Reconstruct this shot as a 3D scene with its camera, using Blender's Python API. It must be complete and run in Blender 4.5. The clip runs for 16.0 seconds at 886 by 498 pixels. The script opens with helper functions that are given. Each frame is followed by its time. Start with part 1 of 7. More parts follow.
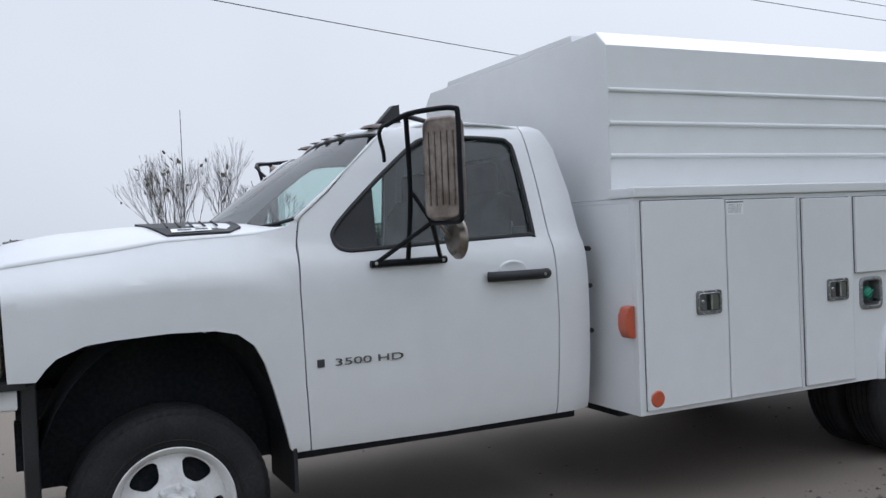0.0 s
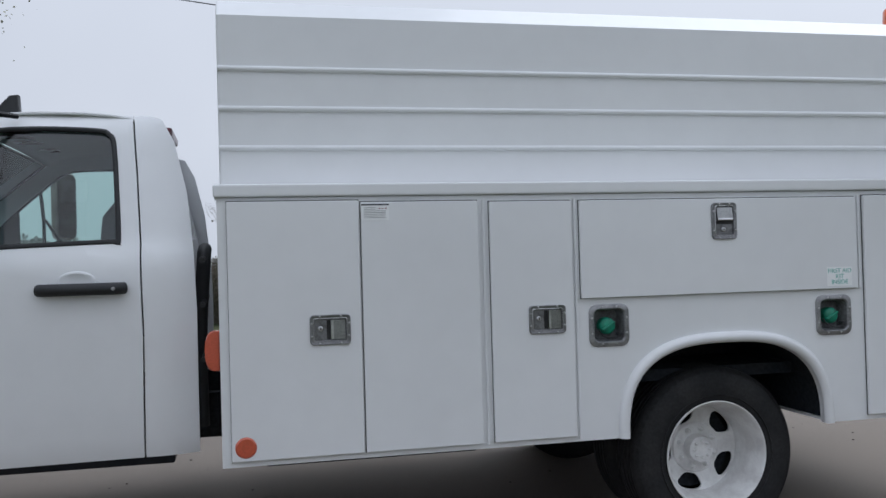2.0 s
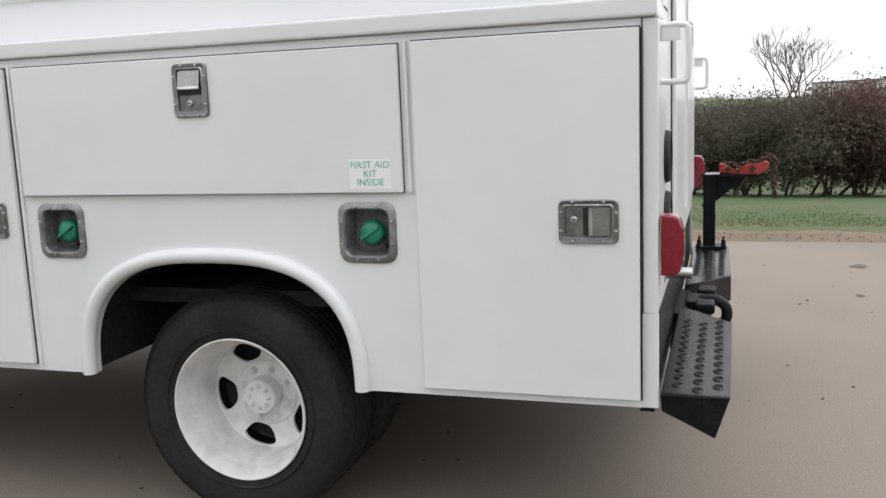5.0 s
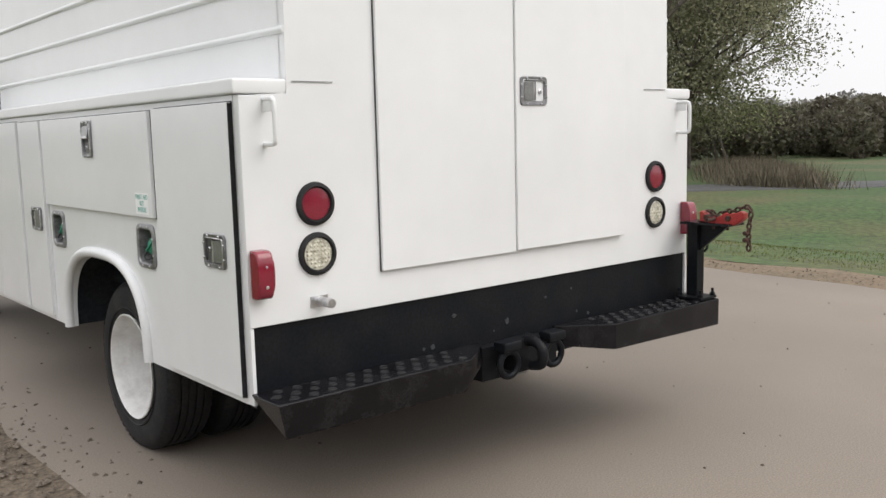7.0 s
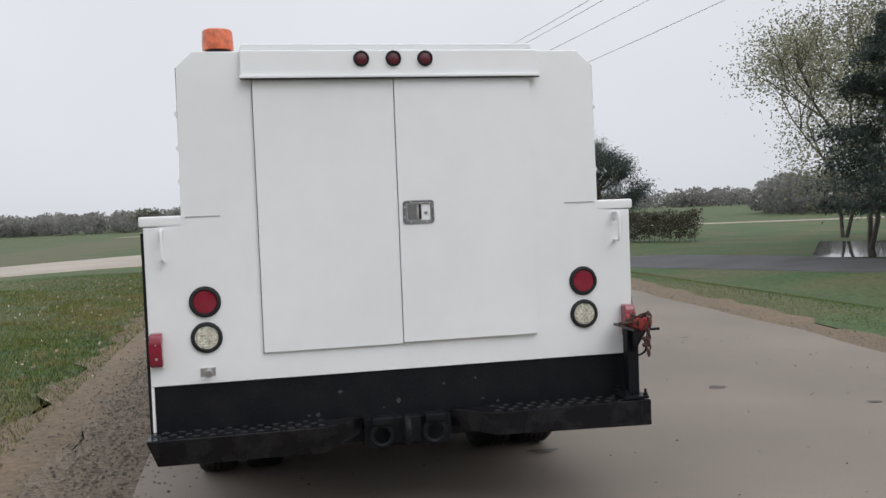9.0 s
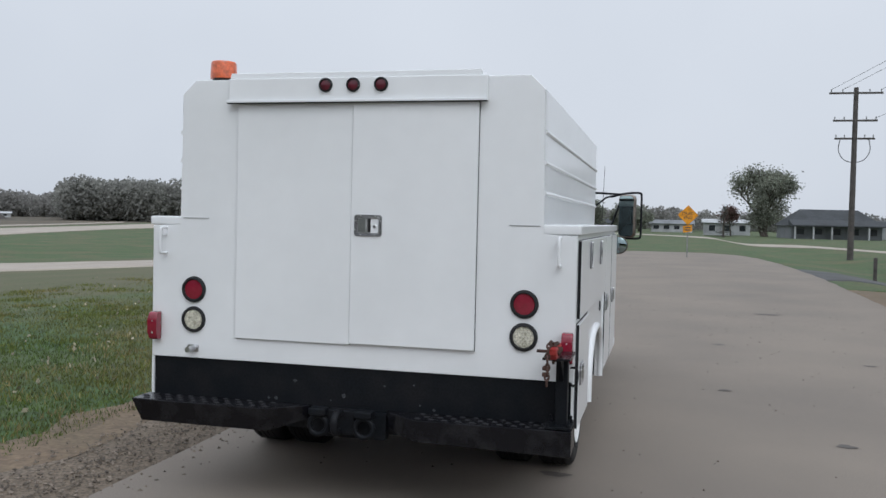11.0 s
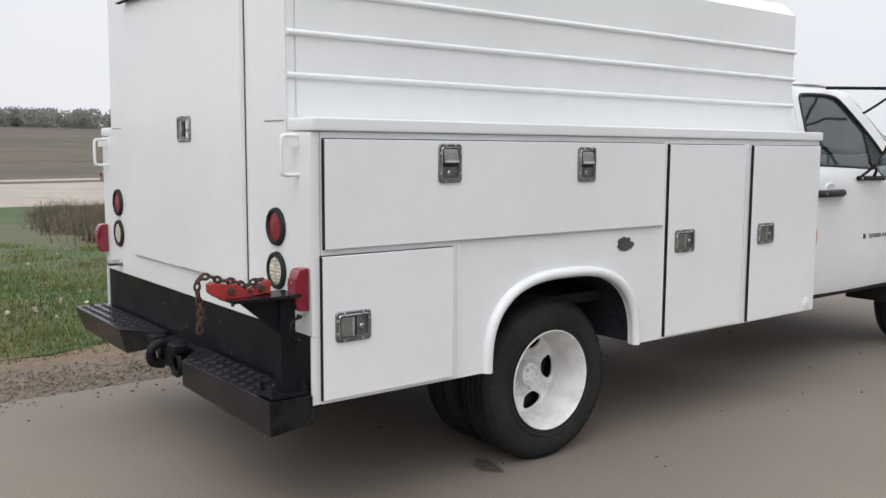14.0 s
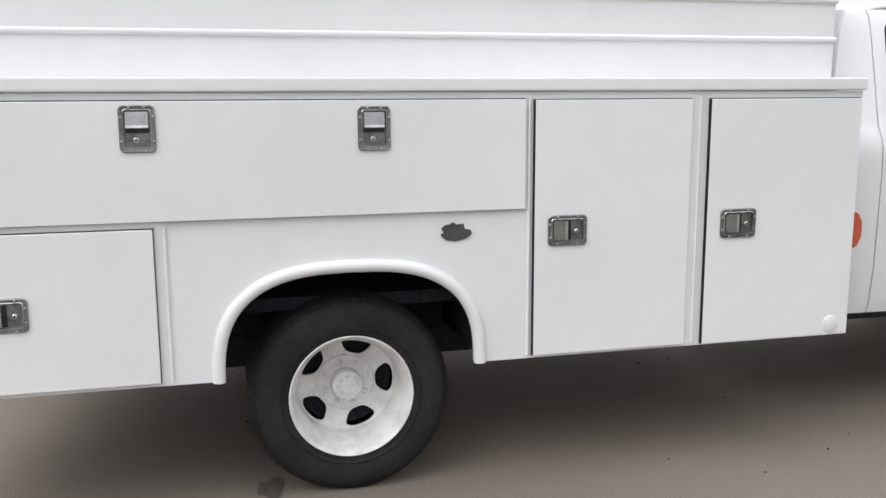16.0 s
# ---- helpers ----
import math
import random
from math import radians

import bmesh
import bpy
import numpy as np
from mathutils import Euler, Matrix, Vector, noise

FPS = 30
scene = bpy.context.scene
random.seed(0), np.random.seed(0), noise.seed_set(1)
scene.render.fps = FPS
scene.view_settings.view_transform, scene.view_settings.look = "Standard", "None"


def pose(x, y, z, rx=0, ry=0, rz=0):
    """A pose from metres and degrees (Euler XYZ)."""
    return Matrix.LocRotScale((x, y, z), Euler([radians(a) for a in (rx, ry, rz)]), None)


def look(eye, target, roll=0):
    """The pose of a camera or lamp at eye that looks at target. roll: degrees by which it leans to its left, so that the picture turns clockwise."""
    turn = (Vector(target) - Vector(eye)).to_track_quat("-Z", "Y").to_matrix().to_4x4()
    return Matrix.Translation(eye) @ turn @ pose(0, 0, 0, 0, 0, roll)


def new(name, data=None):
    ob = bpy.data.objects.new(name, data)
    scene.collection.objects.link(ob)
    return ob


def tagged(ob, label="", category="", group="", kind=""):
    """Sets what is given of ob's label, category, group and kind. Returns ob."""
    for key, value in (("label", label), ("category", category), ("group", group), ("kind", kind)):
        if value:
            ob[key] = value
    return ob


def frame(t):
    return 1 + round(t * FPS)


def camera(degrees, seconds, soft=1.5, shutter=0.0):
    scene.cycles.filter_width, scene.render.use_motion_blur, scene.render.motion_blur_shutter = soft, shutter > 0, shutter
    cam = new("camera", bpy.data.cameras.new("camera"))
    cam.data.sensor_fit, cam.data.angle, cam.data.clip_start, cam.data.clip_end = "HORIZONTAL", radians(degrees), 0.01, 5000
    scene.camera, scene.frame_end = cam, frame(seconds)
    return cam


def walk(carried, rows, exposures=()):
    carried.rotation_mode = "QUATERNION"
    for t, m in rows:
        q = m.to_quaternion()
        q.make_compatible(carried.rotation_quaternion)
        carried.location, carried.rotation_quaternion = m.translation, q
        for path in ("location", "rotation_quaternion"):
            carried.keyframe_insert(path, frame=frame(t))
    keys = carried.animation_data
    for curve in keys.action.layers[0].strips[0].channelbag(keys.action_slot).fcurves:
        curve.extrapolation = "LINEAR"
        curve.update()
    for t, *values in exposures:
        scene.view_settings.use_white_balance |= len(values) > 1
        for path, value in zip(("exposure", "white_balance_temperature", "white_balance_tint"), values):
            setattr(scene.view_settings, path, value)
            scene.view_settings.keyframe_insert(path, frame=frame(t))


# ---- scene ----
cam = camera(53.1, 16.0)
PATH = [
    (0, (-4.524, 6.008, 1.431), (-2.723, 5.141, 1.383), -2.4),
    (0.5, (-4.62, 5.292, 1.38), (-2.753, 4.573, 1.391), -3.6),
    (1, (-4.712, 4.608, 1.333), (-2.813, 3.981, 1.398), -2.6),
    (1.5, (-4.663, 3.969, 1.286), (-2.741, 3.419, 1.343), -2.5),
    (2, (-4.652, 3.336, 1.281), (-2.701, 2.896, 1.302), -1.6),
    (2.5, (-4.482, 2.733, 1.286), (-2.511, 2.416, 1.18), 0.1),
    (3, (-4.276, 2.173, 1.301), (-2.3, 1.964, 1.07), -0.7),
    (3.5, (-4.101, 1.53, 1.403), (-2.122, 1.518, 1.111), -0.6),
    (4, (-3.84, 1.012, 1.431), (-1.873, 1.132, 1.087), -1.0),
    (4.5, (-3.744, 0.401, 1.382), (-1.802, 0.734, 1.036), -2.6),
    (5, (-3.536, -0.163, 1.331), (-1.656, 0.443, 1.014), -2.3),
    (5.2, (-3.46, -0.391, 1.37), (-1.62, 0.334, 1.07), -2.5),
    (7.3, (-2.29, -2.819, 1.394), (-1.133, -1.204, 1.166), -1.4),
    (7.5, (-2.089, -2.964, 1.445), (-1.023, -1.284, 1.243), -1.5),
    (8, (-1.69, -3.461, 1.479), (-0.852, -1.65, 1.339), -2.1),
    (8.2, (-1.497, -3.672, 1.541), (-0.758, -1.817, 1.424), -2.0),
    (10.3, (0.83, -4.812, 1.559), (0.659, -2.821, 1.485), -0.4),
    (10.5, (1.059, -4.755, 1.596), (0.786, -2.775, 1.524), 0.7),
    (11, (1.646, -4.551, 1.596), (1.161, -2.612, 1.53), 1.3),
    (11.5, (2.276, -4.328, 1.552), (1.544, -2.467, 1.5), 0.4),
    (12, (2.743, -3.897, 1.509), (1.801, -2.135, 1.44), 0.0),
    (12.5, (3.27, -3.433, 1.486), (2.123, -1.797, 1.389), -1.8),
    (13, (3.609, -2.872, 1.471), (2.283, -1.382, 1.33), -1.3),
    (13.5, (3.859, -2.23, 1.458), (2.417, -0.856, 1.28), -0.6),
    (14, (4.055, -1.582, 1.464), (2.481, -0.368, 1.243), 0.3),
    (14.5, (4.123, -0.961, 1.486), (2.447, 0.091, 1.199), -0.3),
    (15, (4.321, -0.355, 1.49), (2.515, 0.446, 1.176), -0.6),
    (15.5, (4.365, 0.24, 1.475), (2.502, 0.888, 1.149), 0.0),
    (16, (4.355, 0.899, 1.504), (2.44, 1.37, 1.171), -0.3),
]
walk(cam, [(t, look(eye, target, roll)) for t, eye, target, roll in PATH],
     exposures=[(0, 0.36, 5900, 9), (0.5, 0.40, 5900, 9), (1.2, 0.32, 5900, 9), (2.2, 0.22, 5850, 9), (2.9, 0.84, 6300, 10), (4, 0.92, 6400, 10), (5.2, 0.98, 6600, 10), (7.5, 0.82, 6750, 9), (8.2, 0.66, 6650, 9),
                (10.3, 0.30, 6000, 7), (11, 0.34, 6000, 7), (11.7, 0.37, 6000, 7), (12.5, 0.42, 6080, 8), (13.5, 0.50, 6320, 9), (14.5, 0.84, 6500, 10), (15.4, 0.90, 6500, 10), (16, 0.84, 6500, 10)])

# ---------------------------------------------------------------- light
world = bpy.data.worlds.new("overcast_sky")
scene.world = world
world.use_nodes = True
wn, wl = world.node_tree.nodes, world.node_tree.links
sky = wn.new("ShaderNodeTexSky")
sky.sky_type = "NISHITA"
sky.sun_disc = False
sky.sun_elevation, sky.sun_rotation = radians(38), radians(150)
sky.air_density, sky.dust_density = 1.0, 3.0
grey = wn.new("ShaderNodeHueSaturation")
grey.inputs["Saturation"].default_value = 0.12
grey.inputs["Value"].default_value = 0.55
cloud = wn.new("ShaderNodeTexNoise")
cloud.inputs["Scale"].default_value = 1.6
cloud.inputs["Detail"].default_value = 4
ramp = wn.new("ShaderNodeValToRGB")
ramp.color_ramp.elements[0].position, ramp.color_ramp.elements[0].color = 0.3, (6.0, 6.1, 6.5, 1)
ramp.color_ramp.elements[1].position, ramp.color_ramp.elements[1].color = 0.75, (7.2, 7.2, 7.5, 1)
mixw = wn.new("ShaderNodeMix")
mixw.data_type = "RGBA"
mixw.inputs[0].default_value = 0.82
# an overcast dome is brighter overhead than near the horizon
wco, wsep, wz, wmul = (wn.new("ShaderNode" + k) for k in ("TexCoord", "SeparateXYZ", "MapRange", "VectorMath"))
wmul.operation = "SCALE"
wz.interpolation_type = "SMOOTHSTEP"
wz.inputs["From Min"].default_value, wz.inputs["From Max"].default_value = 0.15, 1.0
wz.inputs["To Min"].default_value, wz.inputs["To Max"].default_value = 0.775, 1.42
wl.new(wco.outputs["Generated"], wsep.inputs[0])
wl.new(wsep.outputs["Z"], wz.inputs["Value"])
wl.new(wz.outputs[0], wmul.inputs["Scale"])
wl.new(sky.outputs[0], grey.inputs["Color"])
wl.new(cloud.outputs["Fac"], ramp.inputs[0])
wl.new(grey.outputs[0], mixw.inputs[6])
wl.new(ramp.outputs[0], mixw.inputs[7])
wl.new(mixw.outputs[2], wmul.inputs[0])
wl.new(wmul.outputs[0], wn["Background"].inputs["Color"])
wn["Background"].inputs["Strength"].default_value = 0.12
sun = new("sun", bpy.data.lights.new("sun", "SUN"))
sun.data.energy, sun.data.angle, sun.data.color = 0.65, radians(45), (1.0, 0.97, 0.93)
sun.matrix_world = look((18, -32, 42), (0, 0, 0))


# ---------------------------------------------------------------- materials
def material(name, base, rough=0.6, metal=0.0, vary=0.15, scale=6.0, fine=60.0, bump=0.0, coat=0.0, dark=None, amount=0.35,
             island=0.0, transmit=0.0, spec=0.5, through_light=0.0, stretch=None):
    """A surface with two scales of variation: large soft stains towards 'dark' and a fine grain that also lifts the relief."""
    m = bpy.data.materials.new(name)
    m.use_nodes = True
    n, l = m.node_tree.nodes, m.node_tree.links
    p = n["Principled BSDF"]
    where = n.new("ShaderNodeTexCoord").outputs["Object"]
    if stretch:
        mp = n.new("ShaderNodeMapping")
        mp.inputs["Scale"].default_value = stretch
        l.new(where, mp.inputs["Vector"])
        where = mp.outputs[0]
    big, small = n.new("ShaderNodeTexNoise"), n.new("ShaderNodeTexNoise")
    for k, s, d in ((big, scale, 5), (small, fine, 3)):
        k.inputs["Scale"].default_value, k.inputs["Detail"].default_value = s, d
        l.new(where, k.inputs["Vector"])
    r = n.new("ShaderNodeValToRGB")
    dk = dark or tuple(c * 0.6 for c in base)
    r.color_ramp.elements[0].position, r.color_ramp.elements[0].color = 0.5 - amount / 2, (*dk, 1)
    r.color_ramp.elements[1].position, r.color_ramp.elements[1].color = 0.5 + amount / 4, (*base, 1)
    l.new(big.outputs["Fac"], r.inputs[0])
    hsv = n.new("ShaderNodeHueSaturation")
    val = n.new("ShaderNodeMapRange")
    val.inputs["To Min"].default_value, val.inputs["To Max"].default_value = 1 - vary, 1 + vary
    val.inputs["From Min"].default_value, val.inputs["From Max"].default_value = 0.3, 0.7
    l.new(small.outputs["Fac"], val.inputs["Value"])
    out = val.outputs[0]
    if island:
        geo, ir = n.new("ShaderNodeNewGeometry"), n.new("ShaderNodeMapRange")
        ir.inputs["To Min"].default_value, ir.inputs["To Max"].default_value = 1 - island, 1 + island
        l.new(geo.outputs["Random Per Island"], ir.inputs["Value"])
        mul = n.new("ShaderNodeMath")
        mul.operation = "MULTIPLY"
        l.new(out, mul.inputs[0]), l.new(ir.outputs[0], mul.inputs[1])
        out = mul.outputs[0]
    l.new(r.outputs[0], hsv.inputs["Color"])
    l.new(out, hsv.inputs["Value"])
    l.new(hsv.outputs[0], p.inputs["Base Color"])
    p.inputs["Metallic"].default_value = metal
    p.inputs["Specular IOR Level"].default_value = spec
    rr = n.new("ShaderNodeMapRange")
    rr.inputs["To Min"].default_value, rr.inputs["To Max"].default_value = max(0.02, rough * 0.8), min(1, rough * 1.2)
    l.new(big.outputs["Fac"], rr.inputs["Value"])
    l.new(rr.outputs[0], p.inputs["Roughness"])
    p.inputs["Coat Weight"].default_value = coat
    p.inputs["Coat Roughness"].default_value = 0.08
    p.inputs["Transmission Weight"].default_value = transmit
    if bump:
        b = n.new("ShaderNodeBump")
        b.inputs["Strength"].default_value, b.inputs["Distance"].default_value = bump, 0.01
        l.new(small.outputs["Fac"], b.inputs["Height"])
        l.new(b.outputs[0], p.inputs["Normal"])
    if through_light:
        tl, mx = n.new("ShaderNodeBsdfTranslucent"), n.new("ShaderNodeMixShader")
        mx.inputs[0].default_value = through_light
        l.new(hsv.outputs[0], tl.inputs["Color"])
        l.new(p.outputs[0], mx.inputs[1]), l.new(tl.outputs[0], mx.inputs[2])
        l.new(mx.outputs[0], n["Material Output"].inputs["Surface"])
    return m


def dry_belt(m, colour, x0, x1, share):
    """Blends a second grass colour into a material along a ragged belt from x0 to x1."""
    n, l = m.node_tree.nodes, m.node_tree.links
    co, sep, noise, add, up, down, mul, mix = (n.new("ShaderNode" + k) for k in ("TexCoord", "SeparateXYZ", "TexNoise", "Math", "MapRange", "MapRange", "Math", "Mix"))
    noise.inputs["Scale"].default_value, noise.inputs["Detail"].default_value = 0.22, 5
    l.new(co.outputs["Object"], sep.inputs[0]), l.new(co.outputs["Object"], noise.inputs["Vector"])
    add.operation = "MULTIPLY_ADD"
    add.inputs[1].default_value = 9.0
    l.new(noise.outputs["Fac"], add.inputs[0]), l.new(sep.outputs["X"], add.inputs[2])
    for k, a, b, v0, v1 in ((up, x0 - 2, x0 + 2, 0.0, share), (down, x1 - 1.5, x1 + 1.5, 1.0, 0.0)):
        k.interpolation_type = "SMOOTHSTEP"
        k.inputs["From Min"].default_value, k.inputs["From Max"].default_value = a + 4.5, b + 4.5
        k.inputs["To Min"].default_value, k.inputs["To Max"].default_value = v0, v1
        l.new(add.outputs[0], k.inputs["Value"])
    mul.operation = "MULTIPLY"
    l.new(up.outputs[0], mul.inputs[0]), l.new(down.outputs[0], mul.inputs[1])
    mix.data_type = "RGBA"
    p = n["Principled BSDF"]
    l.new(mul.outputs[0], mix.inputs[0]), l.new(p.inputs["Base Color"].links[0].from_socket, mix.inputs[6])
    mix.inputs[7].default_value = (*colour, 1)
    l.new(mix.outputs[2], p.inputs["Base Color"])


def glass_material(name, tint, rough=0.02, ior=1.5):
    """Thin tinted pane: clear tint with a mirror gloss that grows at grazing angles."""
    m = bpy.data.materials.new(name)
    m.use_nodes = True
    n, l = m.node_tree.nodes, m.node_tree.links
    n.remove(n["Principled BSDF"])
    tr, gl, fr, mx = (n.new("ShaderNode" + k) for k in ("BsdfTransparent", "BsdfGlossy", "Fresnel", "MixShader"))
    tr.inputs["Color"].default_value = (*tint, 1)
    gl.inputs["Roughness"].default_value = rough
    fr.inputs["IOR"].default_value = ior
    l.new(fr.outputs[0], mx.inputs[0]), l.new(tr.outputs[0], mx.inputs[1]), l.new(gl.outputs[0], mx.inputs[2])
    l.new(mx.outputs[0], n["Material Output"].inputs["Surface"])
    return m


PAINT = material("white_truck_paint", (0.80, 0.81, 0.82), 0.32, vary=0.012, scale=1.3, fine=9, dark=(0.76, 0.77, 0.78), coat=0.35, bump=0.015)
BRUSHED = material("brushed_on_white_paint", (0.80, 0.81, 0.81), 0.42, vary=0.02, scale=2.0, fine=40, dark=(0.75, 0.76, 0.77), bump=0.04)
WHEELW = material("white_wheel_paint", (0.78, 0.78, 0.77), 0.45, vary=0.04, scale=12, fine=70, dark=(0.62, 0.61, 0.60), bump=0.05)
BLACK = material("black_truck_paint", (0.008, 0.0095, 0.012), 0.4, vary=0.25, scale=5, fine=80, dark=(0.014, 0.014, 0.016), bump=0.06, spec=0.13)
STEPB = material("worn_black_steel", (0.005, 0.005, 0.007), 0.24, vary=0.4, scale=9, fine=120, dark=(0.013, 0.013, 0.015), amount=0.2, bump=0.08, spec=0.26)
# UNDER and RUBBER are lifted towards blue to imitate lens veil over blacks
UNDER = material("veil_lifted_dirty_underbody", (0.022, 0.026, 0.033), 0.85, vary=0.3, scale=4, fine=50, dark=(0.030, 0.032, 0.036), bump=0.2, spec=0.2)
RUBBER = material("tyre_rubber", (0.016, 0.0165, 0.018), 0.7, vary=0.25, scale=7, fine=90, dark=(0.024, 0.024, 0.025), bump=0.1, spec=0.3)
PLASTIC = material("black_plastic", (0.018, 0.019, 0.021), 0.55, vary=0.2, scale=8, fine=150, bump=0.06)
SCUFF = material("dull_scuff", (0.05, 0.055, 0.06), 0.7, vary=0.4, scale=60, fine=200)
SEAMLINE = material("grey_seam_shadow", (0.35, 0.35, 0.36), 0.8, vary=0.2)
# matte black for strips and discs that stand in for shadowed gaps
GAPBLACK = material("black_gap_shade", (0.02, 0.02, 0.022), 0.8, vary=0.2, spec=0.2)
SEAL = material("dark_rubber_seal", (0.07, 0.07, 0.075), 0.8, vary=0.2)
LATCHM = material("dull_stainless_bezel", (0.30, 0.30, 0.31), 0.34, 0.95, vary=0.12, scale=30, fine=160, dark=(0.22, 0.22, 0.23), bump=0.02)
CHROME = material("stainless_steel", (0.66, 0.66, 0.67), 0.30, 0.95, vary=0.1, scale=14, fine=160, dark=(0.40, 0.40, 0.41), bump=0.02)
FILLP = material("dusty_filler_pocket", (0.17, 0.172, 0.178), 0.6, 0.2, vary=0.25, scale=20, fine=80)
PADDLE = material("brushed_steel_paddle", (0.36, 0.365, 0.36), 0.36, 0.95, vary=0.12, scale=25, fine=140, dark=(0.27, 0.275, 0.27), bump=0.02)
# plate and pocket are darkened to suggest a deeper, shaded recess
KEYPLATE = material("shade_dark_steel_plate", (0.27, 0.27, 0.28), 0.4, 0.9, vary=0.15, scale=30, fine=120)
POCKET = material("shade_dark_latch_pocket", (0.035, 0.035, 0.036), 0.5, 0.5, vary=0.2)
CAST = material("grey_cast_bezel", (0.36, 0.36, 0.37), 0.42, 0.7, vary=0.15, scale=20, fine=120, bump=0.06)
DARKRED = material("dark_red_lens", (0.11, 0.008, 0.02), 0.3, vary=0.12, scale=30, fine=200, dark=(0.07, 0.006, 0.014), coat=0.3)
REDLENS = material("red_lens", (0.23, 0.010, 0.030), 0.25, vary=0.12, scale=30, fine=200, dark=(0.19, 0.008, 0.022), coat=0.6)
AMBER = material("amber_lens", (0.54, 0.105, 0.055), 0.3, vary=0.12, scale=25, fine=160, dark=(0.5, 0.1, 0.05), coat=0.4)
CLEARL = material("clear_led_lens", (0.62, 0.60, 0.50), 0.2, vary=0.35, scale=30, fine=90, dark=(0.4, 0.38, 0.3), coat=0.7)
BEACON = material("orange_beacon_plastic", (0.75, 0.16, 0.06), 0.3, vary=0.1, scale=30, fine=120, coat=0.5)
GREENCAP = material("green_fuel_cap", (0.02, 0.27, 0.165), 0.45, vary=0.15, scale=20, fine=100)
MIRBACK = material("stained_mirror_shell", (0.30, 0.26, 0.23), 0.35, 0.85, vary=0.2, scale=9, fine=40, dark=(0.14, 0.11, 0.09), amount=0.5)
# teal tint puts a dark reflection into the mirror colour
MIRROR = material("mirror_glass", (0.36, 0.45, 0.46), 0.03, 1.0, vary=0.0)
RUST = material("rusty_iron", (0.085, 0.045, 0.035), 0.85, 0.2, vary=0.3, scale=30, fine=120, dark=(0.04, 0.025, 0.02), bump=0.4)
REDPAINT = material("red_vice_paint", (0.36, 0.028, 0.028), 0.5, vary=0.2, scale=25, fine=90, dark=(0.3, 0.03, 0.02), bump=0.1)
CLOTH = material("grey_seat_cloth", (0.12, 0.13, 0.14), 0.9, vary=0.2, bump=0.1)
STICK = material("white_sticker", (0.90, 0.91, 0.91), 0.5, vary=0.02, scale=20, fine=100, dark=(0.86, 0.87, 0.87))
INKG = material("green_sticker_ink", (0.10, 0.42, 0.36), 0.6, vary=0.15, scale=60, fine=150, dark=(0.3, 0.55, 0.5), amount=0.15)
INKB = material("dark_sticker_ink", (0.05, 0.05, 0.06), 0.6)
BADGE = material("silver_badge", (0.22, 0.22, 0.23), 0.3, 0.9, vary=0.1)
GLASS = glass_material("tinted_cab_glass", (0.66, 0.80, 0.77), ior=1.8)
WSGLASS = glass_material("windscreen_glass", (0.76, 0.88, 0.86), ior=1.7)


# ---------------------------------------------------------------- mesh helpers
def part(name, bm, mats, parent=None, label="", sharp=38, bevel=0.0):
    """Links a bmesh as one mesh object under its thing or part."""
    bmesh.ops.recalc_face_normals(bm, faces=bm.faces)
    me = bpy.data.meshes.new(name)
    bm.to_mesh(me)
    bm.free()
    ob = part_mesh(name, me, mats, parent, label, sharp)
    if sharp:
        wn_ = ob.modifiers.new("flat_faces", "WEIGHTED_NORMAL")
        wn_.keep_sharp, wn_.weight = True, 80
    return ob


def part_mesh(name, me, mats, parent=None, label="", sharp=38):
    for m in mats if isinstance(mats, (list, tuple)) else [mats]:
        me.materials.append(m)
    if sharp:
        me.shade_smooth()
        me.set_sharp_from_angle(angle=radians(sharp))
    ob = new(name, me)
    ob.parent = parent
    if label:
        ob["label"] = label
    return ob


def thing(name, label, category, m=None, group="", kind=""):
    ob = new(name)
    if m is not None:
        ob.matrix_basis = m
    return tagged(ob, label, category, group, kind)


def box(bm, lo, hi, bevel=0.0, mi=0, seg=2):
    vs = [bm.verts.new((x, y, z)) for x in (lo[0], hi[0]) for y in (lo[1], hi[1]) for z in (lo[2], hi[2])]
    fs = [bm.faces.new([vs[i] for i in q]) for q in ((0, 1, 3, 2), (4, 6, 7, 5), (0, 4, 5, 1), (2, 3, 7, 6), (0, 2, 6, 4), (1, 5, 7, 3))]
    for f in fs:
        f.material_index = mi
    if bevel:
        es = list({e for f in fs for e in f.edges})
        r = bmesh.ops.bevel(bm, geom=es, offset=bevel, segments=seg, affect="EDGES", profile=0.5)
        for f in r["faces"]:
            f.material_index = mi
    return fs


def prism(bm, pts, axis, a, b, mi=0, bevel=0.0, seg=2):
    """A flat outline drawn out along an axis from a to b. The outline's pairs are the other two axes in order."""
    def place(u, v, w):
        return {"x": (w, u, v), "y": (u, w, v), "z": (u, v, w)}[axis]
    lo = [bm.verts.new(place(u, v, a)) for u, v in pts]
    hi = [bm.verts.new(place(u, v, b)) for u, v in pts]
    fs = [bm.faces.new(lo), bm.faces.new(hi[::-1])]
    k = len(pts)
    fs += [bm.faces.new((lo[i], hi[i], hi[(i + 1) % k], lo[(i + 1) % k])) for i in range(k)]
    for f in fs:
        f.material_index = mi
    if bevel:
        es = [e for f in fs[:2] for e in f.edges]
        r = bmesh.ops.bevel(bm, geom=es, offset=bevel, segments=seg, affect="EDGES", profile=0.5)
        for f in r["faces"]:
            f.material_index = mi
    return fs


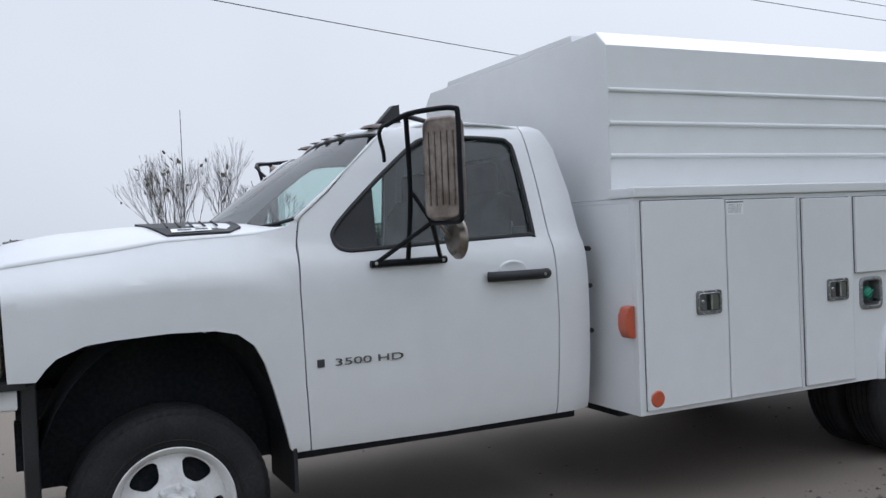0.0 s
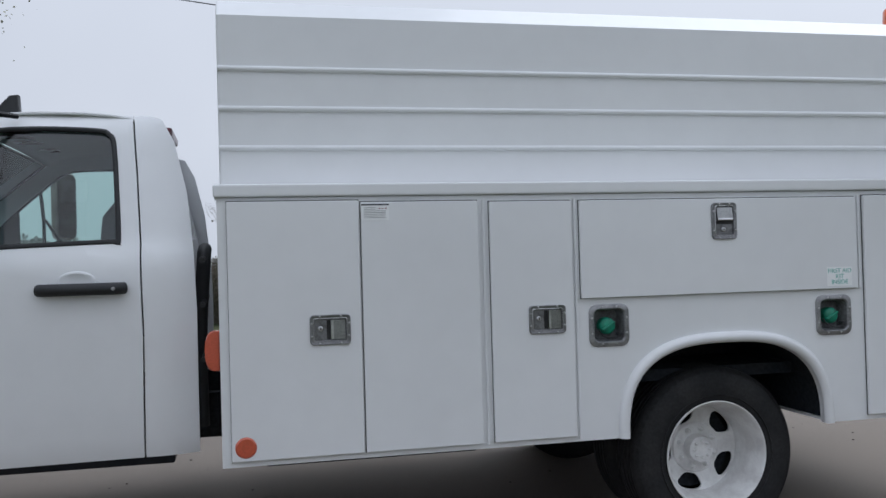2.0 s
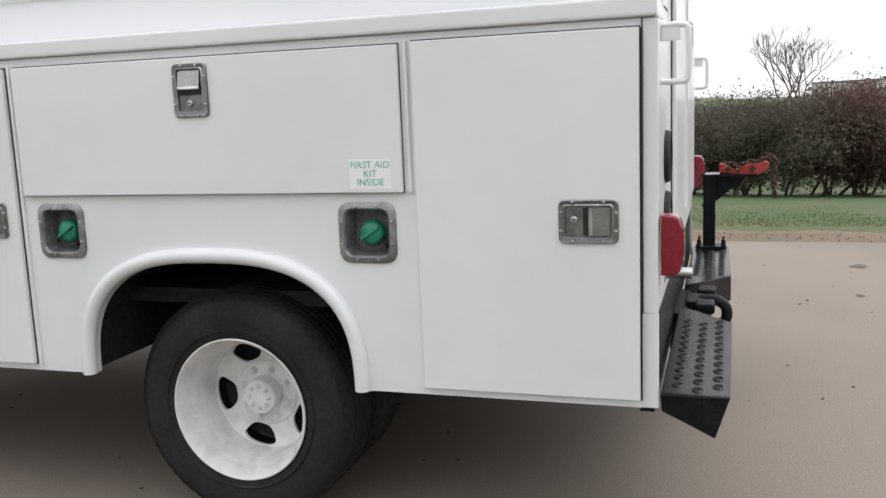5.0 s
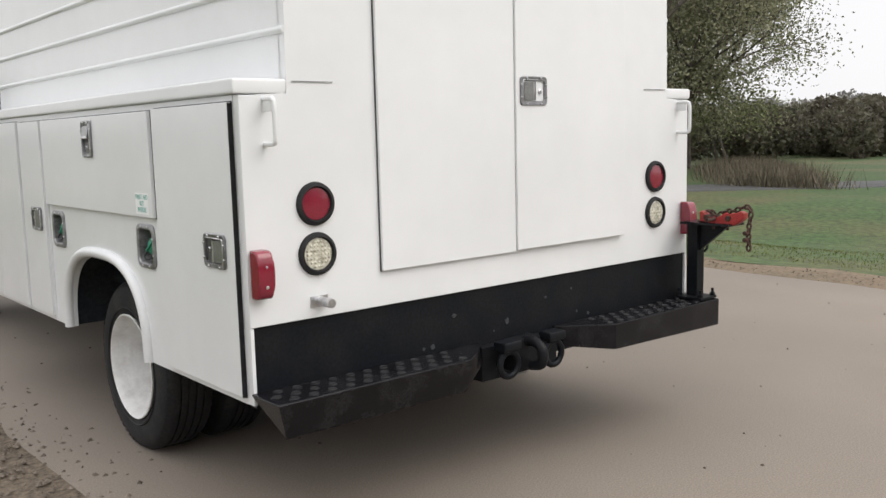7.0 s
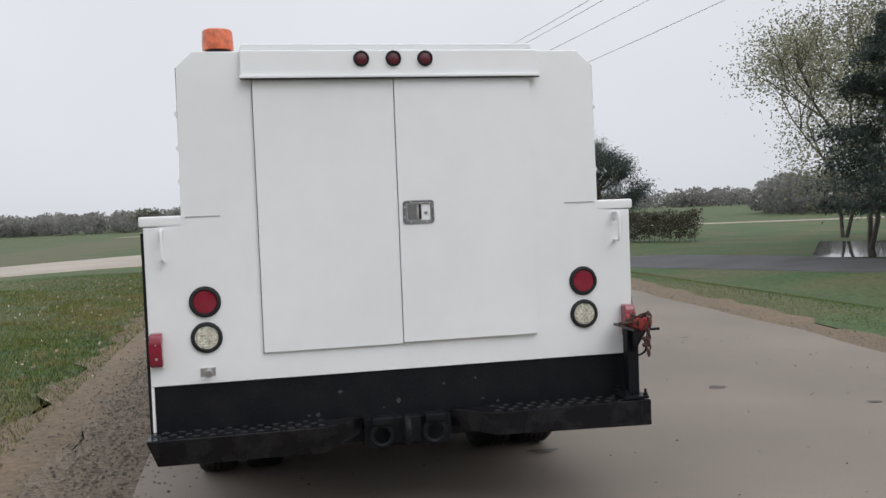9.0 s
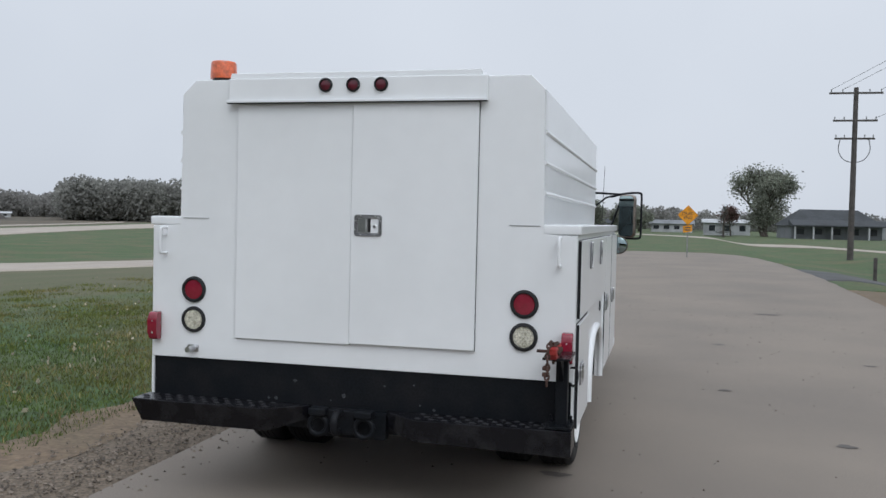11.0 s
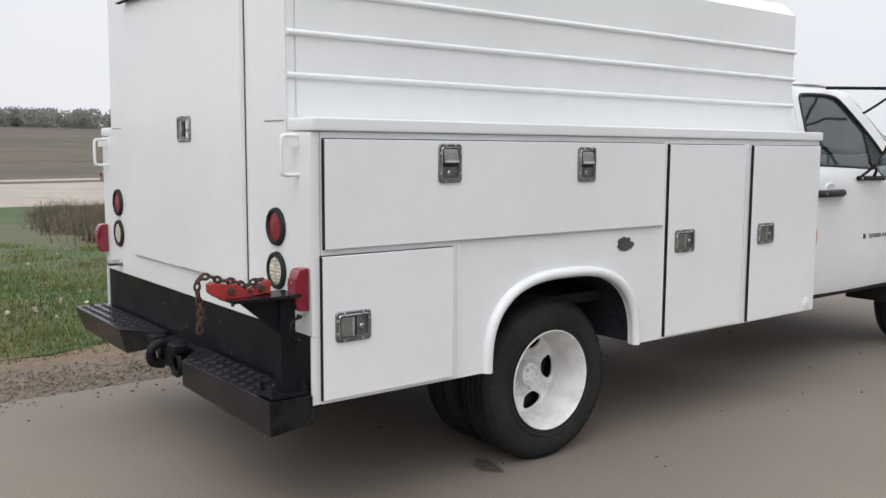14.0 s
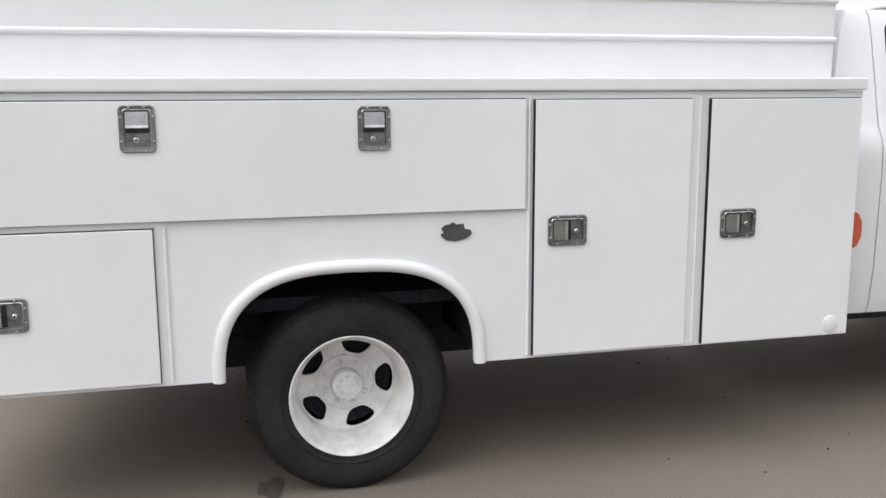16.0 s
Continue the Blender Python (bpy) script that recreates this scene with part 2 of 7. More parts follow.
def tube(bm, pts, r, seg=8, mi=0, closed=False, r2=None):
    pts = [Vector(p) for p in pts]
    k, rings, up = len(pts), [], None
    for i, p in enumerate(pts):
        d = (pts[(i + 1) % k] - pts[i - 1]) if closed else pts[min(i + 1, k - 1)] - pts[max(i - 1, 0)]
        d.normalize()
        if up is None:
            up = d.orthogonal().normalized()
        up = (up - d * up.dot(d)).normalized()
        side = d.cross(up)
        rad = r if r2 is None else r + (r2 - r) * i / (k - 1)
        rings.append([bm.verts.new(p + (up * math.cos(a) + side * math.sin(a)) * rad) for a in (2 * math.pi * j / seg for j in range(seg))])
    for i in range(k if closed else k - 1):
        a, b = rings[i], rings[(i + 1) % k]
        for j in range(seg):
            bm.faces.new((a[j], a[(j + 1) % seg], b[(j + 1) % seg], b[j])).material_index = mi
    if not closed:
        bm.faces.new(rings[0][::-1]).material_index = mi
        bm.faces.new(rings[-1]).material_index = mi


def lathe(bm, prof, c, axis="x", seg=48, mi=0, flip=1):
    """Turns a profile of (radius, height) about an axis through c; height runs along the axis."""
    rings = []
    for r, h in prof:
        ring = []
        for j in range(seg if r > 1e-6 else 1):
            a = 2 * math.pi * j / seg
            u, v, w = r * math.cos(a), r * math.sin(a), h * flip
            ring.append(bm.verts.new(Vector(c) + Vector({"x": (w, u, v), "y": (u, w, v), "z": (u, v, w)}[axis])))
        rings.append(ring)
    for a, b in zip(rings, rings[1:]):
        for j in range(seg):
            q = [a[j % len(a)], a[(j + 1) % len(a)], b[(j + 1) % len(b)], b[j % len(b)]]
            q = list(dict.fromkeys(q))
            if len(q) > 2:
                bm.faces.new(q).material_index = mi


def smooth_line(pts, n=6, closed=False):
    """Points of a rounded line through the given ones."""
    P, out, k = [Vector(p) for p in pts], [], len(pts)
    for i in range(k if closed else k - 1):
        g = (lambda j: P[j % k]) if closed else (lambda j: P[max(0, min(k - 1, j))])
        a, b, c, d = g(i - 1), g(i), g(i + 1), g(i + 2)
        for s in range(n):
            t = s / n
            out.append(0.5 * (2 * b + (c - a) * t + (2 * a - 5 * b + 4 * c - d) * t * t + (3 * b - a - 3 * c + d) * t ** 3))
    return out if closed else out + [P[-1]]


def rounded(u0, u1, v0, v1, r, n=4):
    """A rectangle with rounded corners, as pairs."""
    out = []
    for cu, cv, a0 in ((u1 - r, v1 - r, 0), (u0 + r, v1 - r, 90), (u0 + r, v0 + r, 180), (u1 - r, v0 + r, 270)):
        out += [(cu + r * math.cos(radians(a0 + 90 * i / n)), cv + r * math.sin(radians(a0 + 90 * i / n))) for i in range(n + 1)]
    return out


def words(text, size, m, mat, name, parent=None, depth=0.0006, squeeze=1.0):
    """Lettering as a mesh in Blender's own font, centred on m."""
    cu = bpy.data.curves.new(name, "FONT")
    cu.body, cu.size, cu.extrude, cu.align_x, cu.align_y = text, size, depth, "CENTER", "CENTER"
    tmp = new(name, cu)
    me = bpy.data.meshes.new_from_object(tmp.evaluated_get(bpy.context.evaluated_depsgraph_get()))
    bpy.data.objects.remove(tmp)
    me.transform(m @ Matrix.Diagonal((squeeze, 1, 1, 1)))
    return part_mesh(name, me, mat, parent, sharp=0)

# ---------------------------------------------------------------- ground
def ramp01(v):
    v = max(0.0, min(1.0, v))
    return v * v * (3 - 2 * v)


def ground_z(x, y):
    """Level at the road, falling to the main road on one side, rising again over the far field, and falling to the yard behind."""
    z = -1.2 * ramp01((-5 - x) / 30) if x < -5 else 0.0
    if x < -100:
        z += min(0.037 * (-100 - x), 16.0) * ramp01((math.degrees(math.atan2(2 - x, y + 4)) - 45) / 9)
    back = ramp01((6 - y) / 6)
    if x > 6:
        z -= min(0.085 * (x - 6), 2.6) * back + 0.5 * ramp01((x - 7) / 4) * (1 - 0.6 * ramp01((x - 11) / 5)) * (1 - back)
    return z


def spaced(lo, hi, near, step, grow):
    out = [near]
    s = step
    while out[-1] < hi:
        out.append(out[-1] + s)
        s *= grow
    s, left = step, [near]
    while left[-1] > lo:
        left.append(left[-1] - s)
        s *= grow
    return sorted(set(left + out))


GRASS = material("short_grass", (0.042, 0.080, 0.021), 0.95, vary=0.45, scale=0.35, fine=9, dark=(0.085, 0.080, 0.030), amount=0.35, bump=0.5)
dry_belt(GRASS, (0.090, 0.082, 0.040), -28, -10.5, 0.72)
FIELD = material("dry_field", (0.100, 0.080, 0.052), 0.95, vary=0.4, scale=1.0, fine=14.0, dark=(0.034, 0.032, 0.022), amount=0.5, bump=0.3, stretch=(0.055, 0.010, 0.05))
ROADM = material("worn_road", (0.215, 0.182, 0.15), 0.85, vary=0.18, scale=0.38, fine=130, dark=(0.15, 0.127, 0.106), amount=0.5, bump=0.12)
PALE = material("pale_concrete", (0.37, 0.325, 0.275), 0.9, vary=0.12, scale=0.4, fine=20, dark=(0.30, 0.262, 0.222), bump=0.1)
ASPH = material("grey_asphalt", (0.062, 0.062, 0.062), 0.85, vary=0.15, scale=0.6, fine=60, dark=(0.08, 0.08, 0.085), bump=0.3)
DIRT = material("dry_dirt", (0.16, 0.115, 0.075), 0.95, vary=0.3, scale=0.9, fine=22, dark=(0.11, 0.085, 0.05), amount=0.5, bump=0.6)
GRAVEL = material("gravel_shoulder", (0.15, 0.117, 0.085), 0.95, vary=0.5, scale=1.2, fine=45, dark=(0.11, 0.085, 0.06), amount=0.5, bump=0.9)
WATER = material("pond_water", (0.03, 0.035, 0.035), 0.06, vary=0.1, scale=0.5, fine=3, bump=0.03)

def far_edge(y):
    """Where the far field begins, beyond the main road."""
    for (y0, x0), (y1, x1) in zip(FIELD_EDGE, FIELD_EDGE[1:]):
        if y <= y1:
            return x0 + (x1 - x0) * (y - y0) / (y1 - y0)
    return FIELD_EDGE[-1][1]


FIELD_EDGE = [(-900, -70), (0, -70), (24, -73), (56, -82), (82, -92), (118, -108), (160, -124), (235, -155), (900, -500)]
xs, ys = spaced(-900, 900, 6, 0.7, 1.045), spaced(-900, 900, 10, 0.7, 1.045)
gv = [(x, y, ground_z(x, y) - 0.03) for y in ys for x in xs]
gf = [(j * len(xs) + i, j * len(xs) + i + 1, (j + 1) * len(xs) + i + 1, (j + 1) * len(xs) + i) for j in range(len(ys) - 1) for i in range(len(xs) - 1)]
me = bpy.data.meshes.new("ground")
me.from_pydata(gv, [], gf)
for i, f in enumerate(gf):
    cx, cy = gv[f[0]][0], gv[f[0]][1]
    me.polygons[i].material_index = 1 if cx < -60 and cx < far_edge(cy) else 0
ground = part_mesh("ground", me, [GRASS, FIELD], sharp=0)
me.shade_smooth()
tagged(ground, "patchy green and dry autumn grass land beside the road", "ground", kind="structure")


def strip(name, line, mat, lift, label, category, step=1.0, rough_edge=0.0, kind="structure"):
    """A road or shoulder that lies on the land: rows of (x0, y0, x1, y1) across it, from start to end."""
    rows = []
    for a, b in zip(line, line[1:]):
        L = max(1, int(max(math.hypot(b[0] - a[0], b[1] - a[1]), math.hypot(b[2] - a[2], b[3] - a[3])) / step))
        rows += [[p + (q - p) * i / L for p, q in zip(a, b)] for i in range(L)]
    rows.append(list(line[-1]))
    vs, fs = [], []
    for r in rows:
        wide = max(0.1, math.hypot(r[2] - r[0], r[3] - r[1]))
        eps = min(0.08, 0.04 / wide)
        ts = [0.0, eps] + [k / 8 for k in range(1, 8)] + [1 - eps, 1.0]
        cols = len(ts) - 1
        e0, e1 = random.uniform(-1, 1) * rough_edge, random.uniform(-1, 1) * rough_edge
        for c, t in enumerate(ts):
            x, y = r[0] + (r[2] - r[0]) * t, r[1] + (r[3] - r[1]) * t
            x += e0 if c < 2 else (e1 if c > cols - 2 else 0.0)
            vs.append((x, y, ground_z(x, y) + lift - (0.05 if c in (0, cols) else 0.0)))
    w = cols + 1
    for j in range(len(rows) - 1):
        for c in range(cols):
            fs.append((j * w + c, j * w + c + 1, (j + 1) * w + c + 1, (j + 1) * w + c))
    me = bpy.data.meshes.new(name)
    me.from_pydata(vs, [], fs)
    ob = part_mesh(name, me, mat, sharp=0)
    me.shade_smooth()
    return tagged(ob, label, category, kind=kind)


def across(centre, widths):
    """Rows for strip() from a centre line and its widths."""
    rows = []
    for i, (x, y) in enumerate(centre):
        a, b = centre[max(0, i - 1)], centre[min(len(centre) - 1, i + 1)]
        d = Vector((b[0] - a[0], b[1] - a[1])).normalized() * widths[i] / 2
        rows.append((x - d.y, y + d.x, x + d.y, y - d.x))
    return rows


strip("road", [(-1.5, -60, 4.6, -60), (-1.5, 0, 5.0, 0), (-1.45, 5, 5.5, 5), (-1.2, 15, 6.1, 14), (-0.95, 25, 6.4, 21), (-0.9, 30.5, 6.6, 28), (-2.0, 33.5, 6.6, 36),
               (-2.6, 41, 6.2, 43), (-2.4, 46, 5.6, 47), (0, 49.5, 4, 49.5)], ROADM, 0.0, "worn tan-grey paved road with small stains", "road", rough_edge=0.05)
strip("gravel_shoulder", [(-2.4, -60, -1.25, -60), (-2.2, 0, -1.25, 0), (-2.1, 8, -1.15, 8), (-2.0, 18, -0.95, 18), (-1.9, 29.5, -0.8, 30)], GRAVEL, -0.012,
      "grey-brown gravel strip along the road edge", "gravel", step=0.5, rough_edge=0.12)
strip("dirt_verge", [(-3.0, -60, -1.8, -60), (-2.8, 0, -1.8, 0), (-2.8, 8, -1.8, 8), (-2.9, 18, -1.6, 18), (-3.2, 27, -1.5, 27), (-5.5, 30, -1.6, 31)], DIRT, -0.02,
      "bare brown earth between gravel and grass", "dirt", step=0.5, rough_edge=0.2)
strip("dirt_verge", [(4.3, -2.6, 5.7, -2.6), (4.5, 0, 5.7, 0), (5.0, 5, 6.1, 5), (5.6, 14, 7.0, 14), (5.9, 21, 7.6, 20)], DIRT, -0.012,
      "bare brown earth and gravel beside the road", "dirt", step=0.5, rough_edge=0.15)
strip("dirt_yard", [(4.5, -40, 60, -40), (4.6, -6, 46, -16), (4.6, -2.2, 30, -7.5)], DIRT, -0.014, "brown bare dirt yard behind the road", "dirt", step=1.0)
strip("crossing_road", [(-2, 31.5, -2, 44.5), (-8, 29.3, -10, 40.5), (-14, 27, -19, 37), (-21, 25.5, -28, 36), (-28.5, 24.5, -36, 31.5), (-33.5, 21.3, -41, 27.5),
                        (-37, 17, -53, 26), (-40, 10, -62, 20), (-41, 2, -64, 6), (-43, -12, -66, -6)], PALE, 0.007, "pale concrete side road bending down to the main road", "road", rough_edge=0.05)
strip("main_road", [(-50, -300, -66, -300), (-48, -40, -66, -40), (-50, 5, -66, 5), (-53, 26, -69, 24), (-57, 35, -71, 36), (-61, 48, -75, 54), (-66, 68, -84, 80), (-75, 92, -96, 110),
                    (-86, 122, -109, 150), (-97, 165, -132, 210), (-108, 222, -158, 330), (-130, 330, -215, 450)], PALE, 0.03, "pale concrete main road across the field", "road", step=4)
strip("gravel_shoulder", [(-74, -300, -78, -300), (-71, 0, -75, 0), (-75, 22, -79, 22), (-77, 35, -81, 36), (-83, 56, -88, 60), (-92, 82, -97, 88), (-105, 112, -112, 120),
                          (-118, 150, -127, 162), (-146, 215, -158, 235)], PALE, 0.02, "pale gravel shoulder along the far field", "gravel", step=4)
strip("side_street", across([(6.0, 28.5), (8.5, 28.6), (10.5, 27.6), (12.2, 25.2), (13.8, 20.5), (15.0, 15.8), (17.6, 12.3), (23, 7.5)], [8, 5.6, 4.4, 3.6, 3.0, 2.8, 2.7, 2.6]), ASPH, -0.012,
      "narrow grey asphalt street", "road")
strip("far_lane", across([(-30, 190), (4, 128), (12, 100), (20, 66), (45, 58), (90, 55)], [4, 4, 3, 2, 2, 2]), PALE, 0.03, "pale concrete lane across the lawn", "road", step=3)
pond = strip("pond", [(15.2, 19.4, 20.2, 13.7), (21, 27.5, 28.5, 20.5)], WATER, -0.01, "still pond that mirrors the bright sky", "pond")

# ---------------------------------------------------------------- service truck
truck = thing("service_truck", "white utility service truck with high-roof tool body on the road", "truck")
HW, BL, ZB, ZC = 1.215, 3.43, 0.515, 1.53     # half width, length, underside and top of the side boxes
RH, RX = 2.275, 1.035                          # roof shoulder and half width of the raised roof
AX_R, AX_F, ZH = 1.335, 5.50, 0.385            # axles and hub height


def arch(half, top, n=28, cy=AX_R - 0.005, base=ZB):
    """The wheel opening's line from its rear foot over the top to its front foot."""
    out = []
    for i in range(n + 1):
        a = math.pi * i / n
        c, s = math.cos(a), math.sin(a)
        out.append((cy - half * math.copysign(abs(c) ** 0.74, c), base + (top - base) * abs(s) ** 0.74))
    return out


def plate(bm, outer, holes, x0, x1):
    """A flat plate across x with openings cut through it."""
    edges = []
    for pts in [outer] + holes:
        vs = [bm.verts.new((x0, y, z)) for y, z in pts]
        edges += [bm.edges.new((vs[i], vs[(i + 1) % len(vs)])) for i in range(len(vs))]
    fs = [g for g in bmesh.ops.triangle_fill(bm, edges=edges, use_beauty=True, use_dissolve=False, normal=(1, 0, 0))["geom"] if isinstance(g, bmesh.types.BMFace)]
    r = bmesh.ops.extrude_face_region(bm, geom=fs, use_keep_orig=True)
    for v in (g for g in r["geom"] if isinstance(g, bmesh.types.BMVert)):
        v.co.x = x1


# side boxes
for sx in (-1, 1):
    bm = bmesh.new()
    outline = [(0.042, ZB)] + arch(0.465, 0.89) + [(BL, ZB), (BL, ZC), (0.042, ZC)]
    holes = [rounded(y - 0.066, y + 0.066, 0.985 - 0.066, 0.985 + 0.066, 0.02) for y in (1.866, 0.808)] if sx < 0 else []
    plate(bm, outline, holes, sx * HW, sx * (HW - 0.03))
    side = part("side_box", bm, PAINT, truck, "white painted steel side box with a wheel opening")
    xa, xb = sorted((sx * 0.62, sx * (HW - 0.031)))
    for nm, lo, hi in (("box_top", (xa, 0.045, ZC - 0.02), (xb, BL, ZC)), ("box_front", (xa, BL - 0.03, ZB), (xb, BL, ZC - 0.021)),
                       ("box_floor", (xa, 0.045, ZB), (xb, 0.84, ZB + 0.012)), ("box_floor", (xa, 1.83, ZB), (xb, BL - 0.031, ZB + 0.012))):
        bm = bmesh.new()
        box(bm, lo, hi)
        part(nm, bm, PAINT, truck)
    bm = bmesh.new()
    ring = arch(0.482, 0.912, 36)
    tube(bm, [(sx * (HW + 0.004), y, z) for y, z in ring], 0.024, 10)
    part("wheel_arch_flare", bm, PAINT, truck, "rounded white wheel-opening lip")
    # dark liner inside the opening
    bm = bmesh.new()
    inner = arch(0.50, 0.93, 20)
    a = [bm.verts.new((sx * (HW - 0.032), y, z)) for y, z in inner]
    b = [bm.verts.new((sx * 0.55, y, z)) for y, z in inner]
    for i in range(len(inner) - 1):
        bm.faces.new((a[i], a[i + 1], b[i + 1], b[i]))
    bm.faces.new(b)
    part("wheel_well", bm, UNDER, truck, "dark dirty wheel well")
    # added panel: closes the bright gap behind the wheel and darkens the underside
    bm = bmesh.new()
    xa, xb = sorted((sx * 0.50, sx * 0.53))
    box(bm, (xa, 0.72, 0.36), (xb, 1.97, 0.93), bevel=0.004)
    part("light_block_panel", bm, UNDER, truck, "added dark panel that blocks light behind the wheel")
    # ledge over the doors
    bm = bmesh.new()
    lo, hi = sorted((sx * (RX + 0.001), sx * (HW + 0.02)))
    box(bm, (lo, 0.0, ZC + 0.002), (hi, BL + 0.012, ZC + 0.052), bevel=0.01)
    part("ledge", bm, PAINT, truck, "white rounded ledge above the compartment doors")


def latch_mesh():
    """A flush paddle latch lying in the x-z plane, its face towards -y."""
    bm = bmesh.new()
    w, h = 0.078, 0.058
    def loop(pts, y):
        return [bm.verts.new((u, y, v)) for u, v in pts]
    def inset(d, r):
        return rounded(-w + d, w - d, -h + d, h - d, r)
    rings = [loop(inset(0, 0.016), 0.002), loop(inset(0, 0.016), -0.003), loop(inset(0.0025, 0.014), -0.0055), loop(inset(0.0125, 0.009), -0.0045),
             loop(inset(0.0145, 0.008), -0.007), loop(inset(0.017, 0.007), -0.0065), loop(inset(0.0185, 0.006), 0.0015)]
    k = len(rings[0])
    for n, (a, b) in enumerate(zip(rings, rings[1:])):
        for i in range(k):
            bm.faces.new((a[i], a[(i + 1) % k], b[(i + 1) % k], b[i])).material_index = 3 if n == 3 else 0
    # shallow floor; its darker steel stands in for recess shade
    bm.faces.new(rings[-1]).material_index = 2
    # paddle with a rolled lip, dark finger gap, key cylinder
    prof = [(0.002, -0.0125), (0.005, -0.0142), (0.012, -0.0125), (0.030, -0.0085), (0.052, -0.0060), (0.056, -0.0045), (0.056, -0.001), (0.002, -0.001)]
    lo = [bm.verts.new((x, y, -0.036)) for x, y in prof]
    hi = [bm.verts.new((x, y, 0.036)) for x, y in prof]
    for f in (lo, hi[::-1]):
        bm.faces.new(f).material_index = 4
    for i in range(len(prof)):
        j = (i + 1) % len(prof)
        bm.faces.new((lo[i], hi[i], hi[j], lo[j])).material_index = 3 if i < 2 else 4
    box(bm, (-0.014, -0.0008, -0.037), (0.0005, 0.001, 0.037), mi=1)
    lathe(bm, [(0.0, -0.0055), (0.0065, -0.0055), (0.0075, -0.004), (0.0095, -0.003), (0.010, 0.001)], (-0.037, 0.0, 0.004), "y", 16, 3)
    box(bm, (-0.0385, -0.0062, 0.0), (-0.0355, -0.005, 0.008), mi=1)
    for u, v in [(a * (w - 0.0065), b * h * 0.42) for a in (-1, 1) for b in (-1, 1)] + [(a * w * 0.52, b * (h - 0.0065)) for a in (-1, 1) for b in (-1, 1)]:
        lathe(bm, [(0.0, -0.0105), (0.0028, -0.0098), (0.0044, -0.007), (0.0046, -0.004)], (u, 0, v), "y", 8, 3)
    bmesh.ops.recalc_face_normals(bm, faces=bm.faces)
    me = bpy.data.meshes.new("latch")
    bm.to_mesh(me)
    bm.free()
    for m in (LATCHM, POCKET, KEYPLATE, CHROME, PADDLE):
        me.materials.append(m)
    me.shade_smooth()
    me.set_sharp_from_angle(angle=radians(38))
    return me


LATCH = latch_mesh()
FACE = {"left": pose(0, 0, 0, 0, 0, -90), "right": pose(0, 0, 0, 0, 0, 90), "rear": Matrix.Identity(4)}


def latch(side, along, z, off, parent, up=False, turn=0):
    at = {"left": (-off, along, z), "right": (off, along, z), "rear": (along, -off, z)}[side]
    ob = new("latch", LATCH)
    ob.parent = parent
    ob.matrix_basis = Matrix.Translation(at) @ FACE[side] @ pose(0, 0, 0, 0, (-90 if up else 0) + turn, 0)
    ob["label"] = "stainless steel paddle latch with a key lock"
    return ob


def side_door(sx, y0, y1, z0, z1, latches=(), up=False, proud=0.016, turn=0):
    bm = bmesh.new()
    x0, x1 = sorted((sx * (HW + 0.003), sx * (HW + 0.003 + proud)))
    box(bm, (x0, y0, z0), (x1, y1, z1), bevel=0.004)
    d = part("compartment_door", bm, PAINT, truck, "flat white steel compartment door")
    bm = bmesh.new()
    x0, x1 = sorted((sx * (HW - 0.001), sx * (HW + 0.004)))
    gap = 0.0012 if sx < 0 else 0.0032
    # the seal's upper rim also draws the shadow line under the ledge
    box(bm, (x0, y0 - gap, z0 - 0.002), (x1, y1 + gap, z1 + 0.004))
    part("door_seal", bm, SEAL, d, "dark rubber door seal")
    if sx > 0:
        # black strip paints the depth shadow of the door gap
        bm = bmesh.new()
        box(bm, (HW + 0.0035, y0 - 0.0042, z0 + 0.002), (HW + 0.017, y0 - 0.0006, z1 - 0.002))
        part("edge_gap_shade", bm, GAPBLACK, d, "black strip drawn as the shadowed gap along the door edge")
    for y, z in latches:
        latch("left" if sx < 0 else "right", y, z, HW + proud + 0.006, d, up, turn)
    return d


side_door(-1, 2.895, 3.395, 0.538, 1.515, [(3.017, 1.02)])
side_door(-1, 2.418, 2.888, 0.538, 1.508)
side_door(-1, 2.022, 2.371, 0.539, 1.503, [(2.14, 1.022)])
side_door(-1, 0.69, 1.988, 1.10, 1.503, [(1.337, 1.407)], up=True)
last = side_door(-1, 0.045, 0.652, 0.538, 1.508, [(0.177, 1.02)])
# same painted gap shadow on the last left door
bm = bmesh.new()
box(bm, (-HW - 0.018, 0.0415, 0.54), (-HW - 0.001, 0.0446, 1.506))
part("edge_gap_shade", bm, GAPBLACK, last, "dark strip drawn as the shadowed gap along the door edge")
side_door(1, 0.05, 1.985, 1.098, 1.503, [(0.625, 1.412), (1.418, 1.404)], up=True)
side_door(1, 0.038, 0.652, 0.53, 1.072, [(0.166, 0.804)], turn=180)
side_door(1, 2.022, 2.662, 0.527, 1.5, [(2.152, 1.012)], turn=180)
side_door(1, 2.742, 3.418, 0.522, 1.5, [(2.877, 1.012)], turn=180)

# welded hinge strips and seams between the doors
for sx, y in ((-1, 2.394), (-1, 2.006), (-1, 0.671), (1, 2.003), (1, 2.702), (1, 0.69)):
    bm = bmesh.new()
    tube(bm, [(sx * (HW + 0.004), y, 0.53 if y > 1.9 else (1.10 if sx < 0 else 0.53)), (sx * (HW + 0.004), y, 1.51 if sx < 0 or y > 1.9 else 1.08)], 0.006, 8)
    part("hinge", bm, PAINT, truck, "white painted piano hinge")


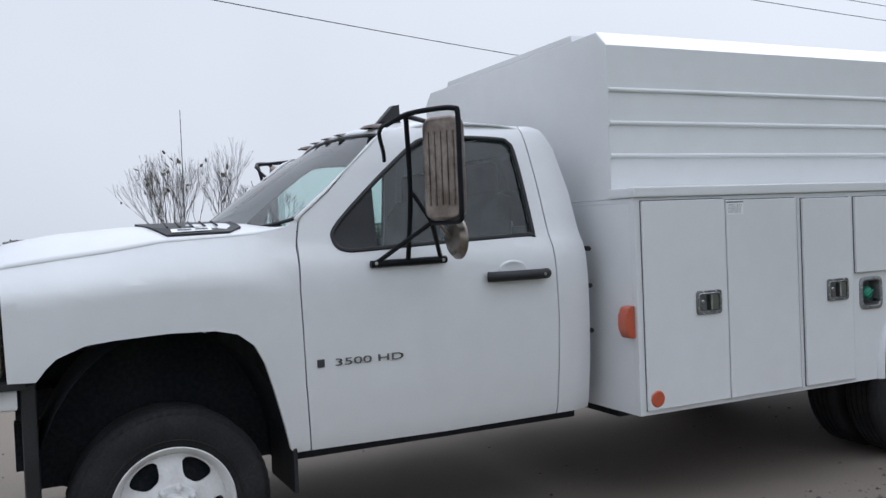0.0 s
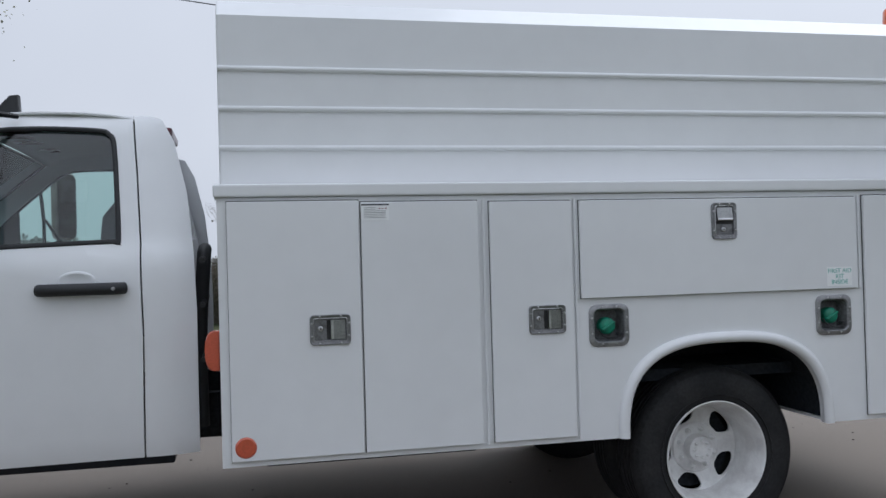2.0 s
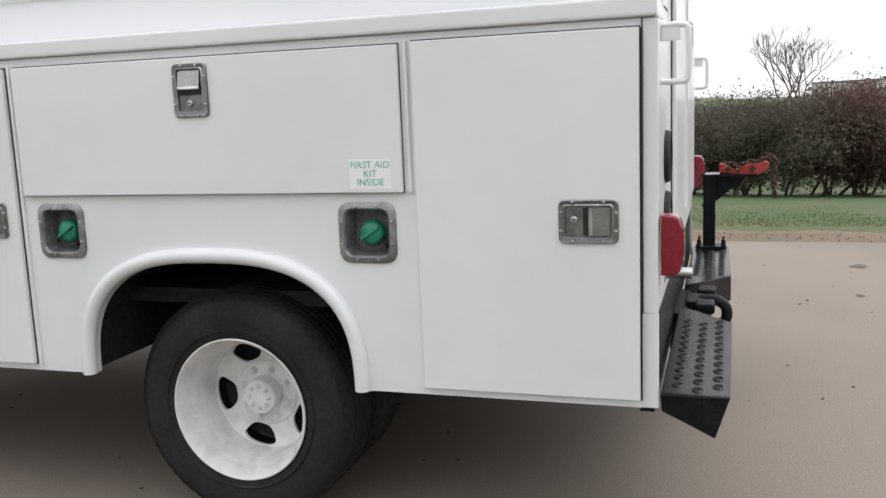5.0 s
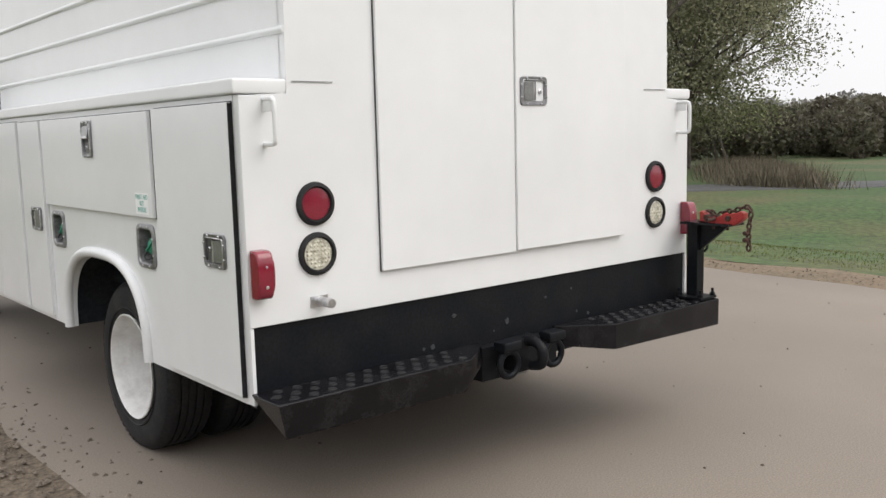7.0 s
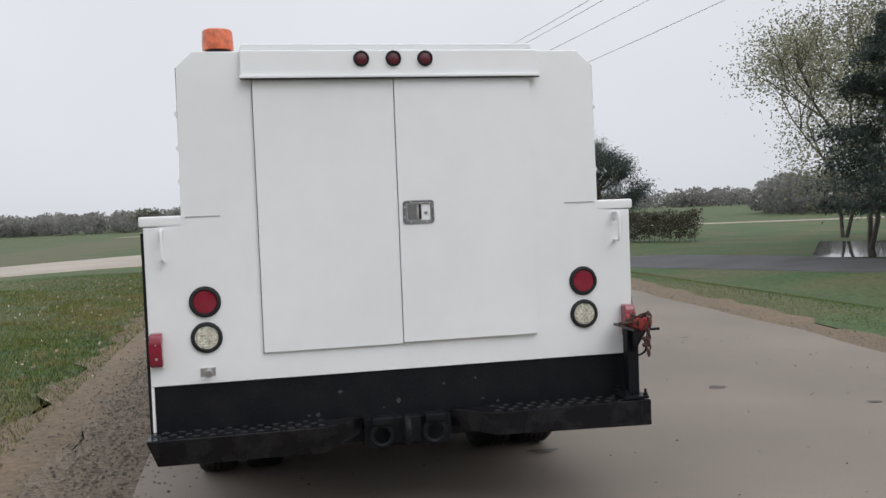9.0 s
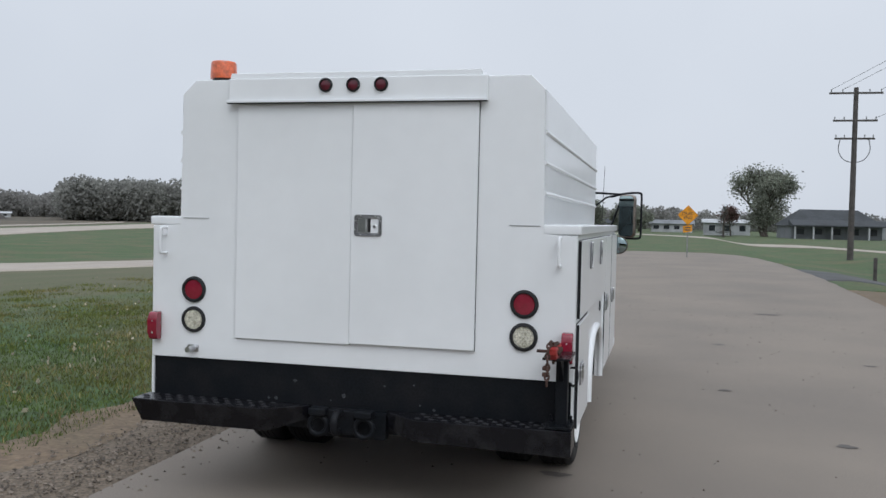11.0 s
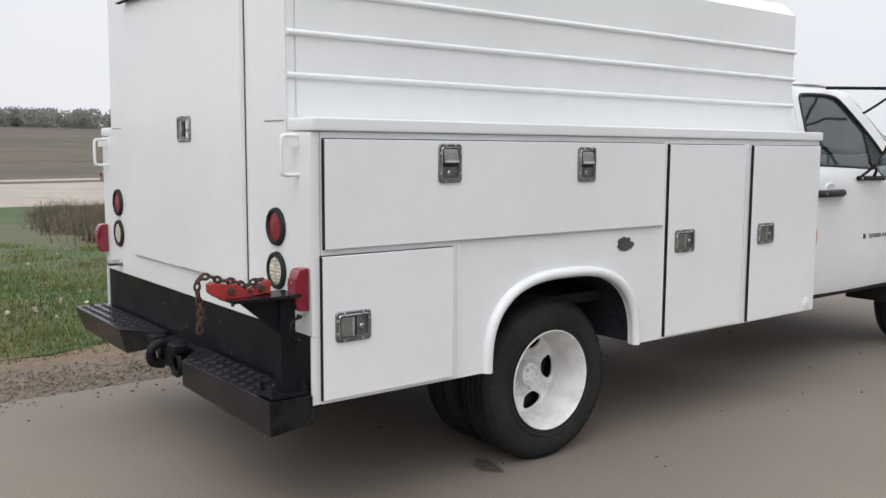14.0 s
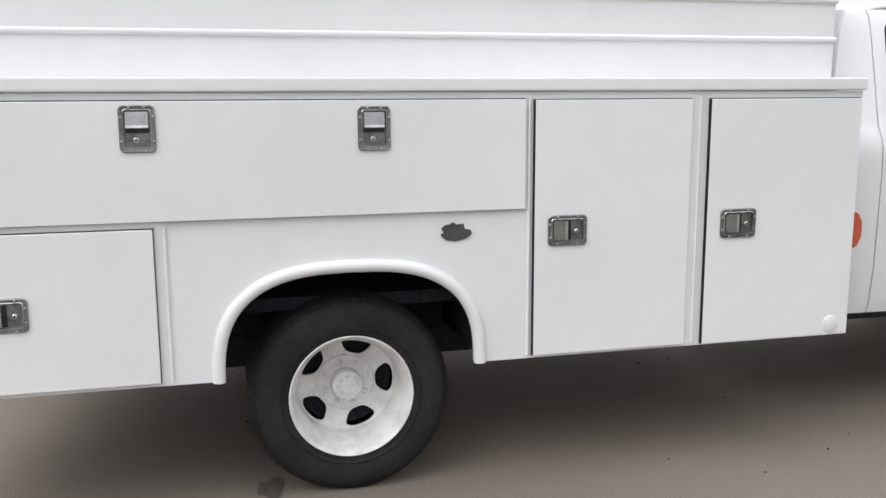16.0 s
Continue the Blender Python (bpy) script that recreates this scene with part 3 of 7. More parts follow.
def filler(y, z):
    """A square cast bezel with a deep pocket and a green screw cap on a tether."""
    bm = bmesh.new()
    w = 0.088
    x = -HW - 0.004
    def sq(k, r):
        return rounded(y - w * k, y + w * k, z - w * k, z + w * k, r)
    rings = [[bm.verts.new((xx, u, v)) for u, v in pts] for pts, xx in ((sq(1, 0.034), x + 0.006), (sq(1, 0.034), x - 0.001), (sq(0.95, 0.032), x - 0.005), (sq(0.80, 0.026), x - 0.006),
                                                                      (sq(0.74, 0.022), x - 0.001), (sq(0.70, 0.02), x + 0.02), (sq(0.66, 0.018), x + 0.058))]
    k = len(rings[0])
    for n, (a, b) in enumerate(zip(rings, rings[1:])):
        for i in range(k):
            bm.faces.new((a[i], a[(i + 1) % k], b[(i + 1) % k], b[i])).material_index = 1 if n > 3 else 0
    bm.faces.new(rings[-1]).material_index = 1
    for u in (-0.032, 0.032):
        for q in (-0.0765, 0.0765):
            for p_, q_ in ((u, q), (q, u)):
                lathe(bm, [(0, -0.0095), (0.0035, -0.0085), (0.0048, -0.005)], (x, y + p_, z + q_), "x", 8, 2)
    f = part("fuel_filler", bm, [CAST, FILLP, CHROME], truck, "grey cast square filler bezel with rivets")
    bm = bmesh.new()
    cx, cy, cz = x + 0.024, y - 0.002, z - 0.004
    lathe(bm, [(0.0, -0.0135), (0.012, -0.013), (0.026, -0.0095), (0.0335, -0.003), (0.0355, 0.004), (0.0355, 0.03)], (cx, cy, cz), "x", 36)
    n0 = len(bm.verts)
    box(bm, (-0.009, -0.033, -0.006), (0.008, 0.033, 0.006), bevel=0.005, seg=3)
    bm.verts.ensure_lookup_table()
    m = pose(cx - 0.010, cy, cz, -32, 0, 0)
    for v in bm.verts[n0:]:
        v.co = m @ v.co
    part("fuel_cap", bm, GREENCAP, f, "green plastic screw cap with a grip bar")
    bm = bmesh.new()
    tube(bm, smooth_line([(cx, y + 0.036, z - 0.018), (cx - 0.022, y + 0.03, z - 0.042), (cx - 0.026, y + 0.002, z - 0.052), (cx - 0.026, y - 0.026, z - 0.05), (cx - 0.02, y - 0.046, z - 0.042)]), 0.0028, 6)
    lathe(bm, [(0, -0.006), (0.008, -0.005), (0.009, 0.02)], (cx - 0.022, y - 0.047, z - 0.04), "x", 12)
    part("tether", bm, PLASTIC, f, "thin black cap tether")


filler(1.866, 0.985)
filler(0.808, 0.985)

# body walls: rear face, raised roof, front
bm = bmesh.new()
rear = [(-HW, 0.775), (HW, 0.775), (HW, 1.529), (RX, 1.529), (RX, RH), (0.955, 2.352), (-0.955, 2.352), (-RX, RH), (-RX, 1.529), (-HW, 1.529)]
prism(bm, rear, "y", 0.0, 0.04, bevel=0.006)
part("rear_wall", bm, PAINT, truck, "white painted rear wall of the tool body")
bm = bmesh.new()
prism(bm, [(-RX, ZC), (-RX, RH), (-0.955, 2.352), (0.955, 2.352), (RX, RH), (RX, ZC)], "y", 0.041, BL - 0.01, bevel=0.012)
part("raised_roof", bm, PAINT, truck, "white high roof of the tool body")
bm = bmesh.new()
prism(bm, [(-0.735, 2.352), (0.71, 2.352), (0.70, 2.384), (-0.725, 2.384)], "y", -0.02, BL - 0.02, bevel=0.006)
part("roof_panel", bm, PAINT, truck, "white raised middle panel of the roof")
for sx in (-1, 1):
    for z in (2.06, 1.90, 1.742):
        bm = bmesh.new()
        tube(bm, [(sx * (RX + 0.001), 0.003, z), (sx * (RX + 0.001), BL - 0.012, z)], 0.012, 10)
        part("roof_rib", bm, PAINT, truck, "white pressed horizontal rib")
    bm = bmesh.new()
    x0, x1 = sorted((sx * 0.86, sx * 1.02))
    box(bm, (x0, -0.003, 1.572), (x1, -0.001, 1.576))
    part("weld_seam", bm, SEAMLINE, truck, "thin dark seam")
bm = bmesh.new()
box(bm, (-0.735, -0.035, 2.222), (0.735, -0.001, 2.352), bevel=0.008)
box(bm, (-0.74, -0.052, 2.216), (0.74, -0.036, 2.232), bevel=0.004)
header = part("door_header", bm, PAINT, truck, "white rain header above the rear doors")
# black strip in place of the shadow line below the lip
bm = bmesh.new()
box(bm, (-0.736, -0.0505, 2.2125), (0.736, -0.03, 2.2158))
part("lip_shade_strip", bm, GAPBLACK, header, "thin black strip drawn as the shadow under the header lip")
for x0, x1, proud in ((-0.683, -0.004, 0.014), (-0.002, 0.69, 0.022)):
    bm = bmesh.new()
    box(bm, (x0, -0.003 - proud, 0.905 if x0 < -0.1 else 0.912), (x1, -0.003, 2.214), bevel=0.004)
    d = part("rear_door", bm, PAINT, truck, "tall flat white rear door")
    bm = bmesh.new()
    box(bm, (x0 - 0.003, -0.004, 0.903 if x0 < -0.1 else 0.9095), (x1 + 0.003, -0.001, 2.2155))
    part("door_seal", bm, SEAL, d, "dark rubber door seal")
    if x0 > -0.1:
        latch("rear", 0.096, 1.556, 0.026, d, turn=180)

# black tailboard and underside
bm = bmesh.new()
box(bm, (-HW + 0.016, 0.012, 0.50), (HW - 0.016, 0.05, 0.773))
part("tailboard", bm, BLACK, truck, "black painted tailboard under the rear doors")
rs = random.Random(31)
for i in range(9):
    cx, cz, r = rs.uniform(-0.5, 0.9), rs.uniform(0.56, 0.72), rs.uniform(0.006, 0.016)
    bm = bmesh.new()
    prism(bm, [(cx + r * rs.uniform(0.5, 1.1) * math.cos(a), cz + r * rs.uniform(0.4, 1.0) * math.sin(a)) for a in (2 * math.pi * k / 9 for k in range(9))], "y", 0.0105, 0.0125)
    part("scuff_mark", bm, SCUFF, truck, "dull grey scuff on the black paint", sharp=0)
for sx in (-1, 1):
    bm = bmesh.new()
    x0, x1 = sorted((sx * HW, sx * (HW - 0.014)))
    box(bm, (x0, 0.0, ZB), (x1, 0.045, 0.774), bevel=0.003)
    part("corner_post", bm, PAINT, truck, "narrow white corner post")


def round_lamp(x, z, r, lens, label, name="tail_lamp"):
    bm = bmesh.new()
    lathe(bm, [(r * 0.74, -0.006), (r * 0.8, -0.016), (r * 0.95, -0.012), (r, 0.0)], (x, -0.001, z), "y", 36)
    g = part(name, bm, RUBBER, truck, "round lamp in a black rubber ring")
    bm = bmesh.new()
    lathe(bm, [(0, -0.011), (r * 0.4, -0.0105), (r * 0.72, -0.008), (r * 0.78, -0.003)], (x, 0, z), "y", 32)
    if lens is CLEARL:
        for i in range(7):
            for j in range(7):
                u, v = (i - 3) * 0.014, (j - 3) * 0.014
                if math.hypot(u, v) < r * 0.62:
                    lathe(bm, [(0, -0.0135), (0.004, -0.012), (0.006, -0.009)], (x + u, 0, z + v), "y", 8)
    part("lens", bm, lens, g, label)


for sx in (-1, 1):
    round_lamp(sx * 0.949, 1.167, 0.075, REDLENS, "red ribbed lens")
    round_lamp(sx * 0.949, 0.996, 0.075, CLEARL, "clear lens with rows of LEDs")
    # corner side lamps
    bm = bmesh.new()
    prism(bm, [(-0.004, 0.873)] + [(-0.03 - 0.034 * math.sin(math.pi * i / 12) ** 0.6, 0.953 - 0.08 * math.cos(math.pi * i / 12)) for i in range(13)] + [(-0.004, 1.033)], "x", sx * 1.15, sx * 1.208, bevel=0.008, seg=3)
    side_l = part("corner_lamp", bm, REDLENS, truck, "red rounded clearance lamp on the corner")
    for zz in (0.915, 0.98):
        bm = bmesh.new()
        lathe(bm, [(0, -0.004), (0.006, -0.002), (0.007, 0.004)], (sx * 1.178, -0.06, zz), "y", 10)
        part("screw", bm, CHROME, side_l, "small bright screw")
    # grab handles
    bm = bmesh.new()
    x = sx * 1.128
    tube(bm, smooth_line([(x, 0.0, 1.515), (x, -0.055, 1.515), (x, -0.068, 1.50), (x, -0.07, 1.44), (x, -0.068, 1.385), (x, -0.055, 1.372), (x, 0.0, 1.372)], 4), 0.008, 10)
    box(bm, (x - 0.004, -0.05, 1.475), (x + 0.004, 0.0, 1.512), bevel=0.002)
    part("grab_handle", bm, PAINT, truck, "white bent-rod grab handle")
for x in (-0.157, 0.0, 0.157):
    round_lamp(x, 2.309, 0.039, DARKRED, "small dark red lens", "marker_lamp")
for ob in list(truck.children):
    if ob.name.startswith("marker_lamp"):
        ob.location.y = -0.034

# stainless trailer plug
bm = bmesh.new()
box(bm, (-0.985, -0.004, 0.812), (-0.915, 0.0, 0.852), bevel=0.001)
lathe(bm, [(0.0, -0.075), (0.016, -0.075), (0.017, -0.004)], (-0.945, 0, 0.832), "y", 20)
part("plug_socket", bm, CHROME, truck, "stainless steel plug socket")

# beacon
bm = bmesh.new()
lathe(bm, [(0.0, 0.0), (0.06, 0.0), (0.062, 0.02), (0.05, 0.024)], (-0.836, 0.1, 2.352), "z", 28)
beacon = part("beacon", bm, PLASTIC, truck, "warning beacon with a black base")
bm = bmesh.new()
lathe(bm, [(0.05, 0.018), (0.074, 0.02), (0.075, 0.045), (0.072, 0.108), (0.066, 0.117), (0.0, 0.119)], (-0.836, 0.1, 2.352), "z", 28)
part("dome", bm, BEACON, beacon, "orange plastic beacon dome")


# rear step bumpers
def step_half(sx):
    bm = bmesh.new()
    top = [(0.22, -0.02), (0.25, -0.06), (0.42, -0.19), (1.225, -0.18), (1.225, -0.005), (0.22, -0.005)]
    prism(bm, [(sx * u, v) for u, v in top], "z", 0.43, 0.562, bevel=0.006)
    for v in bm.verts:
        if v.co.z < 0.5 and sx < 0:
            v.co.z += 0.065 * ramp01((v.co.y + 0.18) / 0.18)
            v.co.y += 0.035 * ramp01((-0.1 - v.co.y) / 0.06)
            if v.co.x < -1.1:
                v.co.x += 0.04
        elif v.co.z < 0.5:
            v.co.z += 0.02 * ramp01((v.co.y + 0.18) / 0.18) + 0.025 * ramp01((0.7 - v.co.x) / 0.4)
    b = part("rear_step", bm, STEPB, truck, "worn black steel rear step with raised grip holes")
    for r, y in enumerate((-0.045, -0.098, -0.15)):
        for i in range(11):
            st = new("grip_stud", STUD)
            st.parent = b
            st.location = (sx * (0.43 + 0.072 * i + (0.036 if r == 1 else 0)), y, 0.562)


bm = bmesh.new()
lathe(bm, [(0.0165, 0.001), (0.0172, 0.0035), (0.0185, 0.004), (0.022, 0.0005)], (0, 0, 0), "z", 12)
# flat black disc stands in for the dark depth of the hole
lathe(bm, [(0.0, 0.0008), (0.0165, 0.0012)], (0, 0, 0), "z", 12, 1)
for v in bm.verts:
    v.co.y *= 0.72
bmesh.ops.recalc_face_normals(bm, faces=bm.faces)
STUD = bpy.data.meshes.new("grip_stud")
bm.to_mesh(STUD)
bm.free()
STUD.materials.append(STEPB)
STUD.materials.append(GAPBLACK)
STUD.shade_smooth()
step_half(-1)
step_half(1)
bm = bmesh.new()
box(bm, (-0.22, -0.03, 0.40), (0.22, 0.03, 0.54), bevel=0.006)
box(bm, (-0.1, -0.09, 0.43), (0.06, -0.02, 0.56), bevel=0.01)
tube(bm, smooth_line([(-0.02, -0.07, 0.545), (-0.02, -0.13, 0.55), (-0.02, -0.17, 0.52), (-0.02, -0.165, 0.465), (-0.02, -0.11, 0.45)]), 0.021, 12)
part("pintle_hook", bm, BLACK, truck, "black cast tow hook")
for x in (-0.14, 0.12):
    bm = bmesh.new()
    lathe(bm, [(0.014 * math.cos(a) + 0.05, 0.014 * math.sin(a)) for a in (2 * math.pi * i / 10 for i in range(11))], (x, -0.1, 0.475), "y", 24)
    box(bm, (x - 0.05, -0.13, 0.53), (x + 0.05, -0.06, 0.57), bevel=0.01)
    part("tow_ring", bm, BLACK, truck, "black steel tow ring")

# underside
for sx in (-1, 1):
    bm = bmesh.new()
    x0, x1 = sorted((sx * 0.40, sx * 0.48))
    box(bm, (x0, 0.055, 0.50), (x1, 6.05, 0.70))
    part("frame_rail", bm, UNDER, truck, "black dirty chassis rail")
# added bar that keeps stray light from below the truck
bm = bmesh.new()
box(bm, (-0.7, 0.1, 0.40), (0.7, 0.18, 0.53), bevel=0.01)
part("under_shade_bar", bm, UNDER, truck, "added dark bar behind the step that blocks light under the truck")
for sx in (-1, 1):
    bm = bmesh.new()
    tube(bm, smooth_line([(sx * 0.52, 0.55, 0.60), (sx * 0.52, 1.0, 0.48), (sx * 0.52, AX_R, 0.45), (sx * 0.52, 1.7, 0.48), (sx * 0.52, 2.15, 0.58)]), 0.035, 8)
    part("leaf_spring", bm, UNDER, truck, "dirty black leaf spring")
bm = bmesh.new()
box(bm, (-1.0, 0.12, 0.71), (1.0, BL - 0.04, 0.76))
part("body_floor", bm, UNDER, truck, "dark underside of the tool body")
bm = bmesh.new()
tube(bm, [(-0.9, AX_R, ZH), (0.9, AX_R, ZH)], 0.06, 12)
lathe(bm, [(0.0, -0.17), (0.11, -0.14), (0.17, 0.0), (0.11, 0.14), (0.0, 0.17)], (0, AX_R, ZH), "y", 20)
tube(bm, [(0, AX_R + 0.1, ZH + 0.02), (0, 4.3, 0.55)], 0.05, 10)
part("rear_axle", bm, UNDER, truck, "dirty black rear axle")
bm = bmesh.new()
tube(bm, [(-0.9, AX_F, ZH - 0.02), (0.9, AX_F, ZH - 0.02)], 0.05, 12)
box(bm, (-0.35, 5.1, 0.36), (0.35, 5.9, 0.6), bevel=0.05)
part("front_axle", bm, UNDER, truck, "dirty black front axle")
bm = bmesh.new()
box(bm, (-0.86, 2.3, 0.42), (-0.5, 3.3, 0.62), bevel=0.05)
part("fuel_tank", bm, UNDER, truck, "black fuel tank under the body")
bm = bmesh.new()
tube(bm, smooth_line([(0.6, 4.6, 0.46), (0.6, 3.0, 0.46), (0.62, 2.0, 0.48)]), 0.04, 10)
part("exhaust_pipe", bm, UNDER, truck, "dirty exhaust pipe")


# wheels
def wheel_disc(bm, c, r0, r1, h0, h1, sx, holes=5, turn=0.0):
    """A wheel centre with rounded openings; h is its depth at the inner and outer radius."""
    def at(r, a):
        t = (r - r0) / (r1 - r0)
        h = h0 + (h1 - h0) * t
        return Vector(c) + Vector((sx * h, r * math.cos(a), r * math.sin(a)))
    half = math.pi / holes
    rc = r0 + (r1 - r0) * 0.58
    for s in range(holes):
        a0 = turn + 2 * math.pi * s / holes
        inner, outer = [], []
        steps = 40
        for i in range(steps):
            t = 2 * math.pi * i / steps
            cx, cy = math.cos(t), math.sin(t)
            k = 1.0 / max(abs(cx) ** 3 + abs(cy) ** 3, 1e-6) ** (1 / 3)
            ra = rc + cx * k * (r1 - r0) * 0.37
            wide = 0.54 + 0.10 * (ra - rc) / ((r1 - r0) * 0.37)
            inner.append((ra, a0 + cy * k * half * wide))
            m = 1.0 / max(abs(cx), abs(cy))
            outer.append((rc + cx * m * ((r1 - rc) if cx > 0 else (rc - r0)), a0 + cy * m * half))
        vi = [bm.verts.new(at(*p)) for p in inner]
        vb = [bm.verts.new(at(*p) + Vector((-sx * 0.012, 0, 0))) for p in inner]
        vo = [bm.verts.new(at(*p)) for p in outer]
        for i in range(steps):
            j = (i + 1) % steps
            bm.faces.new((vo[i], vo[j], vi[j], vi[i]))
            bm.faces.new((vi[i], vi[j], vb[j], vb[i]))


def tyre(sx, c, parent, R=0.385, w=0.115):
    bm = bmesh.new()
    prof = [(0.226, -w * 0.86), (0.25, -w * 0.98), (0.30, -w * 1.03), (0.345, -w * 0.98), (0.372, -w * 0.85), (R, -w * 0.7)]
    for g in (-0.45, -0.15, 0.15, 0.45):
        prof += [(R, w * (g - 0.045)), (R - 0.009, w * (g - 0.035)), (R - 0.009, w * (g + 0.035)), (R, w * (g + 0.045))]
    prof += [(R, w * 0.7), (0.372, w * 0.85), (0.345, w * 0.98), (0.30, w * 1.03), (0.25, w * 0.98), (0.226, w * 0.86)]
    lathe(bm, prof, c, "x", 72)
    # shoulder blocks
    for i in range(60):
        a = 2 * math.pi * i / 60
        for s in (-1, 1):
            m = Matrix.Translation(c) @ Matrix.Rotation(a, 4, "X")
            vs = [bm.verts.new(m @ Vector((s * x, y, z))) for x, y, z in ((w * 0.66, -0.011, R + 0.002), (w * 0.66, 0.011, R + 0.002), (w * 0.93, 0.012, 0.366), (w * 0.93, -0.012, 0.366))]
            bm.faces.new(vs)
    # raised ring on the sidewall
    for s in (-1, 1):
        lathe(bm, [(0.262, s * w * 1.0), (0.266, s * (w * 1.0 + 0.006)), (0.27, s * w * 1.01)], c, "x", 60)
    return part("tyre", bm, RUBBER, parent, "black rubber tyre with grooved tread")


bm = bmesh.new()
lathe(bm, [(0.0125, -0.008), (0.0125, 0.0), (0.0105, 0.002), (0.0095, 0.018), (0.006, 0.023), (0.0, 0.024)], (0, 0, 0), "x", 10)
bmesh.ops.recalc_face_normals(bm, faces=bm.faces)
NUT = bpy.data.meshes.new("wheel_nut")
bm.to_mesh(NUT)
bm.free()
NUT.materials.append(WHEELW)
NUT.shade_smooth()


def nut(parent, c, sx, r, a, h, size):
    ob = new("wheel_nut", NUT)
    ob.parent = parent
    ob.location = c + Vector((sx * h, r * math.cos(a), r * math.sin(a)))
    ob.rotation_euler = (0, 0, 0 if sx > 0 else math.pi)
    ob.scale = (size, size, size)


def rear_wheel(sx):
    c = Vector((sx * 1.0, AX_R, ZH))
    bm = bmesh.new()
    lathe(bm, [(0.238, 0.112), (0.240, 0.118), (0.236, 0.121), (0.229, 0.117), (0.222, 0.10), (0.214, 0.07), (0.212, 0.05), (0.200, 0.035), (0.198, -0.04), (0.196, -0.067)], c, "x", 64, flip=sx)
    wheel_disc(bm, c, 0.10, 0.197, -0.082, -0.066, sx, turn=radians(2) if sx > 0 else radians(67))
    lathe(bm, [(0.118, -0.080), (0.110, -0.071), (0.062, -0.068)], c, "x", 48, flip=sx)
    bmesh.ops.remove_doubles(bm, verts=bm.verts, dist=0.0004)
    w = part("wheel", bm, WHEELW, truck, "white painted dished rear wheel")
    bm = bmesh.new()
    lathe(bm, [(0.064, -0.075), (0.062, -0.030), (0.057, -0.020), (0.0, -0.018)], c, "x", 32, flip=sx)
    part("hub", bm, WHEELW, w, "white painted hub")
    for i in range(8):
        a = 2 * math.pi * i / 8
        nut(w, c, sx, 0.037, a, -0.022, 0.75)
        nut(w, c, sx, 0.087, a + 0.3, -0.068, 1.0)
    tyre(sx, c, w)
    tyre(sx, Vector((sx * 0.72, AX_R, ZH)), w)
    bm = bmesh.new()
    lathe(bm, [(0.19, -0.125), (0.17, -0.14), (0.0, -0.14)], c, "x", 32, flip=sx)
    part("brake_drum", bm, UNDER, w, "dark drum behind the wheel openings")


def front_wheel(sx):
    c = Vector((sx * 0.86, AX_F, ZH))
    bm = bmesh.new()
    lathe(bm, [(0.236, 0.108), (0.240, 0.117), (0.236, 0.121), (0.227, 0.117), (0.216, 0.10), (0.210, 0.08), (0.206, 0.075)], c, "x", 64, flip=sx)
    wheel_disc(bm, c, 0.095, 0.206, 0.118, 0.075, sx, turn=0.9)
    lathe(bm, [(0.097, 0.117), (0.09, 0.124), (0.06, 0.126)], c, "x", 48, flip=sx)
    bmesh.ops.remove_doubles(bm, verts=bm.verts, dist=0.0004)
    w = part("wheel", bm, WHEELW, truck, "white painted domed front wheel")
    bm = bmesh.new()
    lathe(bm, [(0.066, 0.12), (0.062, 0.185), (0.052, 0.196), (0.0, 0.198)], c, "x", 32, flip=sx)
    part("hub", bm, WHEELW, w, "white painted hub")
    for i in range(8):
        a = 2 * math.pi * i / 8 + 0.2
        nut(w, c, sx, 0.083, a, 0.122, 1.3)
    tyre(sx, c, w)
    bm = bmesh.new()
    lathe(bm, [(0.20, 0.0), (0.17, 0.02), (0.0, 0.02)], c, "x", 32, flip=sx)
    part("brake_disc", bm, UNDER, w, "dark brake behind the wheel openings")


for sx in (-1, 1):
    rear_wheel(sx)
    front_wheel(sx)

# ---------------------------------------------------------------- cab
def lerp_table(v, table):
    for (a, p), (b, q) in zip(table, table[1:]):
        if v <= b:
            t = max(0.0, (v - a) / (b - a))
            return p + (q - p) * t
    return table[-1][1]


def cab_x(y, z):
    """Half width of the cab and fenders."""
    x = lerp_table(z, [(0.48, 0.945), (0.56, 0.975), (0.75, 0.998), (1.0, 1.008), (1.2, 1.006), (1.29, 0.998), (1.34, 0.98), (1.372, 0.958), (1.39, 0.95),
                       (1.60, 0.893), (1.80, 0.83), (1.87, 0.80), (1.91, 0.765), (1.94, 0.70)])
    if y < 3.66:
        x -= 0.8 * (3.66 - y) ** 1.5
    if y > 5.0:
        x += 0.018 * ramp01((y - 5.0) / 0.3) * ramp01((z - 0.5) / 0.4) * ramp01((1.36 - z) / 0.08)
    if y > 5.85:
        x -= 1.1 * (y - 5.85) ** 2
    return x


SEAM = [(4.93, 1.505), (5.01, 1.455), (5.13, 1.434), (5.23, 1.429), (5.49, 1.418), (5.675, 1.39), (5.874, 1.368), (6.063, 1.345), (6.2, 1.30)]


def hood_half(y):
    return 0.925 - (1.1 * (y - 5.85) ** 2 if y > 5.85 else 0.0)


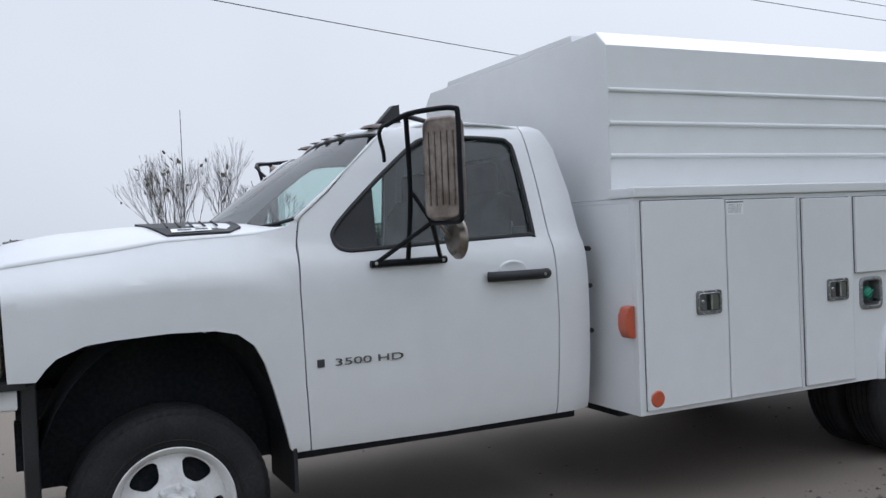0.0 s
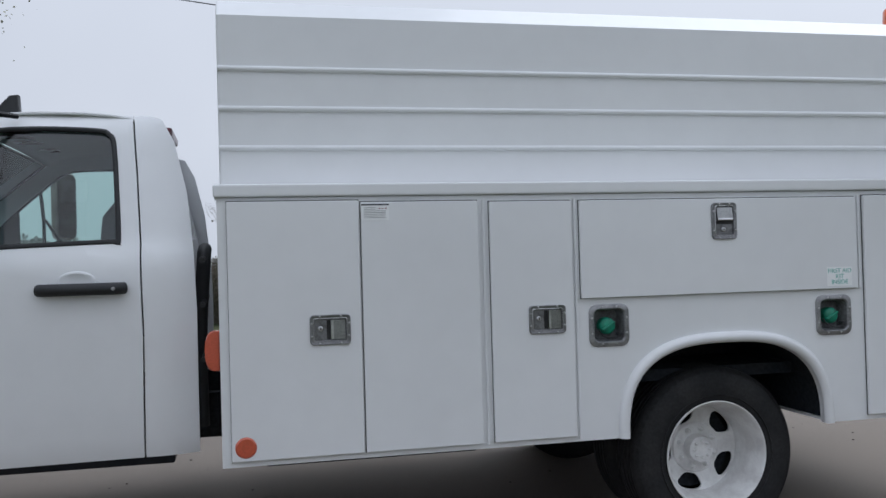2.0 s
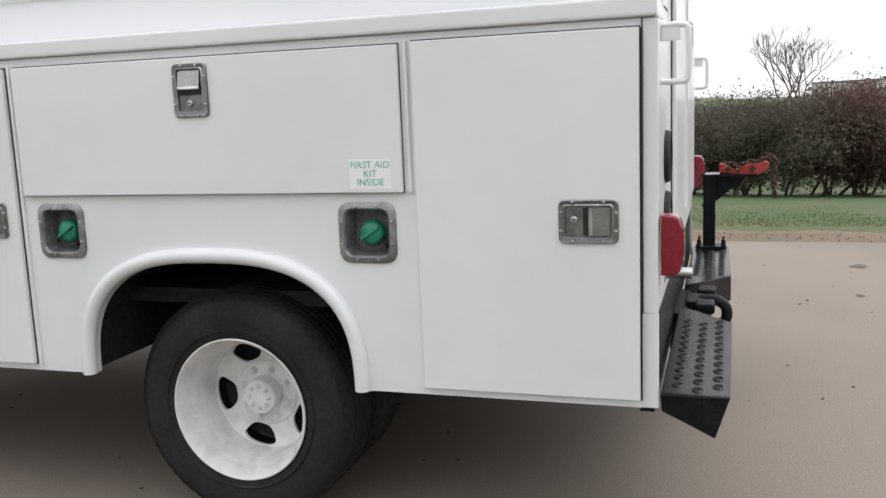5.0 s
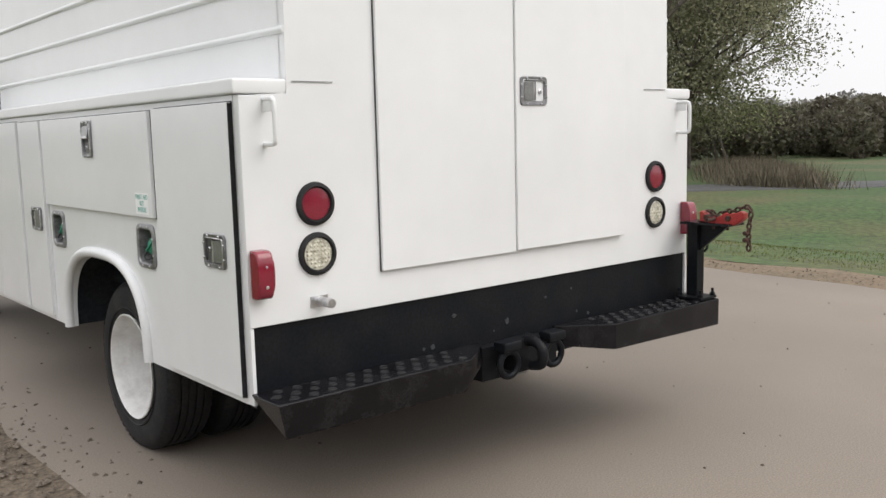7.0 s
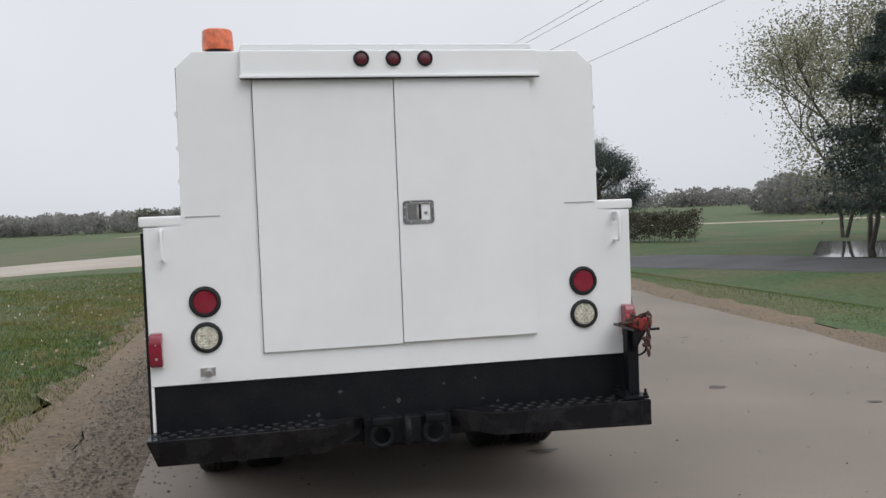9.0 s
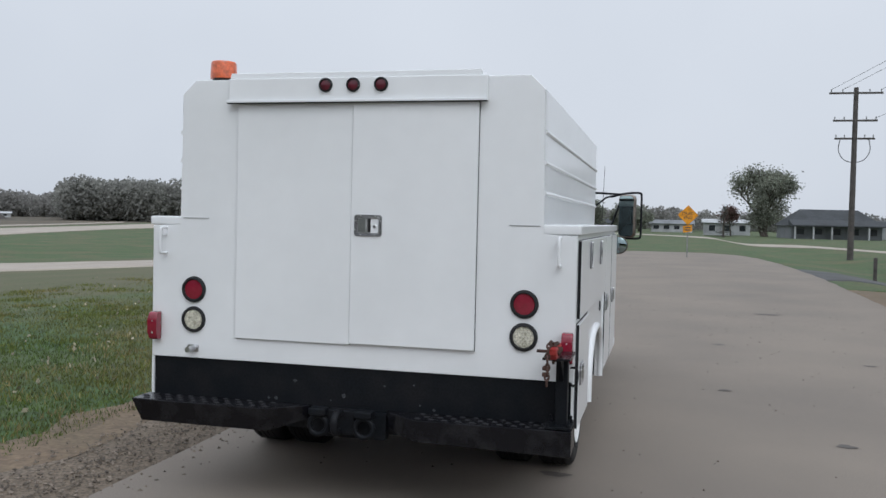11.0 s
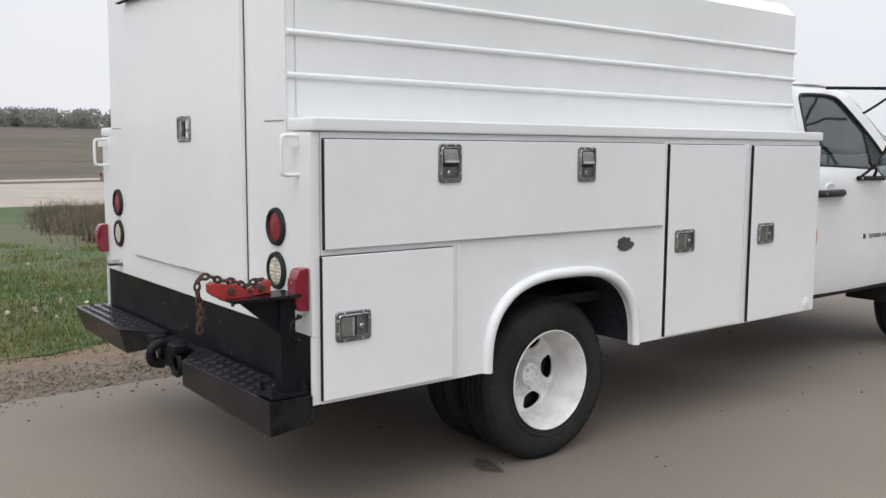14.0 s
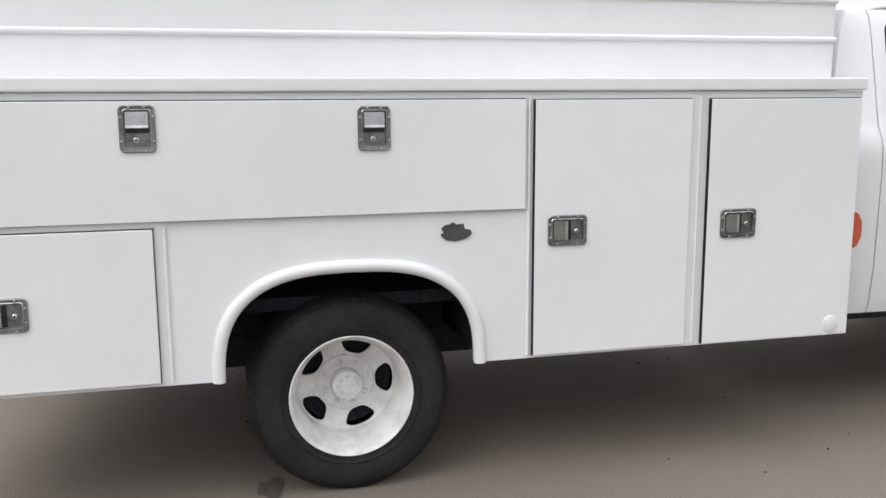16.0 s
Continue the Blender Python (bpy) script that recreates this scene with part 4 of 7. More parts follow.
def fender_x(y, z):
    """The fender: upright below its crease, rolling in to the hood seam above it."""
    zc, zs = lerp_table(y, [(5.0, 1.20), (5.16, 1.247), (5.27, 1.257), (5.49, 1.262), (5.69, 1.252), (5.88, 1.241), (6.06, 1.233)]), lerp_table(y, SEAM)
    side = cab_x(y, min(z, 1.2)) + 0.012 * ramp01((z - 0.6) / 0.5)
    t = max(0.0, min(1.0, (z - zc) / (zs - zc)))
    top = side + (hood_half(y) - side) * t ** 1.25
    k = ramp01((y - 4.98) / 0.17)
    return cab_x(y, z) * (1 - k) + top * k


def sheet(name, outer, holes, sx, mat, parent, label="", inset=0.0, thick=0.02, dz=0.05, dy=0.2, surf=cab_x):
    """A pressed panel: an outline (y, z) with openings, bent onto the cab's side."""
    bm = bmesh.new()
    edges = []
    for pts in [outer] + list(holes):
        vs = [bm.verts.new((0, y, z)) for y, z in pts]
        edges += [bm.edges.new((vs[i], vs[(i + 1) % len(vs)])) for i in range(len(vs))]
    bmesh.ops.triangle_fill(bm, edges=edges, use_beauty=True, use_dissolve=False, normal=(1, 0, 0))
    ys_, zs_ = [p[0] for p in outer], [p[1] for p in outer]
    z = min(zs_) + dz
    while z < max(zs_):
        bmesh.ops.bisect_plane(bm, geom=bm.verts[:] + bm.edges[:] + bm.faces[:], plane_co=(0, 0, z), plane_no=(0, 0, 1))
        z += dz
    y = min(ys_) + dy
    while y < max(ys_):
        bmesh.ops.bisect_plane(bm, geom=bm.verts[:] + bm.edges[:] + bm.faces[:], plane_co=(0, y, 0), plane_no=(0, 1, 0))
        y += dy
    for v in bm.verts:
        v.co.x = sx * (surf(v.co.y, v.co.z) - inset)
    bmesh.ops.recalc_face_normals(bm, faces=bm.faces)
    if sum(f.normal.x * f.calc_area() for f in bm.faces) * sx < 0:
        bmesh.ops.reverse_faces(bm, faces=bm.faces)
    if thick:
        res = bmesh.ops.duplicate(bm, geom=bm.verts[:] + bm.edges[:] + bm.faces[:])
        back = {v: w for v, w in res["vert_map"].items() if v.index >= -1}
        rim = [e for e in bm.edges if e.is_boundary]
        new_v = {g for g in res["geom"] if isinstance(g, bmesh.types.BMVert)}
        new_f = [g for g in res["geom"] if isinstance(g, bmesh.types.BMFace)]
        old_rim = [e for e in rim if e.verts[0] not in new_v]
        for v in new_v:
            v.co.x -= sx * thick
        bmesh.ops.reverse_faces(bm, faces=new_f)
        vm = res["vert_map"]
        for e in old_rim:
            a, b = e.verts
            f = bm.faces.new((a, b, vm[b], vm[a]))
    me = bpy.data.meshes.new(name)
    bmesh.ops.recalc_face_normals(bm, faces=bm.faces) if thick else None
    bm.to_mesh(me)
    bm.free()
    return part_mesh(name, me, mat, parent, label, sharp=30)


WIN = [(3.815, 1.382), (3.822, 1.55), (3.838, 1.78), (3.86, 1.825), (3.90, 1.842), (4.10, 1.85), (4.28, 1.842), (4.36, 1.812), (4.50, 1.705), (4.62, 1.605),
       (4.72, 1.515), (4.775, 1.46), (4.80, 1.42), (4.79, 1.375), (4.75, 1.352), (4.64, 1.352), (4.3, 1.366), (3.95, 1.379), (3.83, 1.382)]
DOOR = [(3.735, 0.528), (4.3, 0.522), (4.938, 0.528), (4.955, 0.8), (4.965, 1.2), (4.955, 1.40), (4.935, 1.49), (4.92, 1.505), (4.80, 1.60), (4.55, 1.83), (4.47, 1.885),
        (4.30, 1.912), (4.0, 1.92), (3.77, 1.912), (3.75, 1.65), (3.735, 1.37), (3.727, 1.0)]
FEND = [(5.012, 0.528), (5.027, 0.546), (5.05, 0.642), (5.09, 0.785), (5.13, 0.915), (5.172, 0.994), (5.237, 1.045), (5.324, 1.066), (5.495, 1.072), (5.699, 1.063), (5.797, 1.053),
        (5.894, 1.015), (5.933, 0.978), (5.965, 0.935), (6.06, 0.935), (6.07, 1.344), (5.874, 1.368), (5.675, 1.39), (5.49, 1.418), (5.23, 1.429), (5.13, 1.434), (5.01, 1.455), (4.945, 1.49), (4.966, 1.38),
        (4.971, 1.2), (4.961, 0.8), (4.944, 0.528)]
for sx in (-1, 1):
    door = sheet("cab_door", DOOR, [WIN], sx, PAINT, truck, "white cab door with its window shut", thick=0.03)
    g = sheet("window_pane", WIN, [], sx, GLASS, door, "green-tinted side glass", inset=0.014, thick=0)
    g.visible_shadow = False
    bm = bmesh.new()
    tube(bm, [(sx * (cab_x(p.x, p.y) - 0.003), p.x, p.y) for p in smooth_line([(q[0], q[1], 0) for q in WIN], 3, True)], 0.011, 8, closed=True)
    part("window_seal", bm, PLASTIC, door, "black rubber window seal")
    sheet("mirror_patch", [(4.79, 1.375), (4.80, 1.42), (4.775, 1.46), (4.72, 1.515), (4.62, 1.603), (4.59, 1.628), (4.605, 1.354), (4.75, 1.352)], [], sx, PLASTIC, door,
          "black plastic corner panel", inset=0.004, thick=0.006)
    # handle and cup
    bm = bmesh.new()
    pts = [(sx * (cab_x(y, 1.2) + o), y, 1.2) for y, o in ((4.10, 0.010), (4.06, 0.03), (3.95, 0.036), (3.83, 0.034), (3.79, 0.012))]
    tube(bm, smooth_line(pts, 4), 0.024, 12)
    dh = part("door_handle", bm, PLASTIC, door, "black pull handle")
    bm = bmesh.new()
    lathe(bm, [(0.0, 0.004), (0.007, 0.0035), (0.008, -0.01)], (sx * (cab_x(3.82, 1.2) + 0.056), 3.825, 1.2), "x", 12, flip=sx)
    part("lock", bm, CHROME, dh, "small bright lock cylinder")
    bm = bmesh.new()
    lathe(bm, [(0.0, 0.002), (0.03, 0.003), (0.042, 0.008), (0.05, 0.006), (0.054, 0.0)], (0, 0, 0), "x", 24, flip=sx)
    for v in bm.verts:
        v.co = Vector((sx * cab_x(3.96, 1.205) + v.co.x, 3.965 + v.co.y * 1.35, 1.228 + v.co.z * 0.8))
    part("handle_cup", bm, PAINT, door, "white recessed cup behind the handle")
    # model number
    mtx = Matrix.Translation((sx * (cab_x(4.66, 0.89) + 0.003), 4.68 if sx < 0 else 4.66, 0.888)) @ (pose(0, 0, 0, 90, 0, -90) if sx < 0 else pose(0, 0, 0, 90, 0, 90))
    words("3500 HD", 0.042, mtx, BADGE, "model_number", door, 0.002, 2.0)
    bm = bmesh.new()
    yb = 4.895 if sx < 0 else 4.445
    x0, x1 = sorted((sx * cab_x(4.9, 0.89), sx * (cab_x(4.9, 0.89) + 0.004)))
    box(bm, (x0, yb - 0.016, 0.874), (x1, yb + 0.016, 0.908), bevel=0.002)
    part("emblem", bm, INKB, door, "small dark square emblem")

    sheet("fender", FEND, [], sx, PAINT, truck, "white front fender with a wide wheel opening", thick=0.025, dy=0.06, dz=0.035, surf=fender_x)
    sheet("cab_corner", [(3.525, 0.528), (3.728, 0.528), (3.72, 1.0), (3.728, 1.37), (3.743, 1.65), (3.763, 1.912), (3.71, 1.912), (3.655, 1.895), (3.605, 1.80), (3.555, 1.58), (3.53, 1.33), (3.522, 1.1)], [], sx,
          PAINT, truck, "white rounded rear corner of the cab", thick=0.02, dy=0.03)
    # inner wheel arch
    bm = bmesh.new()
    inner = [(5.50 + 0.50 * math.cos(a) * 1.0, 0.42 + 0.66 * math.sin(a)) for a in (math.pi * i / 20 for i in range(21))]
    va = [bm.verts.new((sx * 0.96, y, z)) for y, z in inner]
    vb = [bm.verts.new((sx * 0.5, y, z)) for y, z in inner]
    for i in range(20):
        bm.faces.new((va[i], va[i + 1], vb[i + 1], vb[i]))
    bm.faces.new(vb)
    part("inner_fender", bm, UNDER, truck, "black inner wheel arch")
    bm = bmesh.new()
    x0, x1 = sorted((sx * 0.86, sx * 0.955))
    box(bm, (x0, 3.62, 0.495), (x1, 5.0, 0.535), bevel=0.01)
    part("rocker_sill", bm, BLACK, truck, "black sill under the door")
    bm = bmesh.new()
    box(bm, (min(sx * 0.6, sx * 0.97), 5.0, 0.36), (max(sx * 0.6, sx * 0.97), 5.02, 0.60), bevel=0.006)
    part("mud_flap", bm, PLASTIC, truck, "black mud flap behind the front wheel")


def surface(name, f, nu, nv, mat, parent, label="", thick=0.0, sharp=40):
    """A curved panel from a function of (u, v) in 0..1."""
    vs = [f(i / nu, j / nv) for j in range(nv + 1) for i in range(nu + 1)]
    fs = [(j * (nu + 1) + i, j * (nu + 1) + i + 1, (j + 1) * (nu + 1) + i + 1, (j + 1) * (nu + 1) + i) for j in range(nv) for i in range(nu)]
    me = bpy.data.meshes.new(name)
    me.from_pydata([tuple(v) for v in vs], [], fs)
    ob = part_mesh(name, me, mat, parent, label, sharp)
    if thick:
        s = ob.modifiers.new("thickness", "SOLIDIFY")
        s.thickness, s.offset = thick, 0
    return ob


def hood_z(x, y):
    zc = lerp_table(y, [(4.9, 1.465), (5.2, 1.486), (5.51, 1.487), (5.63, 1.481), (5.85, 1.466), (5.96, 1.45), (6.066, 1.43), (6.14, 1.39), (6.22, 1.32)])
    zs, a, hw = lerp_table(y, SEAM), abs(x), hood_half(y)
    inner = hw - 0.26
    if a < inner:
        return zc - 0.014 * (1 - (a / inner) ** 2) * ramp01((y - 5.2) / 0.3)
    return zc + (zs - zc) * ((a - inner) / (hw - inner)) ** 1.5


def hood_at(u, v):
    x = 2 * u - 1
    y0 = 5.0 + 0.25 * (1 - x * x)
    y = y0 + (6.2 - y0) * v
    return (x * hood_half(y), y, hood_z(x * hood_half(y), y))


surface("hood", hood_at, 56, 28, PAINT, truck, "white domed engine hood", thick=0.01)


def ws(u, v):
    x = 2 * u - 1
    yb, zb = 5.19 - 0.26 * x * x, 1.44 + 0.06 * abs(x) ** 3
    yt, zt = 4.50 - 0.08 * x * x, 1.905 - 0.035 * x * x
    xw = 0.915 + (0.735 - 0.915) * v
    bulge = 0.02 * math.sin(math.pi * v) * (1 - x ** 4)
    return (x * xw, yb + (yt - yb) * v + bulge, zb + (zt - zb) * v + bulge * 0.6)


w = surface("windscreen", ws, 28, 12, WSGLASS, truck, "sloping clear windscreen")
w.data.flip_normals()
w.visible_shadow = False
bm = bmesh.new()
edge = [ws(u / 24, 0) for u in range(25)] + [ws(1, v / 10) for v in range(1, 11)] + [ws(1 - u / 24, 1) for u in range(1, 25)] + [ws(0, 1 - v / 10) for v in range(1, 10)]
tube(bm, edge, 0.008, 8, closed=True)
part("windscreen_seal", bm, PLASTIC, truck, "black windscreen surround")
PILLAR = [(1.43, 4.95), (1.49, 4.935), (1.505, 4.92), (1.60, 4.80), (1.83, 4.55), (1.885, 4.47), (1.92, 4.42)]
for sx in (-1, 1):
    def pillar(u, v):
        a = Vector(ws(0.995, -0.03 + 1.03 * v))
        zd = a.z - 0.012 * u
        yd = lerp_table(zd, PILLAR) + 0.006
        b = Vector((cab_x(yd, zd) + 0.001, yd, zd))
        p = a.lerp(b, u) + Vector((0.6, 0.45, 0.5)) * 0.016 * math.sin(math.pi * u)
        return (sx * p.x, p.y, p.z)
    surface("windscreen_pillar", pillar, 6, 18, PAINT, truck, "white windscreen pillar", thick=0.012)
# cowl and wipers
bm = bmesh.new()
vs0, vs1 = [], []
for i in range(25):
    x = 2 * i / 24 - 1
    yb = 5.19 - 0.26 * x * x
    vs0.append(bm.verts.new((x * 0.93, yb - 0.03, 1.438)))
    vs1.append(bm.verts.new((x * 0.93, yb + 0.09 * (1 - x * x) + 0.02, 1.442)))
for i in range(24):
    bm.faces.new((vs0[i], vs0[i + 1], vs1[i + 1], vs1[i]))
part("cowl", bm, PLASTIC, truck, "black plastic cowl")
for x in (-0.62, 0.1):
    bm = bmesh.new()
    tube(bm, [(x + d, 5.205 - 0.26 * (x + d) ** 2, 1.462 + 0.03 * (d > 0)) for d in (0, 0.1, 0.25, 0.4, 0.5)], 0.008, 6)
    part("wiper", bm, PLASTIC, truck, "black wiper blade")


def roof(u, v):
    x = 2 * u - 1
    yt = 4.49 - 0.08 * x * x
    y = 3.70 + (yt - 3.70) * v
    z = 1.972 - 0.052 * abs(x) ** 2.6 - 0.05 * (1 - v) ** 6 - 0.055 * v ** 8
    return (x * 0.775, y, z)


surface("cab_roof", roof, 30, 24, PAINT, truck, "white cab roof", thick=0.012)
for i in range(5):
    x = (-0.52, -0.2, 0.0, 0.2, 0.52)[i]
    bm = bmesh.new()
    lathe(bm, [(0.0, 0.03), (0.03, 0.027), (0.055, 0.016), (0.07, 0.0)], (0, 0, 0), "z", 18)
    for v in bm.verts:
        v.co = Vector((x + v.co.x * 0.75, 4.42 - 0.1 * x * x + v.co.y * 1.5, (1.93 if abs(x) > 0.4 else 1.925) - 0.03 * x * x + v.co.z * (0.8 if abs(x) > 0.4 else 0.45)))
    part("roof_marker_lamp", bm, material("smoked_amber", (0.08, 0.04, 0.03), 0.3, vary=0.1) if i == 0 else bpy.data.materials["smoked_amber"], truck, "smoked amber roof marker lamp")
bm = bmesh.new()
prism(bm, [(4.27, 1.955), (4.39, 1.955), (4.31, 2.04), (4.275, 2.045)], "x", -0.50, -0.44, bevel=0.008)
part("roof_fin", bm, PLASTIC, truck, "black roof antenna fin")

bm = bmesh.new()
box(bm, (-0.2, 3.655, 1.905), (0.2, 3.72, 1.95), bevel=0.012)
part("high_brake_lamp", bm, DARKRED, truck, "dark red high brake lamp behind the roof")

# cab back wall with its window, floor and front bulkhead
bm = bmesh.new()
outer = [(-0.93, 0.53), (0.93, 0.53), (0.95, 1.0), (0.90, 1.40), (0.80, 1.80), (0.72, 1.90), (-0.72, 1.90), (-0.80, 1.80), (-0.90, 1.40), (-0.95, 1.0)]
hole = rounded(-0.62, 0.62, 1.42, 1.80, 0.06)
edges = []
for pts in (outer, hole):
    vs = [bm.verts.new((u, 3.60 + 0.2 * max(0.0, v - 1.35), v)) for u, v in pts]
    edges += [bm.edges.new((vs[i], vs[(i + 1) % len(vs)])) for i in range(len(vs))]
bmesh.ops.triangle_fill(bm, edges=edges, use_beauty=True, use_dissolve=False, normal=(0, -1, 0))
cb = part("cab_back", bm, PAINT, truck, "white back wall of the cab", sharp=0)
s = cb.modifiers.new("thickness", "SOLIDIFY")
s.thickness, s.offset = 0.03, 0
bm = bmesh.new()
bm.faces.new([bm.verts.new((u, 3.605 + 0.2 * max(0.0, v - 1.35), v)) for u, v in hole])
pane = part("rear_pane", bm, GLASS, truck, "tinted cab rear window", sharp=0)
pane.visible_shadow = False
bm = bmesh.new()
box(bm, (-0.92, 3.62, 0.55), (0.92, 5.0, 0.60))
box(bm, (-0.92, 4.96, 0.55), (0.92, 5.0, 1.36))
part("cab_floor", bm, CLOTH, truck, "dark cab floor and bulkhead")
bm = bmesh.new()
prism(bm, [(4.96, 0.95), (4.62, 1.0), (4.58, 1.28), (4.68, 1.40), (4.95, 1.45), (5.1, 1.44), (5.1, 1.2)], "x", -0.9, 0.9, bevel=0.02)
part("dashboard", bm, CLOTH, truck, "dark grey dashboard")
bm = bmesh.new()
ringp = [Vector((-0.42 + 0.19 * math.cos(a), 4.52 + 0.06 * math.sin(a), 1.30 + 0.18 * math.sin(a))) for a in (2 * math.pi * i / 28 for i in range(28))]
tube(bm, ringp, 0.015, 8, closed=True)
tube(bm, [(-0.6, 4.52, 1.30), (-0.24, 4.52, 1.30)], 0.016, 6)
tube(bm, [(-0.42, 4.53, 1.30), (-0.42, 4.72, 1.22)], 0.03, 8)
part("steering_wheel", bm, PLASTIC, truck, "black steering wheel")
for x in (-0.42, 0.42):
    bm = bmesh.new()
    box(bm, (x - 0.27, 3.95, 0.85), (x + 0.27, 4.45, 1.02), bevel=0.05, seg=3)
    prism(bm, [(3.76, 0.98), (3.98, 0.98), (3.92, 1.5), (3.84, 1.6), (3.74, 1.58)], "x", x - 0.25, x + 0.25, bevel=0.05, seg=3)
    seat = part("seat", bm, CLOTH, truck, "dark grey cloth cab seat")
    bm = bmesh.new()
    box(bm, (x - 0.13, 3.75, 1.57), (x + 0.13, 3.85, 1.76), bevel=0.04, seg=3)
    part("headrest", bm, CLOTH, seat, "dark cloth headrest")

# hood side inserts with a badge
for sx in (-1, 1):
    bm = bmesh.new()
    pts = [(0.74, 5.16), (0.60, 5.21), (0.60, 5.50), (0.66, 5.56), (0.78, 5.51), (0.84, 5.485), (0.885, 5.465), (0.895, 5.22), (0.83, 5.16)]
    va = [bm.verts.new((sx * x, y, hood_z(x, y) + 0.014)) for x, y in pts]
    vb = [bm.verts.new((sx * x, y, hood_z(x, y) - 0.01)) for x, y in pts]
    bm.faces.new(va)
    for i in range(len(pts)):
        j = (i + 1) % len(pts)
        bm.faces.new((va[i], va[j], vb[j], vb[i]))
    ins = part("hood_insert", bm, PLASTIC, truck, "black louvred hood insert", sharp=0)
    for k in range(5):
        bm = bmesh.new()
        y = 5.24 + 0.05 * k
        tube(bm, [(sx * 0.62, y, hood_z(0.62, y) + 0.016), (sx * 0.80, y + 0.01, hood_z(0.80, y) + 0.016)], 0.004, 6)
        part("louvre", bm, PLASTIC, ins)
    bm = bmesh.new()
    bm.faces.new([bm.verts.new((sx * x, y, hood_z(x, y) + 0.0175)) for x, y in ((0.87, 5.285), (0.87, 5.445), (0.828, 5.445), (0.828, 5.285))])
    badge = part("badge", bm, STICK, ins, "white strip badge with dark bars", sharp=0)
    for a, b in ((5.30, 5.35), (5.365, 5.42)):
        bm = bmesh.new()
        bm.faces.new([bm.verts.new((sx * x, y, hood_z(x, y) + 0.019)) for x, y in ((0.858, a), (0.858, b), (0.842, b), (0.842, a))])
        part("badge_bar", bm, INKB, badge, sharp=0)

# nose
bm = bmesh.new()
box(bm, (-0.9, 6.06, 0.90), (0.9, 6.16, 1.26), bevel=0.03)
part("grille", bm, PLASTIC, truck, "dark front grille")
for sx in (-1, 1):
    bm = bmesh.new()
    x0, x1 = sorted((sx * 0.62, sx * 0.925))
    box(bm, (x0, 6.07, 0.94), (x1, 6.18, 1.235), bevel=0.03)
    part("headlamp", bm, CLEARL, truck, "clear headlamp")
bm = bmesh.new()
prism(bm, [(-1.01, 6.03), (-0.995, 6.10), (-0.90, 6.2), (-0.72, 6.29), (0.72, 6.29), (0.90, 6.2), (0.995, 6.10), (1.01, 6.03), (0.95, 6.03), (0.93, 6.10), (-0.93, 6.10), (-0.95, 6.03)], "z", 0.70, 0.908, bevel=0.012)
for v in bm.verts:
    if v.co.z < 0.8:
        v.co.z += 0.13 * ramp01((abs(v.co.x) - 0.75) / 0.2)
for v in bm.verts:
    v.co.x *= 0.95
part("front_bumper", bm, PAINT, truck, "white steel front bumper")
for sx in (-1, 1):
    bm = bmesh.new()
    x0, x1 = sorted((sx * 0.55, sx * 0.965))
    box(bm, (x0, 5.965, 0.44), (x1, 6.02, 0.925), bevel=0.015)
    part("arch_liner", bm, PLASTIC, truck, "black plastic liner ahead of the front wheel")
bm = bmesh.new()
prism(bm, [(-0.99, 6.0), (-0.98, 6.2), (0.98, 6.2), (0.99, 6.0)], "z", 0.909, 0.934)
part("bumper_filler", bm, PLASTIC, truck, "black strip above the front bumper")

# rod antenna
bm = bmesh.new()
tube(bm, [(0.98, 5.08, 1.36), (1.0, 5.075, 2.21)], 0.0035, 6, r2=0.002)
part("rod_antenna", bm, PLASTIC, truck, "thin black rod antenna")


